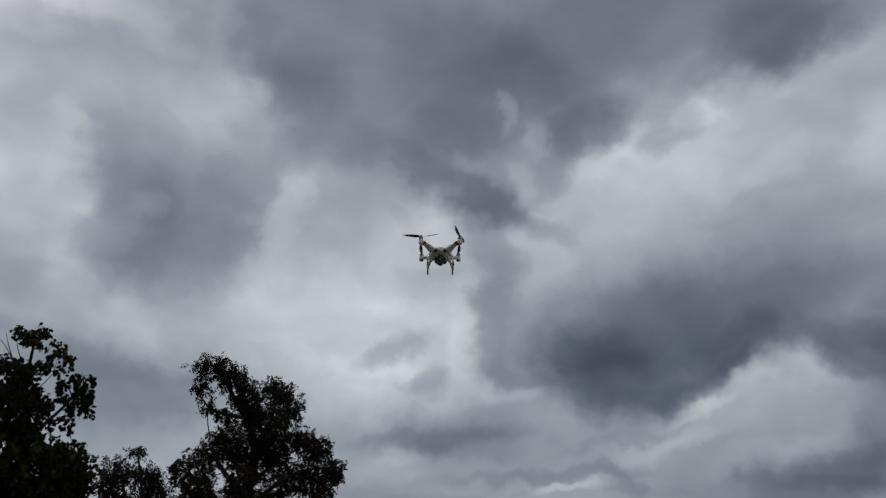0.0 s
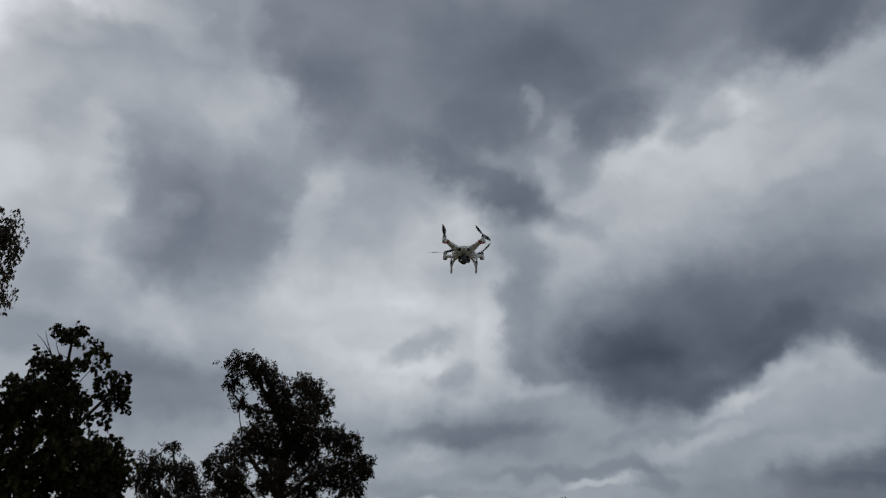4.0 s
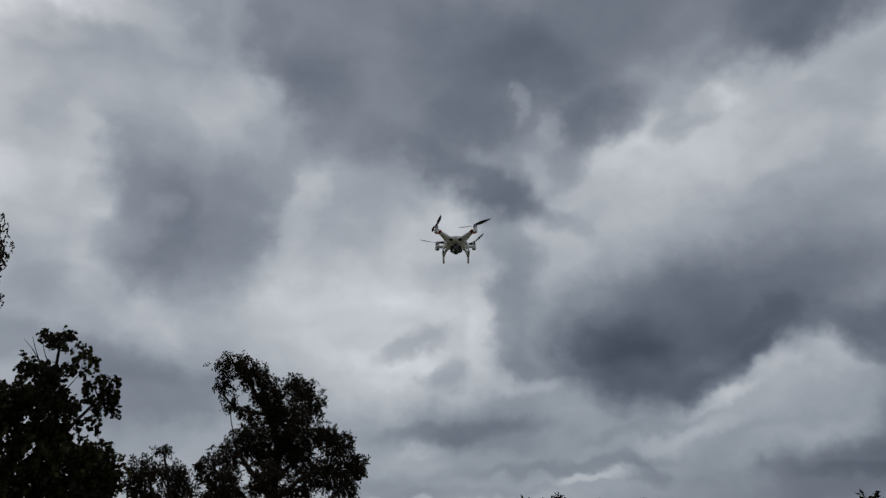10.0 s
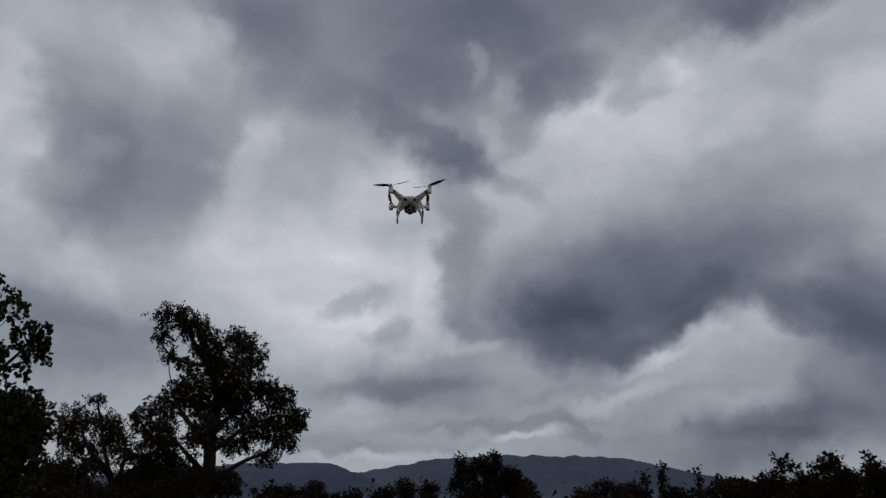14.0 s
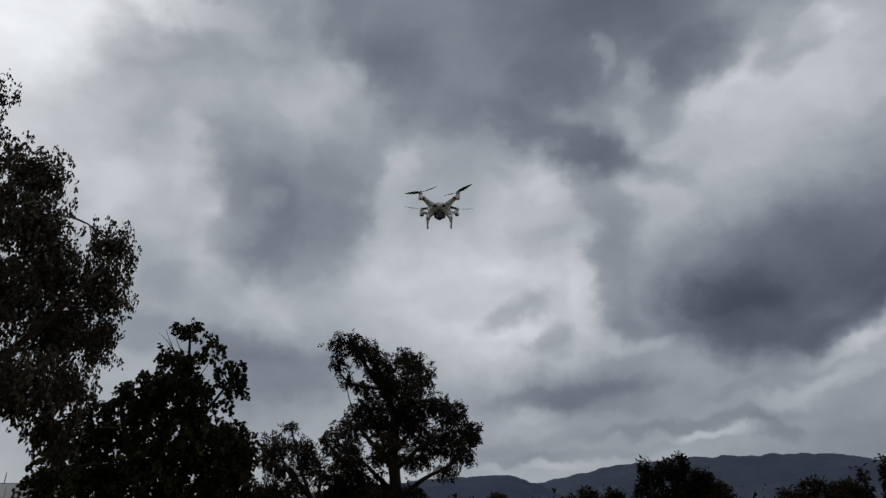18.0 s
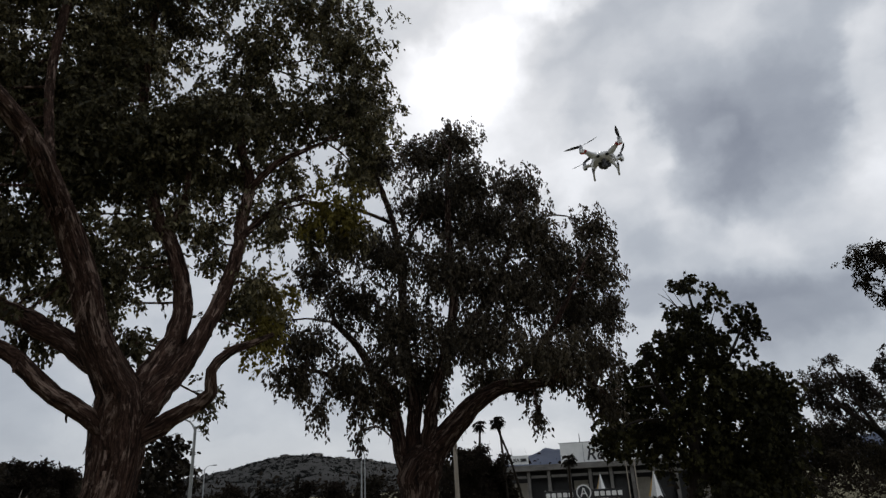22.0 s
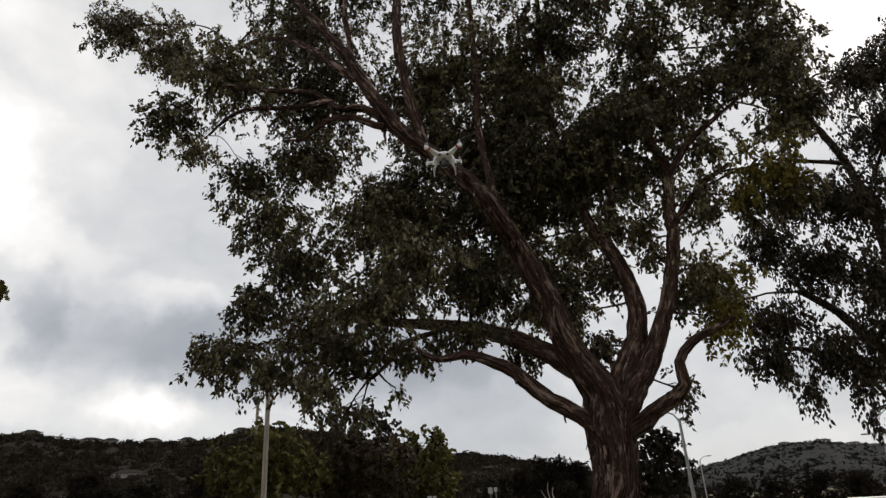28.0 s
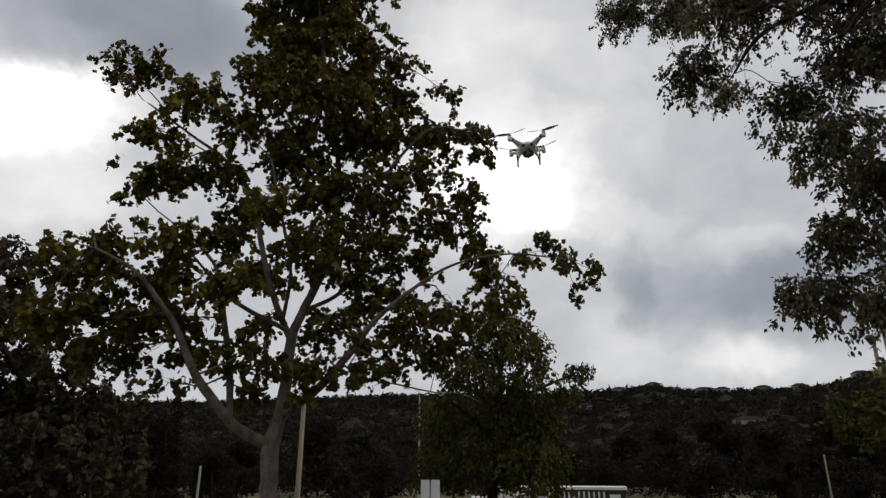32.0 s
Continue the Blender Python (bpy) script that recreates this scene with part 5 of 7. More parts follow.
tree("shade_tree", "olive green bushy tree beyond the car park", OLIVE_TREE_AT, OLIVE_TREE_LIMBS, OLIVE_TREE_CROWN, OLIVE_LEAF, DARK_BARK, "palmate", 0.3, 3.6, 0.4, 0.85, 19)
tree("shade_tree", "dusky brownish-green tree beyond the car park", DUSKY_TREE_AT, DUSKY_TREE_LIMBS, DUSKY_TREE_CROWN, DUSKY_LEAF, DARK_BARK, "palmate", 0.3, 3.6, 0.4, 0.85, 20)
tree("shade_tree", "rounded olive green tree beyond the car park", ROUND_TREE_AT, ROUND_TREE_LIMBS, ROUND_TREE_CROWN, OLIVE_LEAF, DARK_BARK, "palmate", 0.3, 3.6, 0.4, 0.85, 21)
tree("shade_tree", "dark green tree standing behind the massive eucalyptus", BACK_TREE_AT, BACK_TREE_LIMBS, BACK_TREE_CROWN, DARK_LEAF, DARK_BARK, "palmate", 0.28, 3.4, 0.4, 0.85, 22)


# a bare pale tree at the edge of the car park
tree("bare_tree", "leafless pale tree with forked branches beside the car park", (-86.8, 111.0),
     [[(0, 0, 0, 0.28), (-0.1, 0, 1.6, 0.24), (-0.5, 0.1, 3.2, 0.2), (-1.0, 0.2, 4.6, 0.14), (-1.3, 0.1, 6.2, 0.09), (-1.1, 0, 7.4, 0.05)],
      [(-0.1, 0, 1.5, 0.15), (-1.2, -0.2, 2.0, 0.12), (-2.4, -0.3, 2.4, 0.08), (-3.6, -0.2, 3.4, 0.04)],
      [(-0.5, 0.1, 3.0, 0.16), (-0.3, 0.3, 4.4, 0.12), (-0.6, 0.4, 5.6, 0.08), (-0.4, 0.3, 6.6, 0.04)],
      [(-0.9, 0.2, 4.3, 0.1), (-1.9, 0, 5.2, 0.07), (-2.4, -0.1, 6.3, 0.04)],
      [(-1.2, -0.2, 2.0, 0.07), (-1.8, -0.5, 3.0, 0.05), (-2.6, -0.6, 3.8, 0.03)]], [], GUM_LEAF, BLEACHED_WOOD, "lance", 0.15, 1, 0.5, 0.8, 44, fat=0.62)
NORTH_TREES = [
    (-9.03, 110, 8.3, 7.7, 'round'), (-7.01, 118, 8.5, 7.5, 'round'), (-4.91, 112, 9.3, 8.2, 'round'), (-2.29, 120, 8.2, 8.4, 'round'), (0.17, 115, 8.9, 8.0, 'round'),
    (2.6, 100, 9.6, 6.3, 'round'), (4.51, 104, 9.5, 5.6, 'round'), (7.41, 95, 13.2, 4.7, 'tall'), (8.59, 96, 13.1, 4.3, 'tall'), (9.88, 97, 13.8, 4.4, 'tall'),
    (11.23, 99, 11.8, 5.2, 'tall'), (12.19, 99, 10.9, 4.5, 'tall'), (12.95, 110, 10.4, 5.9, 'round'), (17.12, 125, 9.6, 9.9, 'round'), (19.93, 120, 10.8, 9.5, 'round'),
]
EAST_TREES = [
    (22.34, 120, 12.1, 2.7, 'conifer'), (23.91, 118, 13.2, 3.2, 'conifer'), (21.15, 125, 10.8, 8.7, 'round'), (25.21, 120, 9.7, 9.1, 'round'), (26.66, 115, 12.3, 1.6, 'cypress'),
    (27.99, 112, 11.2, 7.8, 'round'), (29.8, 118, 11.5, 8.6, 'round'), (31.35, 110, 11.4, 7.3, 'round'), (33.0, 95, 12.6, 7.5, 'cedar'), (34.48, 100, 11.2, 8.9, 'round'),
    (36.33, 92, 13.0, 8.5, 'round'), (38.43, 96, 13.1, 5.0, 'conifer'), (37.06, 105, 11.7, 10.0, 'round'), (39.36, 94, 12.1, 8.9, 'round'), (33.24, 120, 11.2, 11.4, 'round'),
    (30.43, 126, 10.4, 12.0, 'round'),
]
WEST_TREES = [
    (-96.58, 60, 12.2, 3.3, 'round'), (-91.68, 126, 9.6, 6.8, 'round'), (-89.06, 128, 10.2, 7.4, 'round'), (-86.58, 124, 12.1, 6.1, 'tall'), (-87.74, 130, 11.4, 5.9, 'tall'),
    (-84.75, 126, 11.2, 5.7, 'round'), (-72.85, 130, 6.9, 7.1, 'round'), (-70.0, 140, 6.2, 8.9, 'round'), (-67.11, 130, 7.0, 7.1, 'round'), (-64.19, 135, 6.5, 7.3, 'round'),
    (-61.25, 125, 7.3, 6.8, 'round'), (-52.08, 85, 10.1, 6.5, 'round'), (-53.6, 84, 9.9, 7.5, 'round'), (-55.2, 88, 8.4, 6.5, 'round'), (-50.9, 89, 8.6, 5.5, 'round'), (-50.0, 90, 9.0, 4.1, 'round'), (-87.58, 122, 12.5, 6.6, 'tall'), (-85.15, 124, 11.4, 6.3, 'round'),
    (-89.34, 118, 11.0, 5.3, 'round'),
]
SOUTH_TREES = [
    (-92.58, 110, 9.3, 7.0, 'round'), (-127.88, 140, 12.8, 11.4, 'round'), (-124.32, 150, 15.1, 12.2, 'round'), (-120.3, 140, 12.6, 12.7, 'round'), (-116.61, 150, 15.0, 10.9, 'round'),
    (-114.54, 120, 16.3, 6.5, 'tall'), (-169.31, 110, 16.6, 4.0, 'cypress'), (-172.23, 115, 15.9, 6.2, 'round'), (-170.36, 100, 12.3, 6.3, 'round'), (-154.06, 110, 10.8, 9.0, 'round'),
    (-157.53, 120, 13.3, 8.7, 'round'), (-128.04, 130, 8.5, 10.6, 'round'), (-123.14, 150, 12.2, 10.9, 'round'), (-120.33, 90, 4.8, 6.5, 'round'),
]
SOUTH_WOODS = [
    (-131.57, 160, 11.7, 13.0, 'round'), (-125.48, 110, 7.1, 8.0, 'round'), (-117.01, 130, 8.2, 10.6, 'round'), (-113.76, 120, 12.1, 9.8, 'round'), (-115.33, 90, 6.1, 7.3, 'round'),
    (-164.41, 110, 8.9, 8.0, 'round'), (-166.09, 95, 6.9, 6.9, 'round'), (-152.03, 90, 6.9, 6.5, 'round'), (-133.62, 95, 5.5, 6.9, 'round'), (-173.07, 90, 9.5, 4.9, 'round'),
    (-155.84, 75, 4.9, 6.1, 'round'), (-136.35, 120, 8.3, 7.6, 'round'), (175.83, 70, 14.1, 5.7, 'round'), (-86.4, 120, 7.7, 7.6, 'round'), (-169.25, 62, 3.4, 3.7, 'round'),
    (-165.01, 62, 3.5, 3.9, 'round'),
]
LAMP_POSTS = [
    (-75.92, 34, 7.8, 'left'),
    (-74.95, 95, 9.0, 'right'),
    (-61.89, 80, 9.4, 'left'),
    (-62.17, 70, 8.9, 'left'),
    (-149.0, 60, 12.1, 'left'),
]
POLES = [
    (-54.03, 40, 7.6, 0.3),
    (-111.33, 30, 10.3, 0.25),
    (-112.17, 46, 12.6, 0.26),
    (-159.16, 38, 9.6, 0.3),
    (-175.52, 55, 6.2, 0.26),
    (-167.05, 60, 5.2, 0.24),
    (-116.81, 62, 6.1, 0.16),
    (-39.01, 76, 7.3, 0.16),
    (-39.68, 76, 7.0, 0.12),
    (-85.17, 108, 4.1, 0.16),
    (-83.97, 108, 3.9, 0.16),
    (-97.2, 70, 6.2, 0.12),
]
PALMS = [
    (-51.73, 85, 12.9, 3),
    (-50.03, 88, 13.6, -2),
    (-11.33, 150, 8.3, 2),
    (-50.3, 92, 13.7, -14),
    (-44.4, 78, 7.9, 1),
    (-10.18, 150, 8.6, -3),
    (-118.86, 62, 5.9, 1),
]


# ---- hills and mountains ----
SCRUB = worn("hill_scrub", (0.0095, 0.0075, 0.0057), (0.024, 0.019, 0.0145), 0.02, 0.95, 0, 0.6, (1, 1, 1), 2.0, 9.0)
# the knoll's cool grey is haze mixed into the ground colour
HAZED_HILL = worn("hazed_chaparral", (0.0075, 0.0084, 0.0088), (0.0145, 0.0155, 0.0158), 0.03, 0.95, 0, 0.6, (1, 1, 1), 2.0, 9.0)
# distance haze is put into both slope colours; the farther range is paler
FAR_ROCK_HAZE = worn("hazed_foothill_slope", (0.030, 0.041, 0.072), (0.052, 0.066, 0.104), 0.003, 1.0, 0, 0.4, (1, 1, 1), 10.0, 6.0)
HIGH_ROCK_HAZE = worn("hazed_mountain_slope", (0.040, 0.051, 0.080), (0.068, 0.082, 0.118), 0.003, 1.0, 0, 0.4, (1, 1, 1), 10.0, 6.0)
RIDGE_NEAR = [(-215, 2.0), (-190, 3.9), (-172, 4.5), (-152, 5.6), (-133, 5.75), (-129, 6.15), (-125.5, 5.6), (-121, 5.45), (-116, 5.55), (-112, 6.5), (-108, 6.2), (-103, 5.1), (-98, 3.8), (-95, 3.5), (-93, 3.45), (-91, 3.1), (-88, 2.4), (-84, 1.5), (-80, 0.8), (-77, 0.0)]
RIDGE_KNOLL = [(-80, 0.8), (-76, 1.2), (-73, 1.7), (-70, 2.5), (-66.6, 2.7), (-64.6, 2.3), (-62, 2.05), (-59.8, 1.65), (-56, 1.1), (-48, 0.4)]
RIDGE_FRONT = [(-36, 0.3), (-28, 0.9), (-14, 2.6), (-10.4, 3.05), (-7, 3.1), (-5.3, 3.3), (-3.6, 3.1), (-2.2, 2.6), (-0.2, 1.7), (1.6, 1.0), (5.6, 0.6), (12, 0.4)]
RIDGE_BACK = [(-52, 0.6), (-49, 1.1), (-46.3, 2.1), (-44.5, 1.9), (-42, 1.0), (-30, 0.9), (-12, 1.5), (-4, 2.1), (-1.9, 2.5), (1.4, 3.2), (5.5, 3.85), (9.3, 4.15), (14.2, 4.25), (18.9, 4.15), (21.7, 4.0), (24.1, 3.4), (26.4, 3.0), (28.9, 2.5), (38, 1.7), (55, 1.2)]

SCRUB_LEAF = foliage("scrub_leaf", (0.011, 0.0085, 0.0068), (0.019, 0.0150, 0.0112), (0.031, 0.0250, 0.0172), 0.8, 0.3)
HILL_LEAF = foliage("hill_leaf", (0.0125, 0.0102, 0.0073), (0.0255, 0.0208, 0.0148), (0.050, 0.0412, 0.0290), 0.8, 0.3)
# leaves of the far knoll, greyed in place of haze before them
HAZED_LEAF = foliage("hazed_scrub", (0.0085, 0.0096, 0.0096), (0.0145, 0.0160, 0.0155), (0.023, 0.0250, 0.0240), 0.8, 0.45)
DRY_LEAF = foliage("dry_scrub", (0.020, 0.0145, 0.010), (0.034, 0.025, 0.018), (0.055, 0.041, 0.030), 0.8, 0.3)


def ridge_at(profile, az):
    return float(np.interp(az, [p[0] for p in profile], [p[1] for p in profile]))


def hill(name, label, profile, near, far, mat, step, rough, seed):
    """A ridge whose skyline keeps to a profile of bearing and elevation."""
    bearings = np.arange(profile[0][0], profile[-1][0] + step, step)
    slopes = np.linspace(0, 1, 15)
    verts = []
    for az in bearings:
        top = 1.6 + far * math.tan(radians(ridge_at(profile, az)))
        for s in slopes:
            d = near + (far - near) * s
            p = polar(az, d)
            z = -4.6 + (top + 4.6) * (s ** 1.25)
            if 0 < s:
                z += rough * (noise.noise(Vector((p.x, p.y, seed)) * (1.2 / rough / 9)) * (1 - s) * 1.6 + noise.noise(Vector((p.x, p.y, seed)) * (4.0 / rough / 9)) * 0.35 + noise.noise(Vector((p.x, p.y, seed)) * (11.0 / rough / 9)) * 0.16)
            verts.append((p.x, p.y, z))
        p = polar(az, far * 1.25)
        verts.append((p.x, p.y, -5))
    n = len(slopes) + 1
    faces = [(i * n + k, (i + 1) * n + k, (i + 1) * n + k + 1, i * n + k + 1) for i in range(len(bearings) - 1) for k in range(n - 1)]
    ob = array_part(name, verts, faces, mat, None, smooth=True)
    tagged(ob, label, "hill", kind="structure")
    return ob


def slope_z(profile, near, far, az, s):
    top = 1.6 + far * math.tan(radians(ridge_at(profile, az)))
    return -4.6 + (top + 4.6) * (max(s, 0) ** 1.25)


hill("backdrop_hill", "dark scrub-covered hillside with houses along its crest", RIDGE_NEAR, 170, 420, SCRUB, 0.5, 3.0, 1.0)
hill("backdrop_knoll", "chaparral hill above the arroyo, grey haze put into its colour", RIDGE_KNOLL, 420, 900, HAZED_HILL, 0.4, 6.0, 2.0)
hill("backdrop_foothill", "foothills under low cloud, blue-grey haze put into their colour", RIDGE_FRONT, 1500, 2300, FAR_ROCK_HAZE, 0.2, 22.0, 3.0)
hill("backdrop_mountain", "mountain range with its tops in cloud, blue-grey haze put into its colour", RIDGE_BACK, 2500, 3600, HIGH_ROCK_HAZE, 0.2, 30.0, 4.0)


def scrub(name, label, profile, near, far, count, size, mat, seed, upper=0.0, tall=0.75, span=None):
    """Bushes and trees too many to count on a hillside, as one mesh of small leaf clusters."""
    rng = np.random.default_rng(seed)
    centres, sizes = [], []
    for _ in range(count):
        az = rng.uniform(*(span or (profile[0][0], profile[-1][0])))
        s = rng.uniform(0.02, 1.0) if rng.uniform() > upper else rng.uniform(0.9, 1.0)
        d = near + (far - near) * s
        p = polar(az, d)
        sizes.append(size * rng.uniform(0.5, 1.5) * (1.5 if rng.uniform() < 0.12 else 1))
        centres.append((p.x, p.y, slope_z(profile, near, far, az, s) - 0.35 * sizes[-1]))
    centres, sizes = np.array(centres), np.array(sizes)
    m = 30
    d = rng.normal(0, 1, (count, m, 3))
    d *= (rng.uniform(0.55, 1.0, (count, m)) / np.linalg.norm(d, axis=2))[..., None] * (0.8, 0.8, tall)
    d[..., 2] = np.abs(d[..., 2])
    mid = centres[:, None] + d * sizes[:, None, None]
    tri = mid[:, :, None] + rng.normal(0, 0.22, (count, m, 3, 3)) * sizes[:, None, None, None]
    v = tri.reshape(-1, 3)
    ob = array_part(name, v, np.arange(len(v)).reshape(-1, 3), mat, None)
    tagged(ob, label, "scrub", kind="stuff")


scrub("hillside_scrub", "dark scrub and trees covering the hillside", RIDGE_NEAR, 170, 420, 11000, 2.6, HILL_LEAF, 31, 0.06, 0.95, (-182, -80))
scrub("hillside_scrub", "uneven line of small trees along the crest", RIDGE_NEAR, 170, 420, 520, 1.7, HILL_LEAF, 34, 1.0, 1.35, (-180, -84))
scrub("hillside_scrub", "brownish dry scrub patches on the hillside", RIDGE_NEAR, 170, 420, 2200, 2.4, DRY_LEAF, 32, 0.0, 0.8, (-182, -80))
scrub("chaparral", "scattered chaparral bushes on the far hill, haze put into their colour", RIDGE_KNOLL, 420, 900, 2400, 2.4, HAZED_LEAF, 33, 0.10)



def woods(name, label, near, far, a0, a1, count, size, seed):
    """Distant belts of trees that nobody could count, as one mesh of leaf clusters."""
    rng = np.random.default_rng(seed)
    az, d = np.radians(rng.uniform(a0, a1, count)), rng.uniform(near, far, count)
    s = size * rng.uniform(0.25, 1.0, count) ** 1.6 * 2.1
    c = np.stack([d * np.sin(az), d * np.cos(az), np.full(count, -4.0) + 0.7 * s], 1)
    m = 120
    way = rng.normal(0, 1, (count, m, 3)) * (0.5, 0.5, 0.42)
    mid = c[:, None] + way * s[:, None, None]
    tri = mid[:, :, None] + rng.normal(0, 0.075, (count, m, 3, 3)) * s[:, None, None, None]
    v = tri.reshape(-1, 3)
    tagged(array_part(name, v, np.arange(len(v)).reshape(-1, 3), SCRUB_LEAF, None), label, "woods", kind="stuff")


woods("distant_woods", "dark belt of distant trees along the valley", 125, 160, -180, 60, 700, 2.7, 51)
woods("distant_woods", "dark brownish belt of trees below the hillside", 112, 124, -178, -112, 130, 2.9, 53)
woods("distant_woods", "dark belt of trees beyond the park", 96, 124, -34, -6, 90, 2.6, 52)
# ---- trees in the distance ----


def far_tree(az, dist, height, width, kind, seed):
    rng = np.random.default_rng(seed)
    names = {"round": ("broadleaf_tree", "dark broadleaf tree in the distant tree line"), "tall": ("eucalyptus_tree", "tall distant eucalyptus with an upright ragged crown"),
             "conifer": ("conifer_tree", "dark pointed conifer in the distant tree line"), "cypress": ("cypress_tree", "slim dark cypress in the distant tree line"),
             "cedar": ("cedar_tree", "spreading cedar with flat layered boughs")}
    root = thing(names[kind][0], at_bearing(az, dist), names[kind][1], "tree", "distant tree line")
    lean = rng.normal(0, 0.02)
    path = spline([(0, 0, -0.3, 0.25), (lean * height, 0, height * 0.5, 0.18), (lean * height * 1.5, 0, height * 0.92, 0.06)], 1.0)
    v, q = tube(path, 7, rng, 0.06, 0.1)
    array_part("trunk", v, q, DARK_BARK, root, smooth=True)
    balls = []
    w = width / 2
    if kind in ("round", "tall"):
        low = 0.1 if kind == "round" else 0.12
        for k in range(13):
            z = height * (low + (0.86 - low) * (k + rng.uniform()) / 13)
            spread = w * (1.0 if z < height * 0.7 else 0.62)
            balls.append((rng.uniform(-0.7, 0.7) * spread, rng.uniform(-0.7, 0.7) * w, z, w * rng.uniform(0.32, 0.5), height * rng.uniform(0.09, 0.14)))
        balls.append((rng.uniform(-0.3, 0.3) * w, 0, height * 0.90, w * 0.36, height * 0.085))
        balls.append((rng.uniform(-0.6, 0.6) * w, 0, height * 0.84, w * 0.3, height * 0.08))
    elif kind in ("conifer", "cypress"):
        for k in range(12):
            s = k / 11
            balls.append((rng.normal(0, 0.1) * w * (1 - s), rng.normal(0, 0.1) * w, height * (0.14 + 0.82 * s), w * (1.05 - s * 0.9), height * 0.055))
    else:
        for k in range(11):
            s = k / 10
            balls.append((rng.uniform(-0.55, 0.55) * w * (1.1 - s * 0.6), rng.uniform(-0.5, 0.5) * w, height * (0.35 + 0.6 * s), w * (0.7 - 0.35 * s), height * 0.04))
    vs, fs, base = [], [], 0
    shape, faces = KINDS["lance"]
    ln = 0.0036 * dist
    for x, y, z, a, b in balls:
        v, f, _ = leaves(rng, np.array((x + lean * z, y, z)), np.array((a, a, b)), 1.8 * math.pi * a * b / (0.25 * ln * ln), ln, 0.15, shape, faces, 5, 0.35, 1.2)
        vs.append(v)
        fs.append(f + base)
        base += len(v)
    # the dense inside of the crown
    for x, y, z, a, b in balls:
        v, f, _ = leaves(rng, np.array((x + lean * z, y, z)), np.array((a, a, b)) * 0.62, 1.6 * math.pi * a * b / (0.25 * 4 * ln * ln) + 12, ln * 2, 0.1, shape, faces, 4, 0.0, 0.6)
        vs.append(v)
        fs.append(f + base)
        base += len(v)
    crown = array_part("crown", np.vstack(vs), np.vstack(fs), SCRUB_LEAF if seed % 3 or kind in ("conifer", "cypress", "cedar") else DARK_LEAF, root)


for k, row in enumerate(NORTH_TREES + EAST_TREES + WEST_TREES + SOUTH_TREES + SOUTH_WOODS):
    far_tree(*row, 100 + k)


def palm(az, dist, height, lean, seed):
    rng = np.random.default_rng(seed)
    root = thing("palm_tree", at_bearing(az, dist), "tall thin fan palm with a shaggy head", "palm", "palms by the stadium")
    lx = math.tan(radians(lean)) * height
    v, q = tube(spline([(-lx, 0, -0.3, 0.22), (-lx * 0.55, 0, height * 0.5, 0.17), (0, 0, height - 1.0, 0.14)], 1.0), 8, rng, 0.04, 0.1)
    array_part("trunk", v, q, DARK_BARK, root, smooth=True)
    for k in range(26):
        a, e = rng.uniform(0, 6.28), rng.uniform(-1.1, 1.0)
        way = np.array((math.cos(a) * math.cos(e), math.sin(a) * math.cos(e), math.sin(e)))
        side = np.cross(way, (0, 0, 1))
        side /= np.linalg.norm(side)
        base, ln = np.array((0, 0, height - 0.7)), rng.uniform(0.7, 1.05)
        verts = [base, base + way * ln * 0.5]
        for j in range(7):
            s = (j - 3) / 3
            tip = base + way * ln * (1.25 - 0.35 * abs(s)) + side * s * 0.75 * ln + np.array((0, 0, -0.28 * (1 + abs(s))))
            verts += [tip, base + way * ln * 0.62 + side * s * 0.32 * ln]
        f = [(1, 2 + 2 * j, 3 + 2 * j) for j in range(7)] + [(1, 3 + 2 * j, 4 + 2 * j) for j in range(6)] + [(0, 1, 3), (0, 15, 1)]
        array_part("frond", np.array(verts), np.array(f), DARK_LEAF, root)


for k, row in enumerate(PALMS):
    palm(*row, 300 + k)


# ---- posts, signs, buildings ----
GALVANISED = worn("galvanised_steel", (0.28, 0.29, 0.29), (0.42, 0.43, 0.42), 6.0, 0.55, 0.6, 0.05)
POLE_WOOD = worn("weathered_pole_wood", (0.20, 0.17, 0.14), (0.42, 0.37, 0.31), 4.0, 0.85, 0, 0.4, (3, 3, 0.3), 0.01)
WHITE_PAINT = worn("white_paint", (0.66, 0.66, 0.64), (0.80, 0.80, 0.78), 1.2, 0.5, 0, 0.05)
DARK_PAINT = worn("dark_paint", (0.008, 0.008, 0.009), (0.02, 0.02, 0.021), 2.0, 0.5, 0, 0.05)
CONCRETE = worn("old_concrete", (0.10, 0.093, 0.085), (0.21, 0.20, 0.185), 0.6, 0.85, 0, 0.2)
STUCCO = worn("pale_stucco", (0.24, 0.22, 0.185), (0.40, 0.37, 0.32), 0.5, 0.9, 0, 0.2)
TILE_ROOF = worn("clay_roof", (0.012, 0.010, 0.0085), (0.026, 0.021, 0.018), 0.8, 0.85, 0, 0.4)
YELLOW_CLOTH = worn("yellow_canvas", (0.22, 0.13, 0.03), (0.30, 0.19, 0.045), 1.5, 0.8, 0, 0.1)
RED_PAINT = worn("red_banner", (0.10, 0.03, 0.025), (0.17, 0.05, 0.04), 1.0, 0.6, 0, 0.1)
GREY_BOARD = worn("weathered_board", (0.30, 0.30, 0.29), (0.44, 0.44, 0.43), 1.5, 0.6, 0, 0.05)
GLASS_DARK = worn("dark_window_glass", (0.015, 0.017, 0.02), (0.03, 0.033, 0.036), 0.8, 0.12, 0, 0.02)


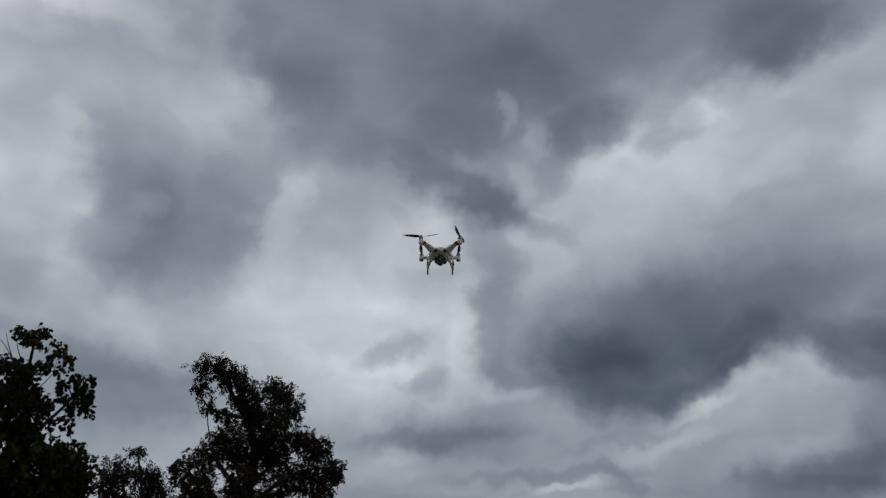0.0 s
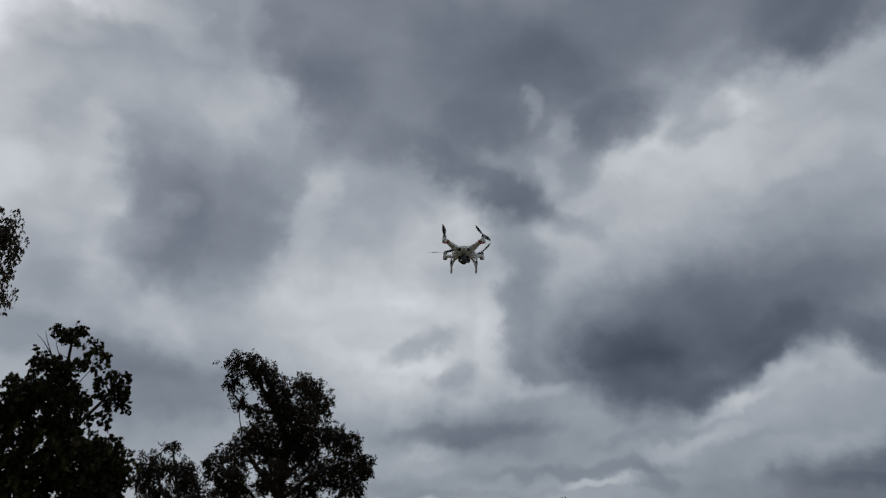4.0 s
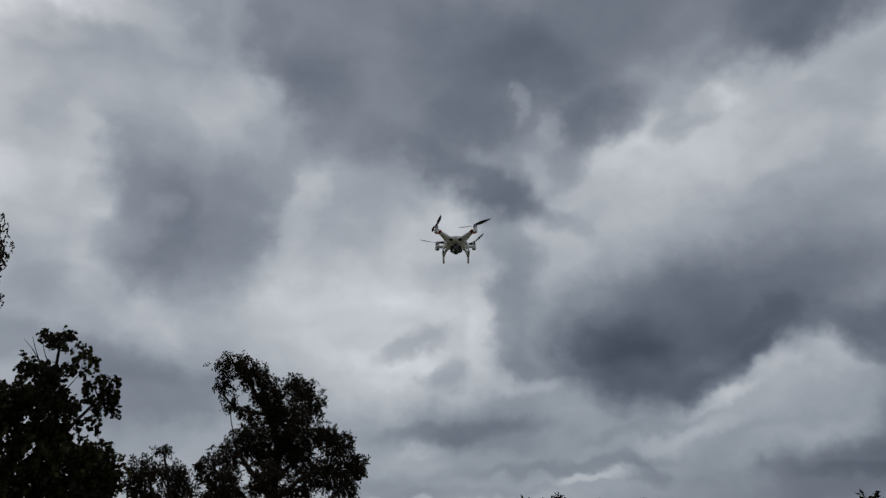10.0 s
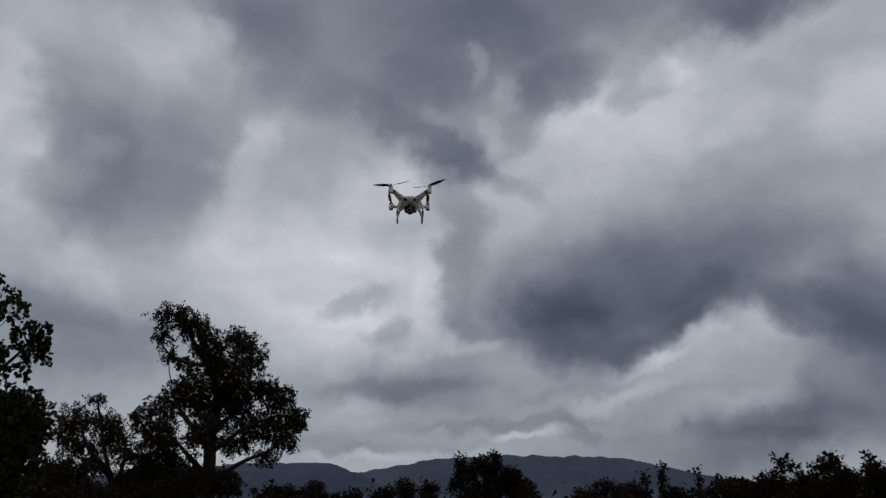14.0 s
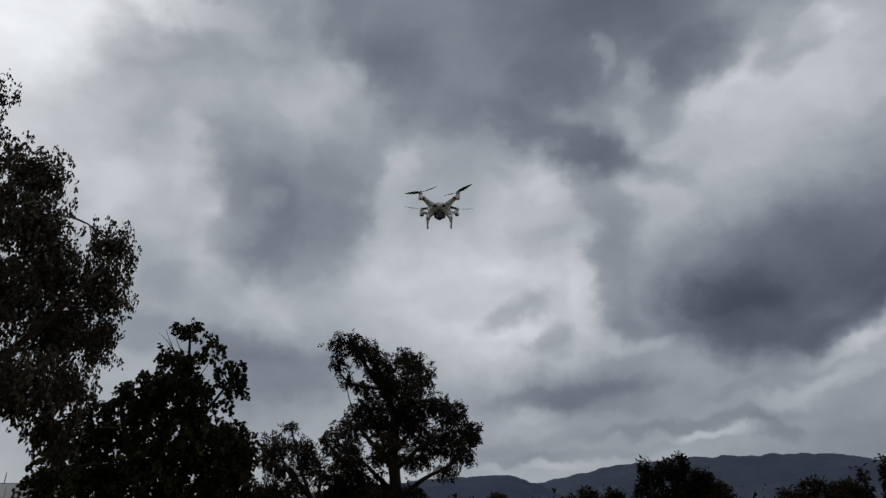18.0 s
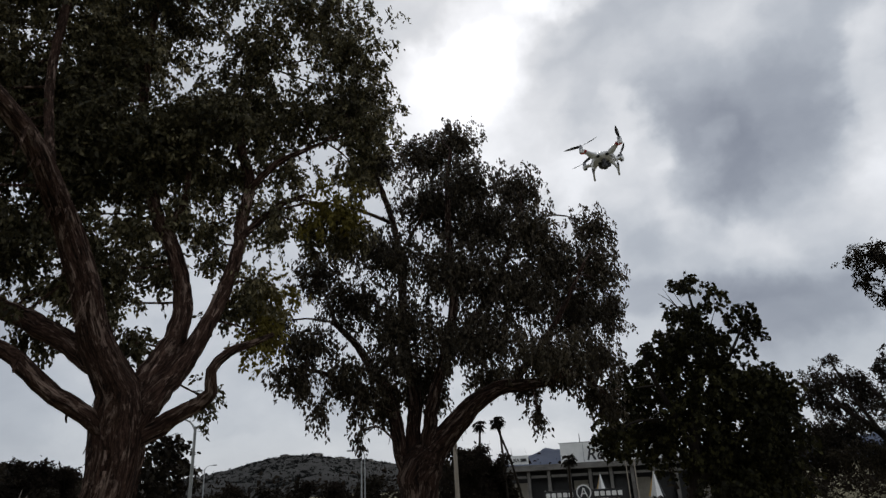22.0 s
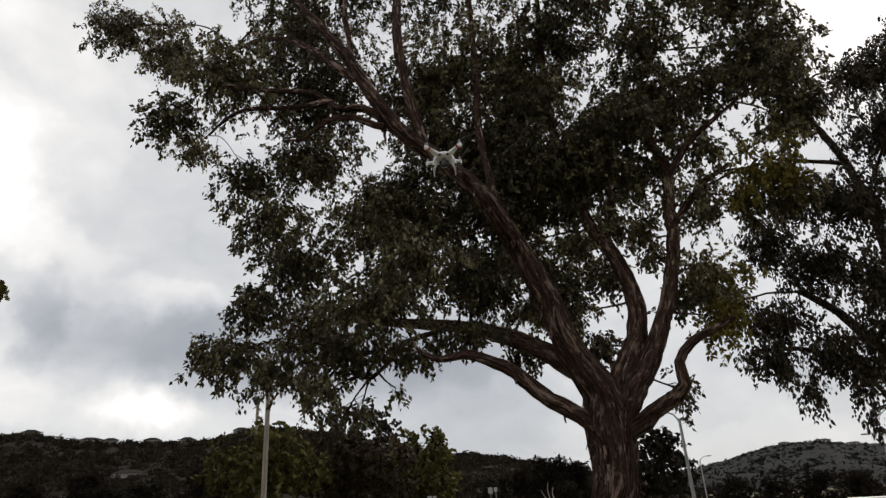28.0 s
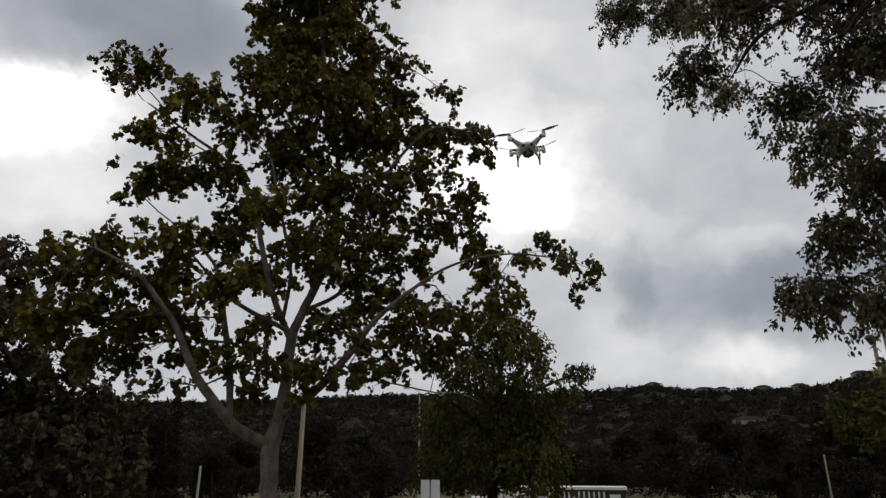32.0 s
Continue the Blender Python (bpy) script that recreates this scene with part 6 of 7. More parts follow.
def box(bm, x0, y0, z0, x1, y1, z1, edge=0.0):
    r = bmesh.ops.create_cube(bm, size=1.0, matrix=Matrix.Translation(((x0 + x1) / 2, (y0 + y1) / 2, (z0 + z1) / 2)) @ Matrix.Diagonal((x1 - x0, y1 - y0, z1 - z0, 1)))
    if edge:
        es = {e for v in r["verts"] for e in v.link_edges}
        bmesh.ops.bevel(bm, geom=list(es), offset=edge, segments=2, affect="EDGES")


def box_part(name, size, mat, parent, label="", edge=0.0):
    bm = bmesh.new()
    box(bm, *size, edge)
    return part(name, bm, mat, parent, label)


def tube_part(name, rows, sides, mat, parent, label="", step=0.3):
    v, q = tube(spline(rows, step), sides, np.random.default_rng(5))
    return array_part(name, v, q, mat, parent, label, smooth=True)


def lamp_post(az, dist, height, side):
    root = thing("street_lamp", at_bearing(az, dist), "grey steel street lamp with a curved outreach arm", "street lamp", "car park lamps")
    s = -1 if side == "left" else 1
    tube_part("post", [(0, 0, 0, 0.11), (0, 0, height * 0.5, 0.09), (0, 0, height - 0.3, 0.07)], 10, GALVANISED, root, step=2)
    tube_part("arm", [(0, 0, height - 0.5, 0.05), (s * 0.25, 0, height - 0.08, 0.04), (s * 0.8, 0, height + 0.12, 0.035), (s * 1.3, 0, height + 0.14, 0.03)], 8, GALVANISED, root)
    box_part("lamp_head", (s * 1.25 - 0.3, -0.14, height + 0.06, s * 1.25 + 0.3, 0.14, height + 0.2), GALVANISED, root, edge=0.04)
    tube_part("base", [(0, 0, -0.1, 0.2), (0, 0, 0.25, 0.19), (0, 0, 0.3, 0.12)], 12, CONCRETE, root)


for row in LAMP_POSTS:
    lamp_post(*row)


def pole(az, dist, height, thick, cap=False):
    root = thing("utility_pole", at_bearing(az, dist), "weathered pale timber pole without wires", "pole", "car park poles")
    tube_part("shaft", [(0, 0, -0.2, thick * 0.55), (0, 0, height * 0.5, thick * 0.47), (0, 0, height, thick * 0.4)], 12, POLE_WOOD, root, step=1.5)
    tube_part("cap", [(0, 0, height - 0.02, thick * 0.42), (0, 0, height + 0.05, thick * 0.42), (0, 0, height + 0.1, thick * 0.2)], 12, GALVANISED, root, step=0.05)
    if cap:
        bm = bmesh.new()
        bmesh.ops.create_cone(bm, cap_ends=True, segments=14, radius1=0.34, radius2=0.14, depth=0.5, matrix=pose(-0.15, 0, height + 0.05, 0, -50, 0))
        part("floodlight", bm, DARK_PAINT, root, "dark floodlight hood")


for k, row in enumerate(POLES):
    pole(*row, cap=(k == 2))


def signpost(az, dist, z, w, h, label):
    root = thing("sign", at_bearing(az, dist), label, "sign")
    top = z - root.matrix_basis.translation.z
    for x in (-w * 0.27, w * 0.27):
        box_part("panel", (x - w * 0.23, -0.02, top - h, x + w * 0.23, 0.0, top), WHITE_PAINT, root, edge=0.006)
    tube_part("post", [(0, 0.05, -0.2, 0.045), (0, 0.05, top * 0.5, 0.045), (0, 0.05, top - 0.1, 0.045)], 8, GALVANISED, root, step=1)
    for z2 in (top - h * 0.25, top - h * 0.75):
        box_part("bracket", (-w * 0.35, 0.0, z2 - 0.03, w * 0.35, 0.03, z2 + 0.03), GALVANISED, root)


signpost(-148.0, 26.0, 0.95, 0.74, 0.72, "two plain white sign panels on a steel post")


def twin_board(az, dist, el, w, h):
    """A double board on two thin leaning posts, the boards side by side."""
    root = thing("parking_sign", at_bearing(az, dist), "pair of small white boards on thin steel posts", "sign", "car park signs")
    top = 1.6 + dist * math.tan(radians(el)) + h * 0.4 - root.matrix_basis.translation.z
    for x, s in ((-0.32 * w, 1.0), (0.36 * w, 0.72)):
        box_part("panel", (x - 0.3 * w * s, -0.03, top - h * s, x + 0.3 * w * s, 0.0, top), GREY_BOARD, root, edge=0.008)
        tube_part("post", [(x + 0.1, 0.05, -0.2, 0.05), (x + 0.05, 0.05, top * 0.5, 0.045), (x, 0.05, top - 0.1, 0.04)], 8, GALVANISED, root, step=1)
        box_part("bracket", (x - 0.1, 0.0, top - h * s * 0.6, x + 0.1, 0.02, top - h * s * 0.5), GALVANISED, root)


twin_board(-97.3, 44, 0.16, 0.5, 0.34)
twin_board(-94.5, 58, -0.4, 0.6, 0.5)
twin_board(-92.1, 58, 0.55, 0.66, 0.5)


def office_trailer(az, dist):
    root = thing("office_trailer", at_bearing(az, dist, 0, -6), "long white site trailer with roof vents and dark doors", "trailer")
    top = 1.6 - dist * math.tan(radians(2.25)) - root.matrix_basis.translation.z
    box_part("body", (-2.7, -1.2, 0.5, 2.7, 1.2, top - 0.15), WHITE_PAINT, root, edge=0.04)
    box_part("roof", (-2.8, -1.3, top - 0.146, 2.8, 1.3, top), WHITE_PAINT, root, edge=0.04)
    for k in range(5):
        box_part("roof_vent", (-1.6 + 0.8 * k, -0.6, top + 0.004, -1.25 + 0.8 * k, -0.2, top + 0.13), GALVANISED, root, edge=0.02)
    for x in (-1.9, 2.1):
        box_part("door", (x - 0.32, -1.24, 0.7, x + 0.32, -1.204, top - 0.45), DARK_PAINT, root, edge=0.01)
    box_part("awning_rail", (-2.7, -1.38, top - 0.3, 2.7, -1.3, top - 0.2), GALVANISED, root)
    for x in (-2.0, 0.0, 2.0):
        box_part("leg", (x - 0.12, -0.9, -0.1, x + 0.12, 0.9, 0.496), DARK_PAINT, root)


office_trailer(-96.3, 54.0)


def toilet_cabin(az, dist):
    root = thing("portable_cabin", at_bearing(az, dist), "white portable cabin with a dark door gap", "cabin", "portable cabins")
    top = 1.6 - dist * math.tan(radians(2.4)) - root.matrix_basis.translation.z
    box_part("body", (-0.55, -0.55, 0.0, 0.55, 0.55, top - 0.14), WHITE_PAINT, root, edge=0.03)
    box_part("roof", (-0.6, -0.6, top - 0.136, 0.6, 0.6, top), WHITE_PAINT, root, edge=0.05)
    box_part("door", (0.05, -0.58, 0.15, 0.45, -0.554, top - 0.4), DARK_PAINT, root, edge=0.01)


for _az in (-102.6, -100.6):
    toilet_cabin(_az, 47.0)


def wheel_part(parent, x, y, r, wide):
    bm = bmesh.new()
    bmesh.ops.create_cone(bm, cap_ends=True, segments=20, radius1=r, radius2=r, depth=wide, matrix=pose(x, y, r, 90, 0, 0))
    w = part("wheel", bm, DARK_PAINT, parent)
    bm = bmesh.new()
    bmesh.ops.create_cone(bm, cap_ends=True, segments=14, radius1=r * 0.55, radius2=r * 0.55, depth=wide + 0.03, matrix=pose(x, y, r, 90, 0, 0))
    part("rim", bm, GALVANISED, w)


def parked_car(az, dist, turn, label, paint):
    """A tall estate car: lower body, cabin of glass under a roof, four wheels."""
    root = thing("car", at_bearing(az, dist, 0.04, turn), label, "car", "cars in the car park")
    bm = bmesh.new()
    box(bm, -2.2, -0.88, 0.35, 2.2, 0.88, 0.98, 0.16)
    part("body", bm, paint, root)
    bm = bmesh.new()
    low, high = [(-1.9, -0.8), (1.0, -0.8), (1.0, 0.8), (-1.9, 0.8)], [(-1.65, -0.66), (0.35, -0.66), (0.35, 0.66), (-1.65, 0.66)]
    v = [bm.verts.new((x, y, 0.94)) for x, y in low] + [bm.verts.new((x, y, 1.5)) for x, y in high]
    for k in range(4):
        bm.faces.new((v[k], v[(k + 1) % 4], v[4 + (k + 1) % 4], v[4 + k]))
    bm.faces.new(v[4:])
    bm.faces.new(v[3::-1])
    part("cabin_glass", bm, GLASS_DARK, root)
    box_part("roof", (-1.7, -0.7, 1.504, 0.4, 0.7, 1.6), paint, root, edge=0.04)
    for x in (-1.4, 1.35):
        for y in (-0.8, 0.8):
            wheel_part(root, x, y, 0.36, 0.24)
    for x, mat in ((2.19, WHITE_PAINT), (-2.2, RED_PAINT)):
        for y in (-0.62, 0.62):
            box_part("lamp", (x - 0.04, y - 0.16, 0.66, x + 0.04, y + 0.16, 0.82), mat, root, edge=0.01)


parked_car(-87.6, 108.0, 0, "white estate car parked beside the bare tree", WHITE_PAINT)
parked_car(-83.4, 104.0, 40, "dark car parked under the trees", DARK_PAINT)
parked_car(-76.6, 108.0, 10, "white car parked in the far car park", WHITE_PAINT)
parked_car(-79.0, 109.0, 10, "silver car parked in the far car park", GALVANISED)
parked_car(-74.0, 108.0, 10, "white car parked in the far car park", WHITE_PAINT)


def van(az, dist):
    root = thing("box_van", at_bearing(az, dist, 0.04, 35), "white box van parked at the edge of the car park", "van")
    box_part("cargo_box", (-1.2, -1.0, 0.7, 3.0, 1.0, 2.9), WHITE_PAINT, root, edge=0.05)
    box_part("cab", (-2.6, -0.95, 0.5, -1.21, 0.95, 2.1), WHITE_PAINT, root, edge=0.18)
    box_part("windscreen", (-2.63, -0.75, 1.3, -2.55, 0.75, 1.95), GLASS_DARK, root)
    box_part("side_window", (-2.3, -0.98, 1.3, -1.5, -0.94, 1.9), GLASS_DARK, root)
    box_part("chassis", (-2.5, -0.7, 0.4, 2.9, 0.7, 0.69), DARK_PAINT, root)
    for x in (-1.9, 2.0):
        for y in (-0.85, 0.85):
            wheel_part(root, x, y, 0.4, 0.26)


van(-91.75, 113.0)


def house(az, dist, z, w, h, seed):
    rng = np.random.default_rng(seed)
    p = polar(az, dist)
    root = thing("house", pose(p.x, p.y, z, 0, 0, -az + rng.uniform(-15, 15)), "pale hillside house with a low roof among trees", "house", "houses on the hill")
    d = w * 0.6
    box_part("wall", (-w / 2, -d / 2, -3, w / 2, d / 2, h), STUCCO, root)
    bm = bmesh.new()
    a = [bm.verts.new(c) for c in ((-w / 2 - 0.6, -d / 2 - 0.6, h + 0.01), (w / 2 + 0.6, -d / 2 - 0.6, h + 0.01), (w / 2 + 0.6, d / 2 + 0.6, h + 0.01), (-w / 2 - 0.6, d / 2 + 0.6, h + 0.01), (-w / 2 + d / 2, 0, h + 1.5), (w / 2 - d / 2, 0, h + 1.5))]
    for f in ((0, 1, 5, 4), (1, 2, 5), (2, 3, 4, 5), (3, 0, 4), (3, 2, 1, 0)):
        bm.faces.new([a[i] for i in f])
    part("roof", bm, TILE_ROOF, root)
    n = max(2, int(w / 4))
    for k in range(n):
        x = -w / 2 + w * (k + 0.5) / n
        box_part("window", (x - 0.9, -d / 2 - 0.06, h - 2.2, x + 0.9, -d / 2 - 0.004, h - 0.7), GLASS_DARK, root)


for k, (az, s, w) in enumerate([(-131.4, 0.97, 18), (-128.6, 1.0, 15), (-124.6, 0.99, 20), (-123.2, 0.99, 14), (-120.2, 1.0, 16), (-117.6, 0.99, 14), (-113.4, 1.0, 16), (-121.6, 0.55, 24), (-131.2, 0.6, 10), (-126.2, 0.35, 9), (-134.4, 0.75, 12), (-158.0, 0.5, 12)]):
    house(az, 170 + 250 * s, slope_z(RIDGE_NEAR, 170, 420, az, s) - 0.7, w * 0.55, 2.2, 40 + k)
for k, (az, s, w) in enumerate([(-68.6, 1.0, 26), (-66.0, 1.0, 34), (-64.0, 0.98, 24), (-61.5, 0.97, 20)]):
    house(az, 420 + 480 * s, slope_z(RIDGE_KNOLL, 420, 900, az, s) - 1.8, w * 0.5, 3.0, 60 + k)


def bars(name, rows, y, mat, parent, label=""):
    for x0, z0, x1, z1 in rows:
        box_part(name, (x0, y - 0.05, z0, x1, y, z1), mat, parent, label, edge=0.03)


def lettering(words, size, x, y, z, mat, parent, name="lettering", label="", slant=0.0):
    cu = bpy.data.curves.new(name, "FONT")
    cu.body, cu.size, cu.extrude, cu.shear, cu.align_x, cu.offset = words, size, 0.03, slant, "CENTER", size * 0.012
    tmp = bpy.data.objects.new(name, cu)
    me = bpy.data.meshes.new_from_object(tmp)
    bpy.data.objects.remove(tmp)
    me.materials.clear()
    me.materials.append(mat)
    ob = new(name, me)
    ob.parent = parent
    ob.matrix_basis = pose(x, y, z, 90, 0, 0)
    if label:
        tagged(ob, label)
    return ob


def stadium():
    """The stadium's entrance block: deck on columns, dark bays, a white name board on its roof."""
    dist, az = 110.0, -41.5
    root = thing("stadium_entrance", at_bearing(az, dist), "low concrete stadium entrance with columns and a white name board", "building")
    k = dist / 1105.0
    zero = 1.6 + 4.0
    left, right = -16.5, 18.5
    top = zero + 1.25
    box_part("deck", (left, -0.5, top - 0.55, right, 16, top), CONCRETE, root, edge=0.05)
    box_part("parapet", (left + 0.3, 0.1, top + 0.004, right - 0.3, 0.4, top + 0.35), CONCRETE, root)
    box_part("back_wall", (left + 0.5, 9.0, -0.2, right - 0.5, 9.4, top - 0.56), DARK_PAINT, root, "dark recessed wall of the concourse")
    n = 11
    for i in range(n):
        x = left + 0.9 + (right - left - 1.8) * i / (n - 1)
        box_part("column", (x - 0.26, 0.2, -0.2, x + 0.26, 0.8, top - 0.554), CONCRETE, root, edge=0.04)
        if i < n - 1:
            w = (right - left - 1.8) / (n - 1)
            box_part("bay_panel", (x + 0.5, 3.0, 0.0, x + w - 0.5, 3.15, top - 2.4), DARK_PAINT if i % 3 else STUCCO, root)
            box_part("lintel", (x + 0.41, 0.35, top - 1.7, x + w - 0.41, 0.7, top - 1.3), CONCRETE, root)
    sign = box_part("name_board", (-6.8, 2.0, top + 0.004, 12.0, 2.5, top + 3.5), WHITE_PAINT, root, "white board with dark script letters")
    box_part("board_frame", (-7.0, 2.1, top + 3.504, 12.2, 2.4, top + 3.65), GALVANISED, root)
    lettering("Ro", 2.7, -1.1, 1.96, top + 0.7, DARK_PAINT, root, "script_letters", "dark slanted letters", 0.25)
    tube_part("mast", [(-3.4, 2.2, top + 3.5, 0.09), (-3.4, 2.2, top + 4.3, 0.08), (-3.4, 2.2, top + 5.0, 0.05)], 6, GALVANISED, root)
    small = box_part("side_board", (-15.4, 1.2, top + 0.56, -12.2, 1.4, top + 2.0), WHITE_PAINT, root, "small white board with dark letters")
    lettering("USA", 0.75, -14.4, 1.17, top + 1.0, DARK_PAINT, root, "board_letters")
    box_part("board_bar", (-13.5, 1.15, top + 1.02, -12.5, 1.196, top + 1.5), DARK_PAINT, root)
    for i in (0, 1):
        tube_part("flagpole", [(-15.0 + i * 12.0, 1.5, top, 0.06), (-15.0 + i * 12, 1.5, top + 1.8, 0.05), (-15.0 + i * 12, 1.5, top + 3.4, 0.03)], 6, GALVANISED, root)


stadium()


def gate_sign():
    root = thing("gate_sign", at_bearing(-43.4, 80.0), "dark entrance board with pale lettering bars and a round emblem", "sign")
    z = 4.0 + 1.6 - 80 * math.tan(radians(1.68))
    box_part("board", (-4.7, -0.15, z - 0.5, 4.7, 0.15, z + 0.5), DARK_PAINT, root, edge=0.04)
    bars("lettering_bar", [(-4.4 + 0.66 * k, z - 0.25, -3.9 + 0.66 * k, z + 0.25) for k in range(5)], -0.152, WHITE_PAINT, root)
    bars("lettering_bar", [(1.2 + 0.66 * k, z - 0.25, 1.7 + 0.66 * k, z + 0.25) for k in range(5)], -0.152, WHITE_PAINT, root)
    bm = bmesh.new()
    bmesh.ops.create_cone(bm, cap_ends=True, segments=32, radius1=0.86, radius2=0.86, depth=0.2, matrix=pose(0, -0.2, z + 0.2, 90, 0, 0))
    part("emblem", bm, WHITE_PAINT, root, "white round emblem disc")
    bm = bmesh.new()
    bmesh.ops.create_cone(bm, cap_ends=True, segments=32, radius1=0.72, radius2=0.72, depth=0.2, matrix=pose(0, -0.215, z + 0.2, 90, 0, 0))
    part("emblem_face", bm, DARK_PAINT, root)
    bm = bmesh.new()
    for s in (-1, 1):
        r = bmesh.ops.create_cube(bm, size=1.0, matrix=pose(s * 0.19, -0.33, z + 0.2, 0, s * -20, 0) @ Matrix.Diagonal((0.13, 0.05, 1.0, 1)))
    box(bm, -0.24, -0.355, z + 0.02, 0.24, -0.305, z + 0.13)
    part("emblem_mark", bm, WHITE_PAINT, root)
    for x in (-3.9, 3.9):
        tube_part("post", [(x, 0.3, -0.2, 0.12), (x, 0.3, z * 0.5, 0.12), (x, 0.3, z + 0.4, 0.12)], 8, GALVANISED, root, step=1)


gate_sign()


def parasol(az, dist, z, s):
    root = thing("market_parasol", at_bearing(az, dist), "tall folded parasol in yellow and white canvas", "parasol", "parasols at the entrance")
    top = z - root.matrix_basis.translation.z
    for k in range(8):
        bm = bmesh.new()
        a0, a1 = 2 * math.pi * k / 8, 2 * math.pi * (k + 1) / 8
        tip = bm.verts.new((0, 0, top))
        b = [bm.verts.new((math.cos(a) * s, math.sin(a) * s, top - 3.0)) for a in (a0, (a0 + a1) / 2, a1)]
        b[1].co *= 0.985
        b[1].co.z = top - 2.8
        bm.faces.new((tip, b[0], b[1]))
        bm.faces.new((tip, b[1], b[2]))
        part("canopy_panel", bm, (YELLOW_CLOTH, GREY_BOARD, WHITE_PAINT, DARK_PAINT)[k % 4], root)
    tube_part("pole", [(0, 0, -0.1, 0.05), (0, 0, top * 0.5, 0.05), (0, 0, top + 0.1, 0.03)], 8, GALVANISED, root, step=1)


parasol(-41.9, 84.0, 1.6 + 84 * math.tan(radians(-0.1)), 1.0)
parasol(-37.6, 84.0, 1.6 + 84 * math.tan(radians(-0.1)), 1.0)


def truck(az, dist, turn):
    root = thing("box_truck", at_bearing(az, dist, 0, turn), "white box truck parked beyond the trees", "truck")
    box_part("cargo_box", (-2.4, -1.2, 0.95, 3.4, 1.2, 3.55), WHITE_PAINT, root, edge=0.04)
    cab = box_part("cab", (-4.4, -1.1, 0.6, -2.5, 1.1, 2.6), WHITE_PAINT, root, edge=0.22)
    box_part("windscreen", (-4.43, -0.9, 1.6, -4.35, 0.9, 2.35), GLASS_DARK, root)
    box_part("side_window", (-4.0, -1.13, 1.6, -3.0, -1.09, 2.3), GLASS_DARK, root)
    box_part("bumper", (-4.55, -1.05, 0.4, -4.41, 1.05, 0.7), DARK_PAINT, root, edge=0.03)
    box_part("chassis", (-4.2, -0.8, 0.5, 3.3, 0.8, 0.9), DARK_PAINT, root)
    for x in (-3.4, 2.3):
        for y in (-1.1, 0.85):
            bm = bmesh.new()
            bmesh.ops.create_cone(bm, cap_ends=True, segments=20, radius1=0.48, radius2=0.48, depth=0.26, matrix=pose(x, y + 0.13, 0.48, 90, 0, 0))
            wheel = part("wheel", bm, DARK_PAINT, root)
            bm = bmesh.new()
            bmesh.ops.create_cone(bm, cap_ends=True, segments=16, radius1=0.26, radius2=0.26, depth=0.28, matrix=pose(x, y + 0.13, 0.48, 90, 0, 0))
            part("rim", bm, GALVANISED, wheel)


truck(-140.6, 62.0, 0)


def stall(az, dist):
    root = thing("display_trailer", at_bearing(az, dist), "white flat-roofed trailer with black and white striped side", "trailer")
    box_part("roof", (-2.9, -1.3, 3.35, 2.9, 1.3, 3.6), WHITE_PAINT, root, edge=0.05)
    box_part("body", (-2.7, -1.1, 0.6, 2.7, 1.1, 3.345), DARK_PAINT, root)
    for k in range(9):
        box_part("stripe", (-2.5 + 0.42 * k, -1.14, 1.0, -2.34 + 0.42 * k, -1.104, 3.2), WHITE_PAINT, root)
    box_part("panel", (1.4, -1.14, 2.2, 2.3, -1.104, 3.0), WHITE_PAINT, root)
    for x in (-1.8, 1.8):
        bm = bmesh.new()
        bmesh.ops.create_cone(bm, cap_ends=True, segments=20, radius1=0.4, radius2=0.4, depth=0.24, matrix=pose(x, -0.9, 0.4, 90, 0, 0))
        part("wheel", bm, DARK_PAINT, root)


stall(-134.3, 60.0)


def site_cabin(az, dist, z, w):
    root = thing("site_cabin", at_bearing(az, dist), "low white flat-roofed cabin beyond the eucalyptus", "cabin")
    top = z - root.matrix_basis.translation.z
    box_part("body", (-w / 2, -1.3, -0.1, w / 2, 1.3, top - 0.2), GREY_BOARD, root, edge=0.04)
    box_part("roof", (-w / 2 - 0.1, -1.4, top - 0.196, w / 2 + 0.1, 1.4, top), WHITE_PAINT, root, edge=0.05)
    for x in (-w * 0.3, w * 0.15):
        box_part("window", (x - 0.45, -1.34, top - 1.5, x + 0.45, -1.304, top - 0.7), GLASS_DARK, root, edge=0.01)
    box_part("roof_vent", (w * 0.25, -0.3, top + 0.004, w * 0.25 + 0.4, 0.1, top + 0.18), GALVANISED, root, edge=0.02)


site_cabin(-63.0, 60.0, 0.05, 5.0)

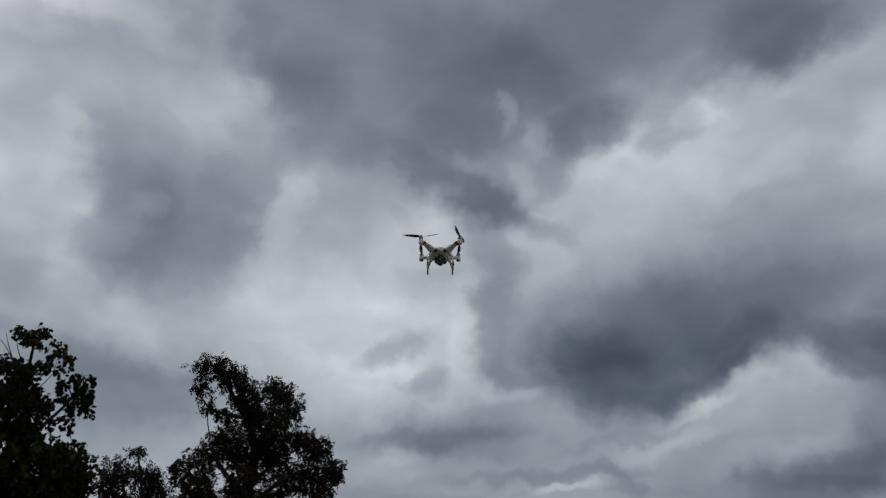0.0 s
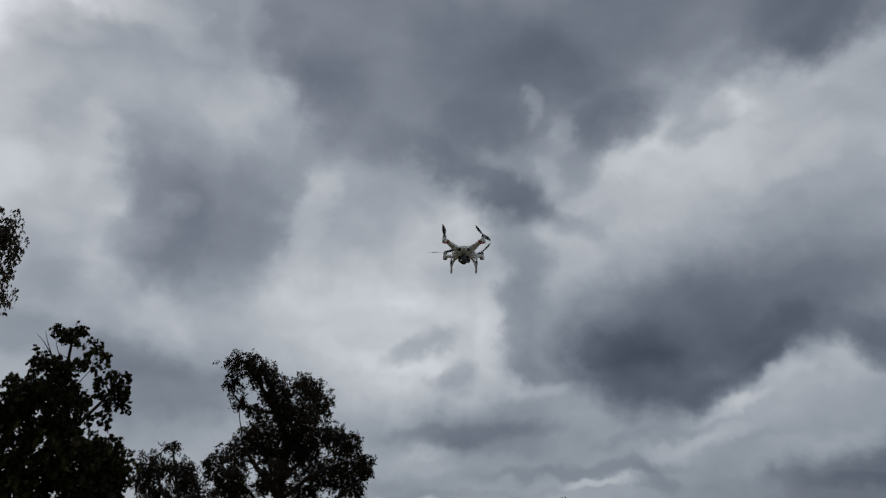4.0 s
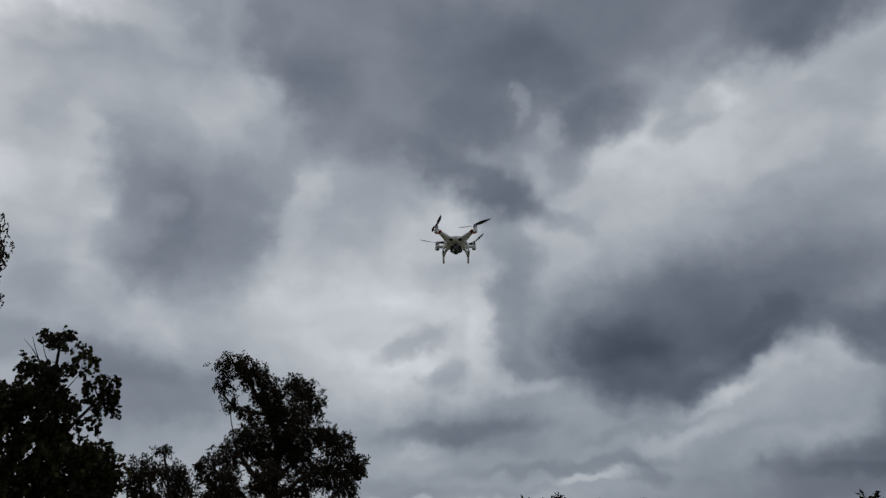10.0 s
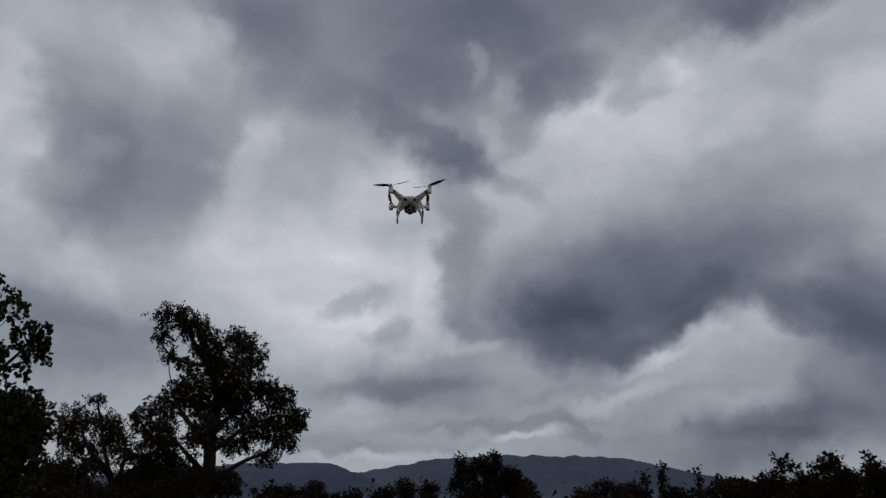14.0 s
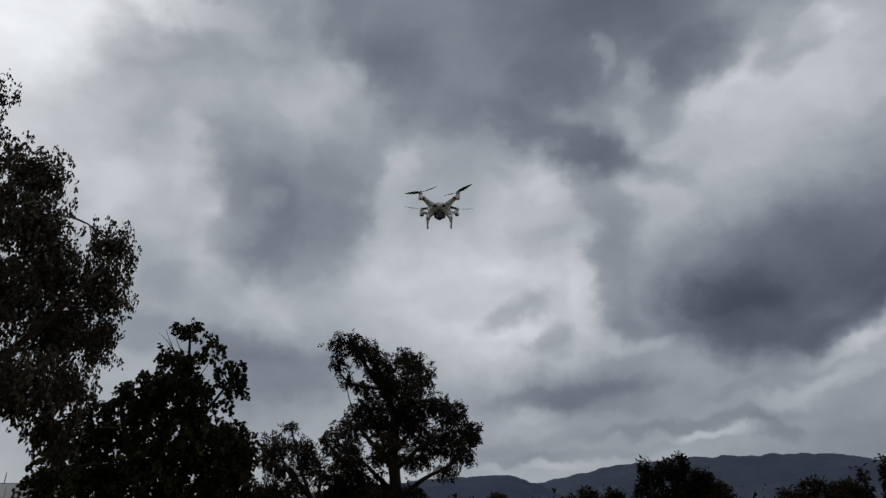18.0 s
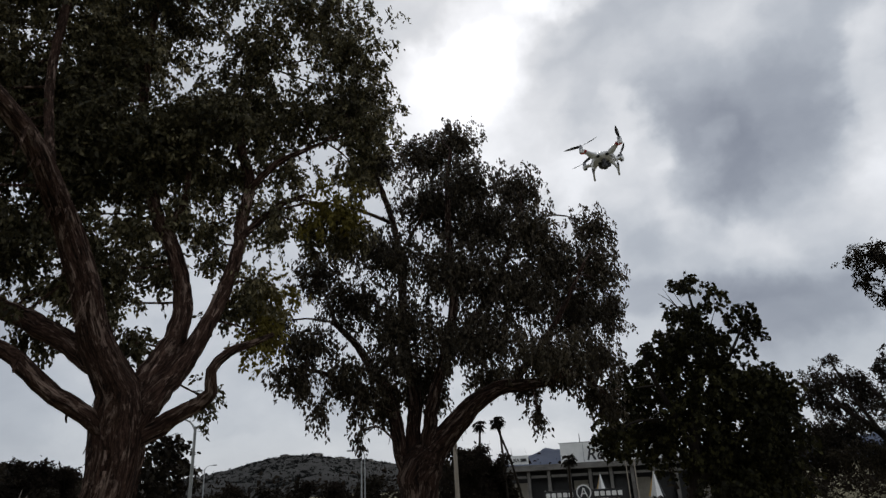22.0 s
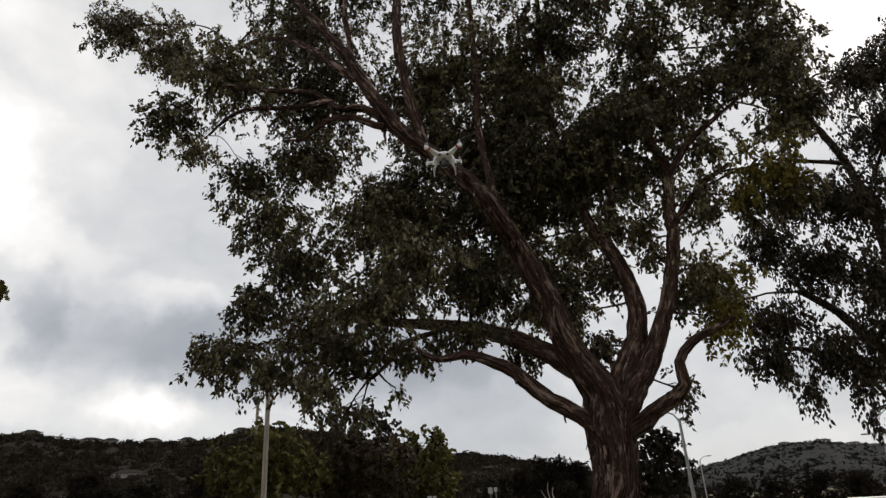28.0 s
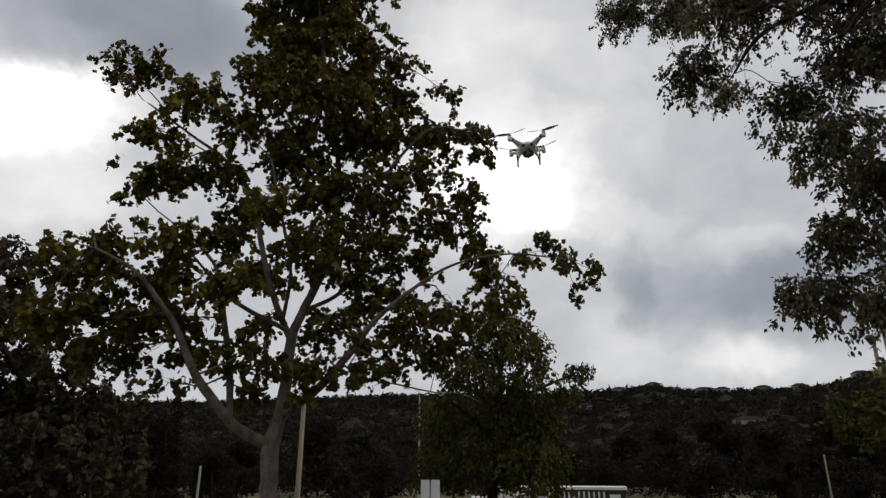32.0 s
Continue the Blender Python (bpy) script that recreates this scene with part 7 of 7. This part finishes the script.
DRONE_ROWS = [
    (0, 0.081, 3.643, 3.413, -181.3, 1.7), (0.5, 0.086, 3.645, 3.411, -181.4, 1.6), (1, 0.087, 3.648, 3.408, -181.4, 1.6), (1.5, 0.071, 3.651, 3.404, -181.1, 1.5),
    (2, 0.060, 3.650, 3.409, -180.9, 1.5), (2.5, 0.066, 3.651, 3.410, -181.0, 1.4), (3, 0.065, 3.656, 3.402, -181.0, 1.4), (3.5, 0.062, 3.660, 3.396, -181.0, 1.3),
    (5.5, 0.083, 3.652, 3.421, -181.3, 1.1), (6, 0.089, 3.652, 3.424, -181.4, 1.1), (6.5, 0.089, 3.651, 3.427, -181.4, 1.0), (7, 0.086, 3.651, 3.430, -181.3, 0.9),
    (7.5, 0.083, 3.654, 3.427, -181.3, 0.8), (8, 0.080, 3.651, 3.435, -181.3, 0.7), (8.5, 0.077, 3.647, 3.445, -181.2, 0.5), (9, 0.079, 3.650, 3.442, -181.2, 0.4),
    (9.5, 0.074, 3.650, 3.445, -181.2, 0.7), (10, 0.077, 3.649, 3.450, -181.2, 0.9), (10.5, 0.084, 3.645, 3.459, -181.3, 1.1), (11, 0.090, 3.648, 3.456, -181.4, 1.4),
    (11.5, 0.103, 3.652, 3.449, -181.6, 1.6), (12, 0.104, 3.656, 3.444, -181.6, 1.8), (12.5, 0.106, 3.659, 3.440, -181.7, 2.1), (13, 0.120, 3.659, 3.442, -181.9, 2.3),
    (13.5, 0.116, 3.656, 3.450, -181.8, 2.5), (14, 0.101, 3.658, 3.449, -181.6, 2.8), (14.5, 0.087, 3.679, 3.452, -181.4, 2.1), (16.5, 0.004, 3.746, 3.499, -180.1, -0.7),
    (17, -0.209, 3.749, 3.526, -176.8, -1.4), (17.5, -0.434, 3.748, 3.534, -173.4, -0.8), (18, -0.657, 3.734, 3.543, -170.0, -0.1), (18.5, -0.894, 3.696, 3.565, -166.4, 0.5),
    (19, -1.115, 3.651, 3.580, -163.0, 1.1), (19.5, -1.297, 3.597, 3.581, -160.2, 1.1), (20, -1.482, 3.555, 3.540, -157.4, 1.1), (20.5, -1.680, 3.478, 3.521, -154.2, 1.2),
    (21, -1.885, 3.368, 3.542, -150.8, 1.7), (21.5, -2.109, 3.229, 3.561, -146.8, 3.1), (22, -2.358, 3.053, 3.572, -142.3, 4.4), (22.5, -2.600, 2.858, 3.574, -137.7, 4.1),
    (23, -2.817, 2.652, 3.580, -133.3, 3.8), (23.5, -3.023, 2.459, 3.602, -129.1, 3.5), (24, -3.253, 2.187, 3.635, -123.9, 3.3), (24.5, -3.438, 1.924, 3.675, -119.2, 3.1),
    (26.5, -3.896, 0.720, 3.936, -100.5, 2.2), (27, -3.974, 0.380, 3.984, -95.5, 1.7), (27.5, -4.023, -0.003, 4.029, -90.0, 1.3), (28, -4.085, -0.323, 4.002, -85.5, 0.8),
    (28.5, -4.089, -0.654, 4.028, -80.9, 1.2), (29, -4.049, -0.951, 3.997, -76.8, 1.6), (29.5, -3.914, -1.368, 4.018, -70.7, 2.0), (30, -3.757, -1.796, 3.987, -64.5, 2.3),
    (30.5, -3.575, -2.171, 3.955, -58.7, 2.7), (31, -3.364, -2.522, 3.915, -53.1, 3.1), (31.5, -3.051, -2.861, 3.904, -46.8, 3.2), (32, -2.787, -3.131, 3.833, -41.7, 3.2),
]


# ---- the drone ----
SHELL = worn("white_plastic", (0.74, 0.74, 0.73), (0.82, 0.82, 0.81), 30.0, 0.32, 0, 0.02)
DARK_PLASTIC = worn("dark_plastic", (0.018, 0.018, 0.02), (0.035, 0.035, 0.037), 40.0, 0.4, 0, 0.03)
GREY_METAL = worn("motor_alloy", (0.16, 0.16, 0.165), (0.28, 0.28, 0.29), 60.0, 0.35, 0.8, 0.02)
RED_TAPE = worn("red_band", (0.26, 0.025, 0.025), (0.36, 0.035, 0.03), 50.0, 0.5, 0, 0.02)
LENS, _nt, _b = material("lens_glass", 0.05)
_b.inputs["Base Color"].default_value = (0.01, 0.01, 0.012, 1)
LED, _nt, _b = material("red_light", 0.4)
_b.inputs["Base Color"].default_value = (0.6, 0.05, 0.04, 1)
_b.inputs["Emission Color"].default_value = (1, 0.06, 0.05, 1)
_b.inputs["Emission Strength"].default_value = 0.04
ARM = 0.1235


def ellipsoid(bm, c, r, u=24, v=14):
    got = bmesh.ops.create_uvsphere(bm, u_segments=u, v_segments=v, radius=1.0)["verts"]
    for w in got:
        w.co = Vector((c[0] + w.co.x * r[0], c[1] + w.co.y * r[1], c[2] + w.co.z * r[2]))
    return got


def smooth(ob):
    for f in ob.data.polygons:
        f.use_smooth = True
    return ob


def flat_tube(rows, sides, squash):
    """A limb of oval section: rows (x, y, z, r), flattened in z."""
    path = spline(rows, 0.008)
    v, q = tube(path, sides, np.random.default_rng(1))
    mid = np.repeat(path[:, 2], sides)
    v[:, 2] = mid + (v[:, 2] - mid) * squash
    return v, q


drone = thing("quadcopter", pose(0, 4, 3), "white camera drone hovering with four spinning propellers", "drone")
# shell: rounded hull whose four arms sweep up to the motors
bm = bmesh.new()
for w in ellipsoid(bm, (0, 0, -0.013), (0.066, 0.090, 0.036), 32, 18):
    # the nose droops to a wedge
    w.co.z -= 0.10 * max(w.co.y - 0.03, 0)
smooth(part("shell", bm, SHELL, drone, "glossy white moulded hull"))
for sx in (-1, 1):
    for sy in (-1, 1):
        v, q = flat_tube([(sx * 0.012, sy * 0.022, -0.018, 0.036), (sx * 0.045, sy * 0.052, -0.012, 0.030), (sx * 0.085, sy * 0.090, 0.006, 0.019), (sx * ARM, sy * ARM, 0.023, 0.0145)], 14, 0.62)
        array_part("arm", v, q, SHELL, drone, smooth=True)
        v, q = tube(spline([(sx * ARM, sy * ARM, -0.003, 0.008), (sx * ARM, sy * ARM, 0.002, 0.0145), (sx * ARM, sy * ARM, 0.026, 0.0145), (sx * ARM, sy * ARM, 0.031, 0.011)], 0.004), 18, np.random.default_rng(2))
        array_part("motor_pod", v, q, SHELL, drone, smooth=True)
        v, q = tube(spline([(sx * ARM, sy * ARM, 0.029, 0.0125), (sx * ARM, sy * ARM, 0.047, 0.0125), (sx * ARM, sy * ARM, 0.050, 0.006)], 0.003), 18, np.random.default_rng(2))
        array_part("motor", v, q, GREY_METAL, drone, "grey metal motor bell", smooth=True)
        # lamp under the arm's end: red in front
        bm = bmesh.new()
        ellipsoid(bm, (sx * ARM * 0.97, sy * ARM * 0.97, 0.001), (0.011, 0.011, 0.006), 14, 8)
        smooth(part("status_light", bm, LED if sy > 0 else DARK_PLASTIC, drone, "red status light" if sy > 0 else "dark status light"))
        if sy > 0:
            v, q = flat_tube([(sx * 0.102, sy * 0.105, 0.0125, 0.0185), (sx * 0.107, sy * 0.1095, 0.0145, 0.0178), (sx * 0.112, sy * 0.1138, 0.0172, 0.0172)], 14, 0.74)
            array_part("red_band", v, q, RED_TAPE, drone, "red band round the arm", smooth=True)
# obstacle sensors in the nose
for sx in (-1, 1):
    bm = bmesh.new()
    ellipsoid(bm, (sx * 0.027, 0.074, -0.024), (0.0145, 0.013, 0.0095), 16, 10)
    eye = smooth(part("sensor", bm, DARK_PLASTIC, drone, "dark forward sensor window"))
    bm = bmesh.new()
    ellipsoid(bm, (sx * 0.027, 0.0855, -0.024), (0.005, 0.003, 0.005), 12, 8)
    smooth(part("sensor_lens", bm, LENS, eye))
bm = bmesh.new()
box(bm, -0.036, -0.064, -0.056, 0.036, 0.028, -0.040, 0.007)
belly = smooth(part("belly_plate", bm, DARK_PLASTIC, drone, "dark underside plate with sensors"))
for sx in (-1, 1):
    bm = bmesh.new()
    bmesh.ops.create_cone(bm, cap_ends=True, segments=14, radius1=0.008, radius2=0.008, depth=0.006, matrix=pose(sx * 0.02, -0.03, -0.058))
    part("belly_sensor", bm, LENS, belly)
bm = bmesh.new()
box(bm, -0.031, -0.112, -0.038, 0.031, -0.06, -0.002, 0.009)
smooth(part("battery", bm, SHELL, drone, "white battery pack in the tail"))
# landing gear: two arches
for sx in (-1, 1):
    rows = [(sx * 0.050, 0.052, -0.020, 0.0135), (sx * 0.068, 0.060, -0.044, 0.0090), (sx * 0.079, 0.066, -0.080, 0.0062), (sx * 0.081, 0.068, -0.118, 0.0052), (sx * 0.080, 0.056, -0.1272, 0.0056),
            (sx * 0.080, 0.0, -0.1285, 0.0055), (sx * 0.080, -0.056, -0.1272, 0.0056), (sx * 0.081, -0.068, -0.118, 0.0052), (sx * 0.079, -0.066, -0.080, 0.0062), (sx * 0.068, -0.060, -0.044, 0.0090), (sx * 0.050, -0.052, -0.020, 0.0135)]
    v, q = tube(spline(rows, 0.006), 12, np.random.default_rng(3))
    gear = array_part("landing_gear", v, q, SHELL, drone, "white arched landing skid", smooth=True)
    for sy in (-1, 1):
        v, q = tube(spline([(sx * 0.0802, sy * 0.0672, -0.105, 0.0070), (sx * 0.081, sy * 0.0682, -0.117, 0.0066), (sx * 0.0801, sy * 0.058, -0.1274, 0.0064)], 0.004), 12, np.random.default_rng(3))
        array_part("rubber_foot", v, q, DARK_PLASTIC, gear, smooth=True)
# gimbal and camera
tube_part("gimbal_neck", [(0, 0.045, -0.045, 0.016), (0, 0.045, -0.062, 0.014), (0, 0.045, -0.08, 0.012)], 14, DARK_PLASTIC, drone, step=0.004)
tube_part("gimbal_arm", [(-0.02, 0.038, -0.072, 0.008), (-0.032, 0.045, -0.083, 0.008), (-0.033, 0.055, -0.099, 0.008), (-0.022, 0.058, -0.105, 0.007)], 12, DARK_PLASTIC, drone, step=0.004)
bm = bmesh.new()
ellipsoid(bm, (0, 0.058, -0.101), (0.0215, 0.0225, 0.0195), 24, 14)
cam_ball = smooth(part("gimbal_camera", bm, DARK_PLASTIC, drone, "dark gimbal-mounted camera"))
bm = bmesh.new()
bmesh.ops.create_cone(bm, cap_ends=True, segments=24, radius1=0.0155, radius2=0.0145, depth=0.022, matrix=pose(0, 0.083, -0.103, 90, 0, 0))
part("lens_barrel", bm, DARK_PLASTIC, cam_ball)
bm = bmesh.new()
ellipsoid(bm, (0, 0.094, -0.103), (0.011, 0.004, 0.011), 16, 8)
smooth(part("lens", bm, LENS, cam_ball, "dark glass lens"))
# propellers: hub and two twisted blades each
propellers = []
for sx, sy in ((-1, 1), (1, 1), (-1, -1), (1, -1)):
    bm = bmesh.new()
    bmesh.ops.create_cone(bm, cap_ends=True, segments=18, radius1=0.011, radius2=0.007, depth=0.012)
    prop = smooth(part("propeller", bm, GREY_METAL, drone, "spinning two-blade propeller"))
    spin = sx * sy
    for s in (-1, 1):
        rows = []
        for i in range(15):
            u = i / 14
            r = 0.008 + 0.112 * u
            chord = 0.0105 * (0.75 + 1.3 * u * (1 - u) * 2 - 0.62 * u)
            pitch = radians(26 - 18 * u) * spin
            sweep = -0.010 * u * u * spin
            rows.append([(s * r, s * (sweep + c * chord * math.cos(pitch)), c * chord * math.sin(pitch) + e + 0.014 * u ** 1.3) for c, e in ((-1, 0), (0, 0.0011), (1, 0), (0, -0.0011))])
        v = np.array(rows).reshape(-1, 3)
        q = [(i * 4 + a, i * 4 + (a + 1) % 4, i * 4 + 4 + (a + 1) % 4, i * 4 + 4 + a) for i in range(14) for a in range(4)] + [(56, 57, 58, 59), (3, 2, 1, 0)]
        array_part("blade", v, q, DARK_PLASTIC, prop, "dark grey blade", smooth=True)
    propellers.append((prop, sx * ARM, sy * ARM, spin))

# bearing of each propeller's blades on the drone, second by second
FRONT_LEFT = [0, 115, 0, 150, 90, 30, 110, 110, 15, 8, 70, 12, 120, 125, 10, 60, 140, 35, 20, 15, 105, 8, 15, 170, 130, 60, 20, 15, 100, 35, 150, 110, 10]
FRONT_RIGHT = [110, 25, 35, 40, 120, 20, 75, 160, 40, 172, 35, 100, 155, 40, 35, 100, 10, 55, 45, 115, 50, 8, 100, 20, 45, 130, 70, 165, 30, 80, 20, 60, 15]
REAR_LEFT = [95, 170, 175, 100, 20, 70, 60, 178, 165, 60, 175, 20, 90, 105, 100, 30, 70, 25, 0, 90, 30, 100, 45, 150, 10, 80, 120, 60, 5, 90, 130, 20, 160]
REAR_RIGHT = [85, 85, 90, 8, 60, 120, 145, 15, 15, 85, 55, 100, 145, 100, 90, 20, 150, 40, 160, 160, 80, 20, 70, 110, 30, 0, 140, 90, 55, 10, 75, 120, 20]


def motions():
    walk(drone, [(t, pose(x, y, z - 0.013, 0, 0, yaw) @ pose(0, 0, 0, PITCH, bank, 0)) for t, x, y, z, yaw, bank in DRONE_ROWS])
    for (prop, x, y, spin), stand in zip(propellers, (FRONT_RIGHT, FRONT_LEFT, REAR_RIGHT, REAR_LEFT)):
        # many turns a second: what shows is where the blades stand at each tenth
        rows, turn = [(0, pose(x, y, 0.054, 0, 0, -stand[0]))], -stand[0]
        for k in range(1, len(stand)):
            # on by three half-turns and what the next stand asks for
            step = ((-stand[k] - turn) * spin % 180 + 540) * spin
            rows += [(k - 1 + n / 10, pose(x, y, 0.054, 0, 0, turn + step * n / 10)) for n in range(1, 11)]
            turn += step
        walk(prop, rows)


PITCH = 0.0

motions()
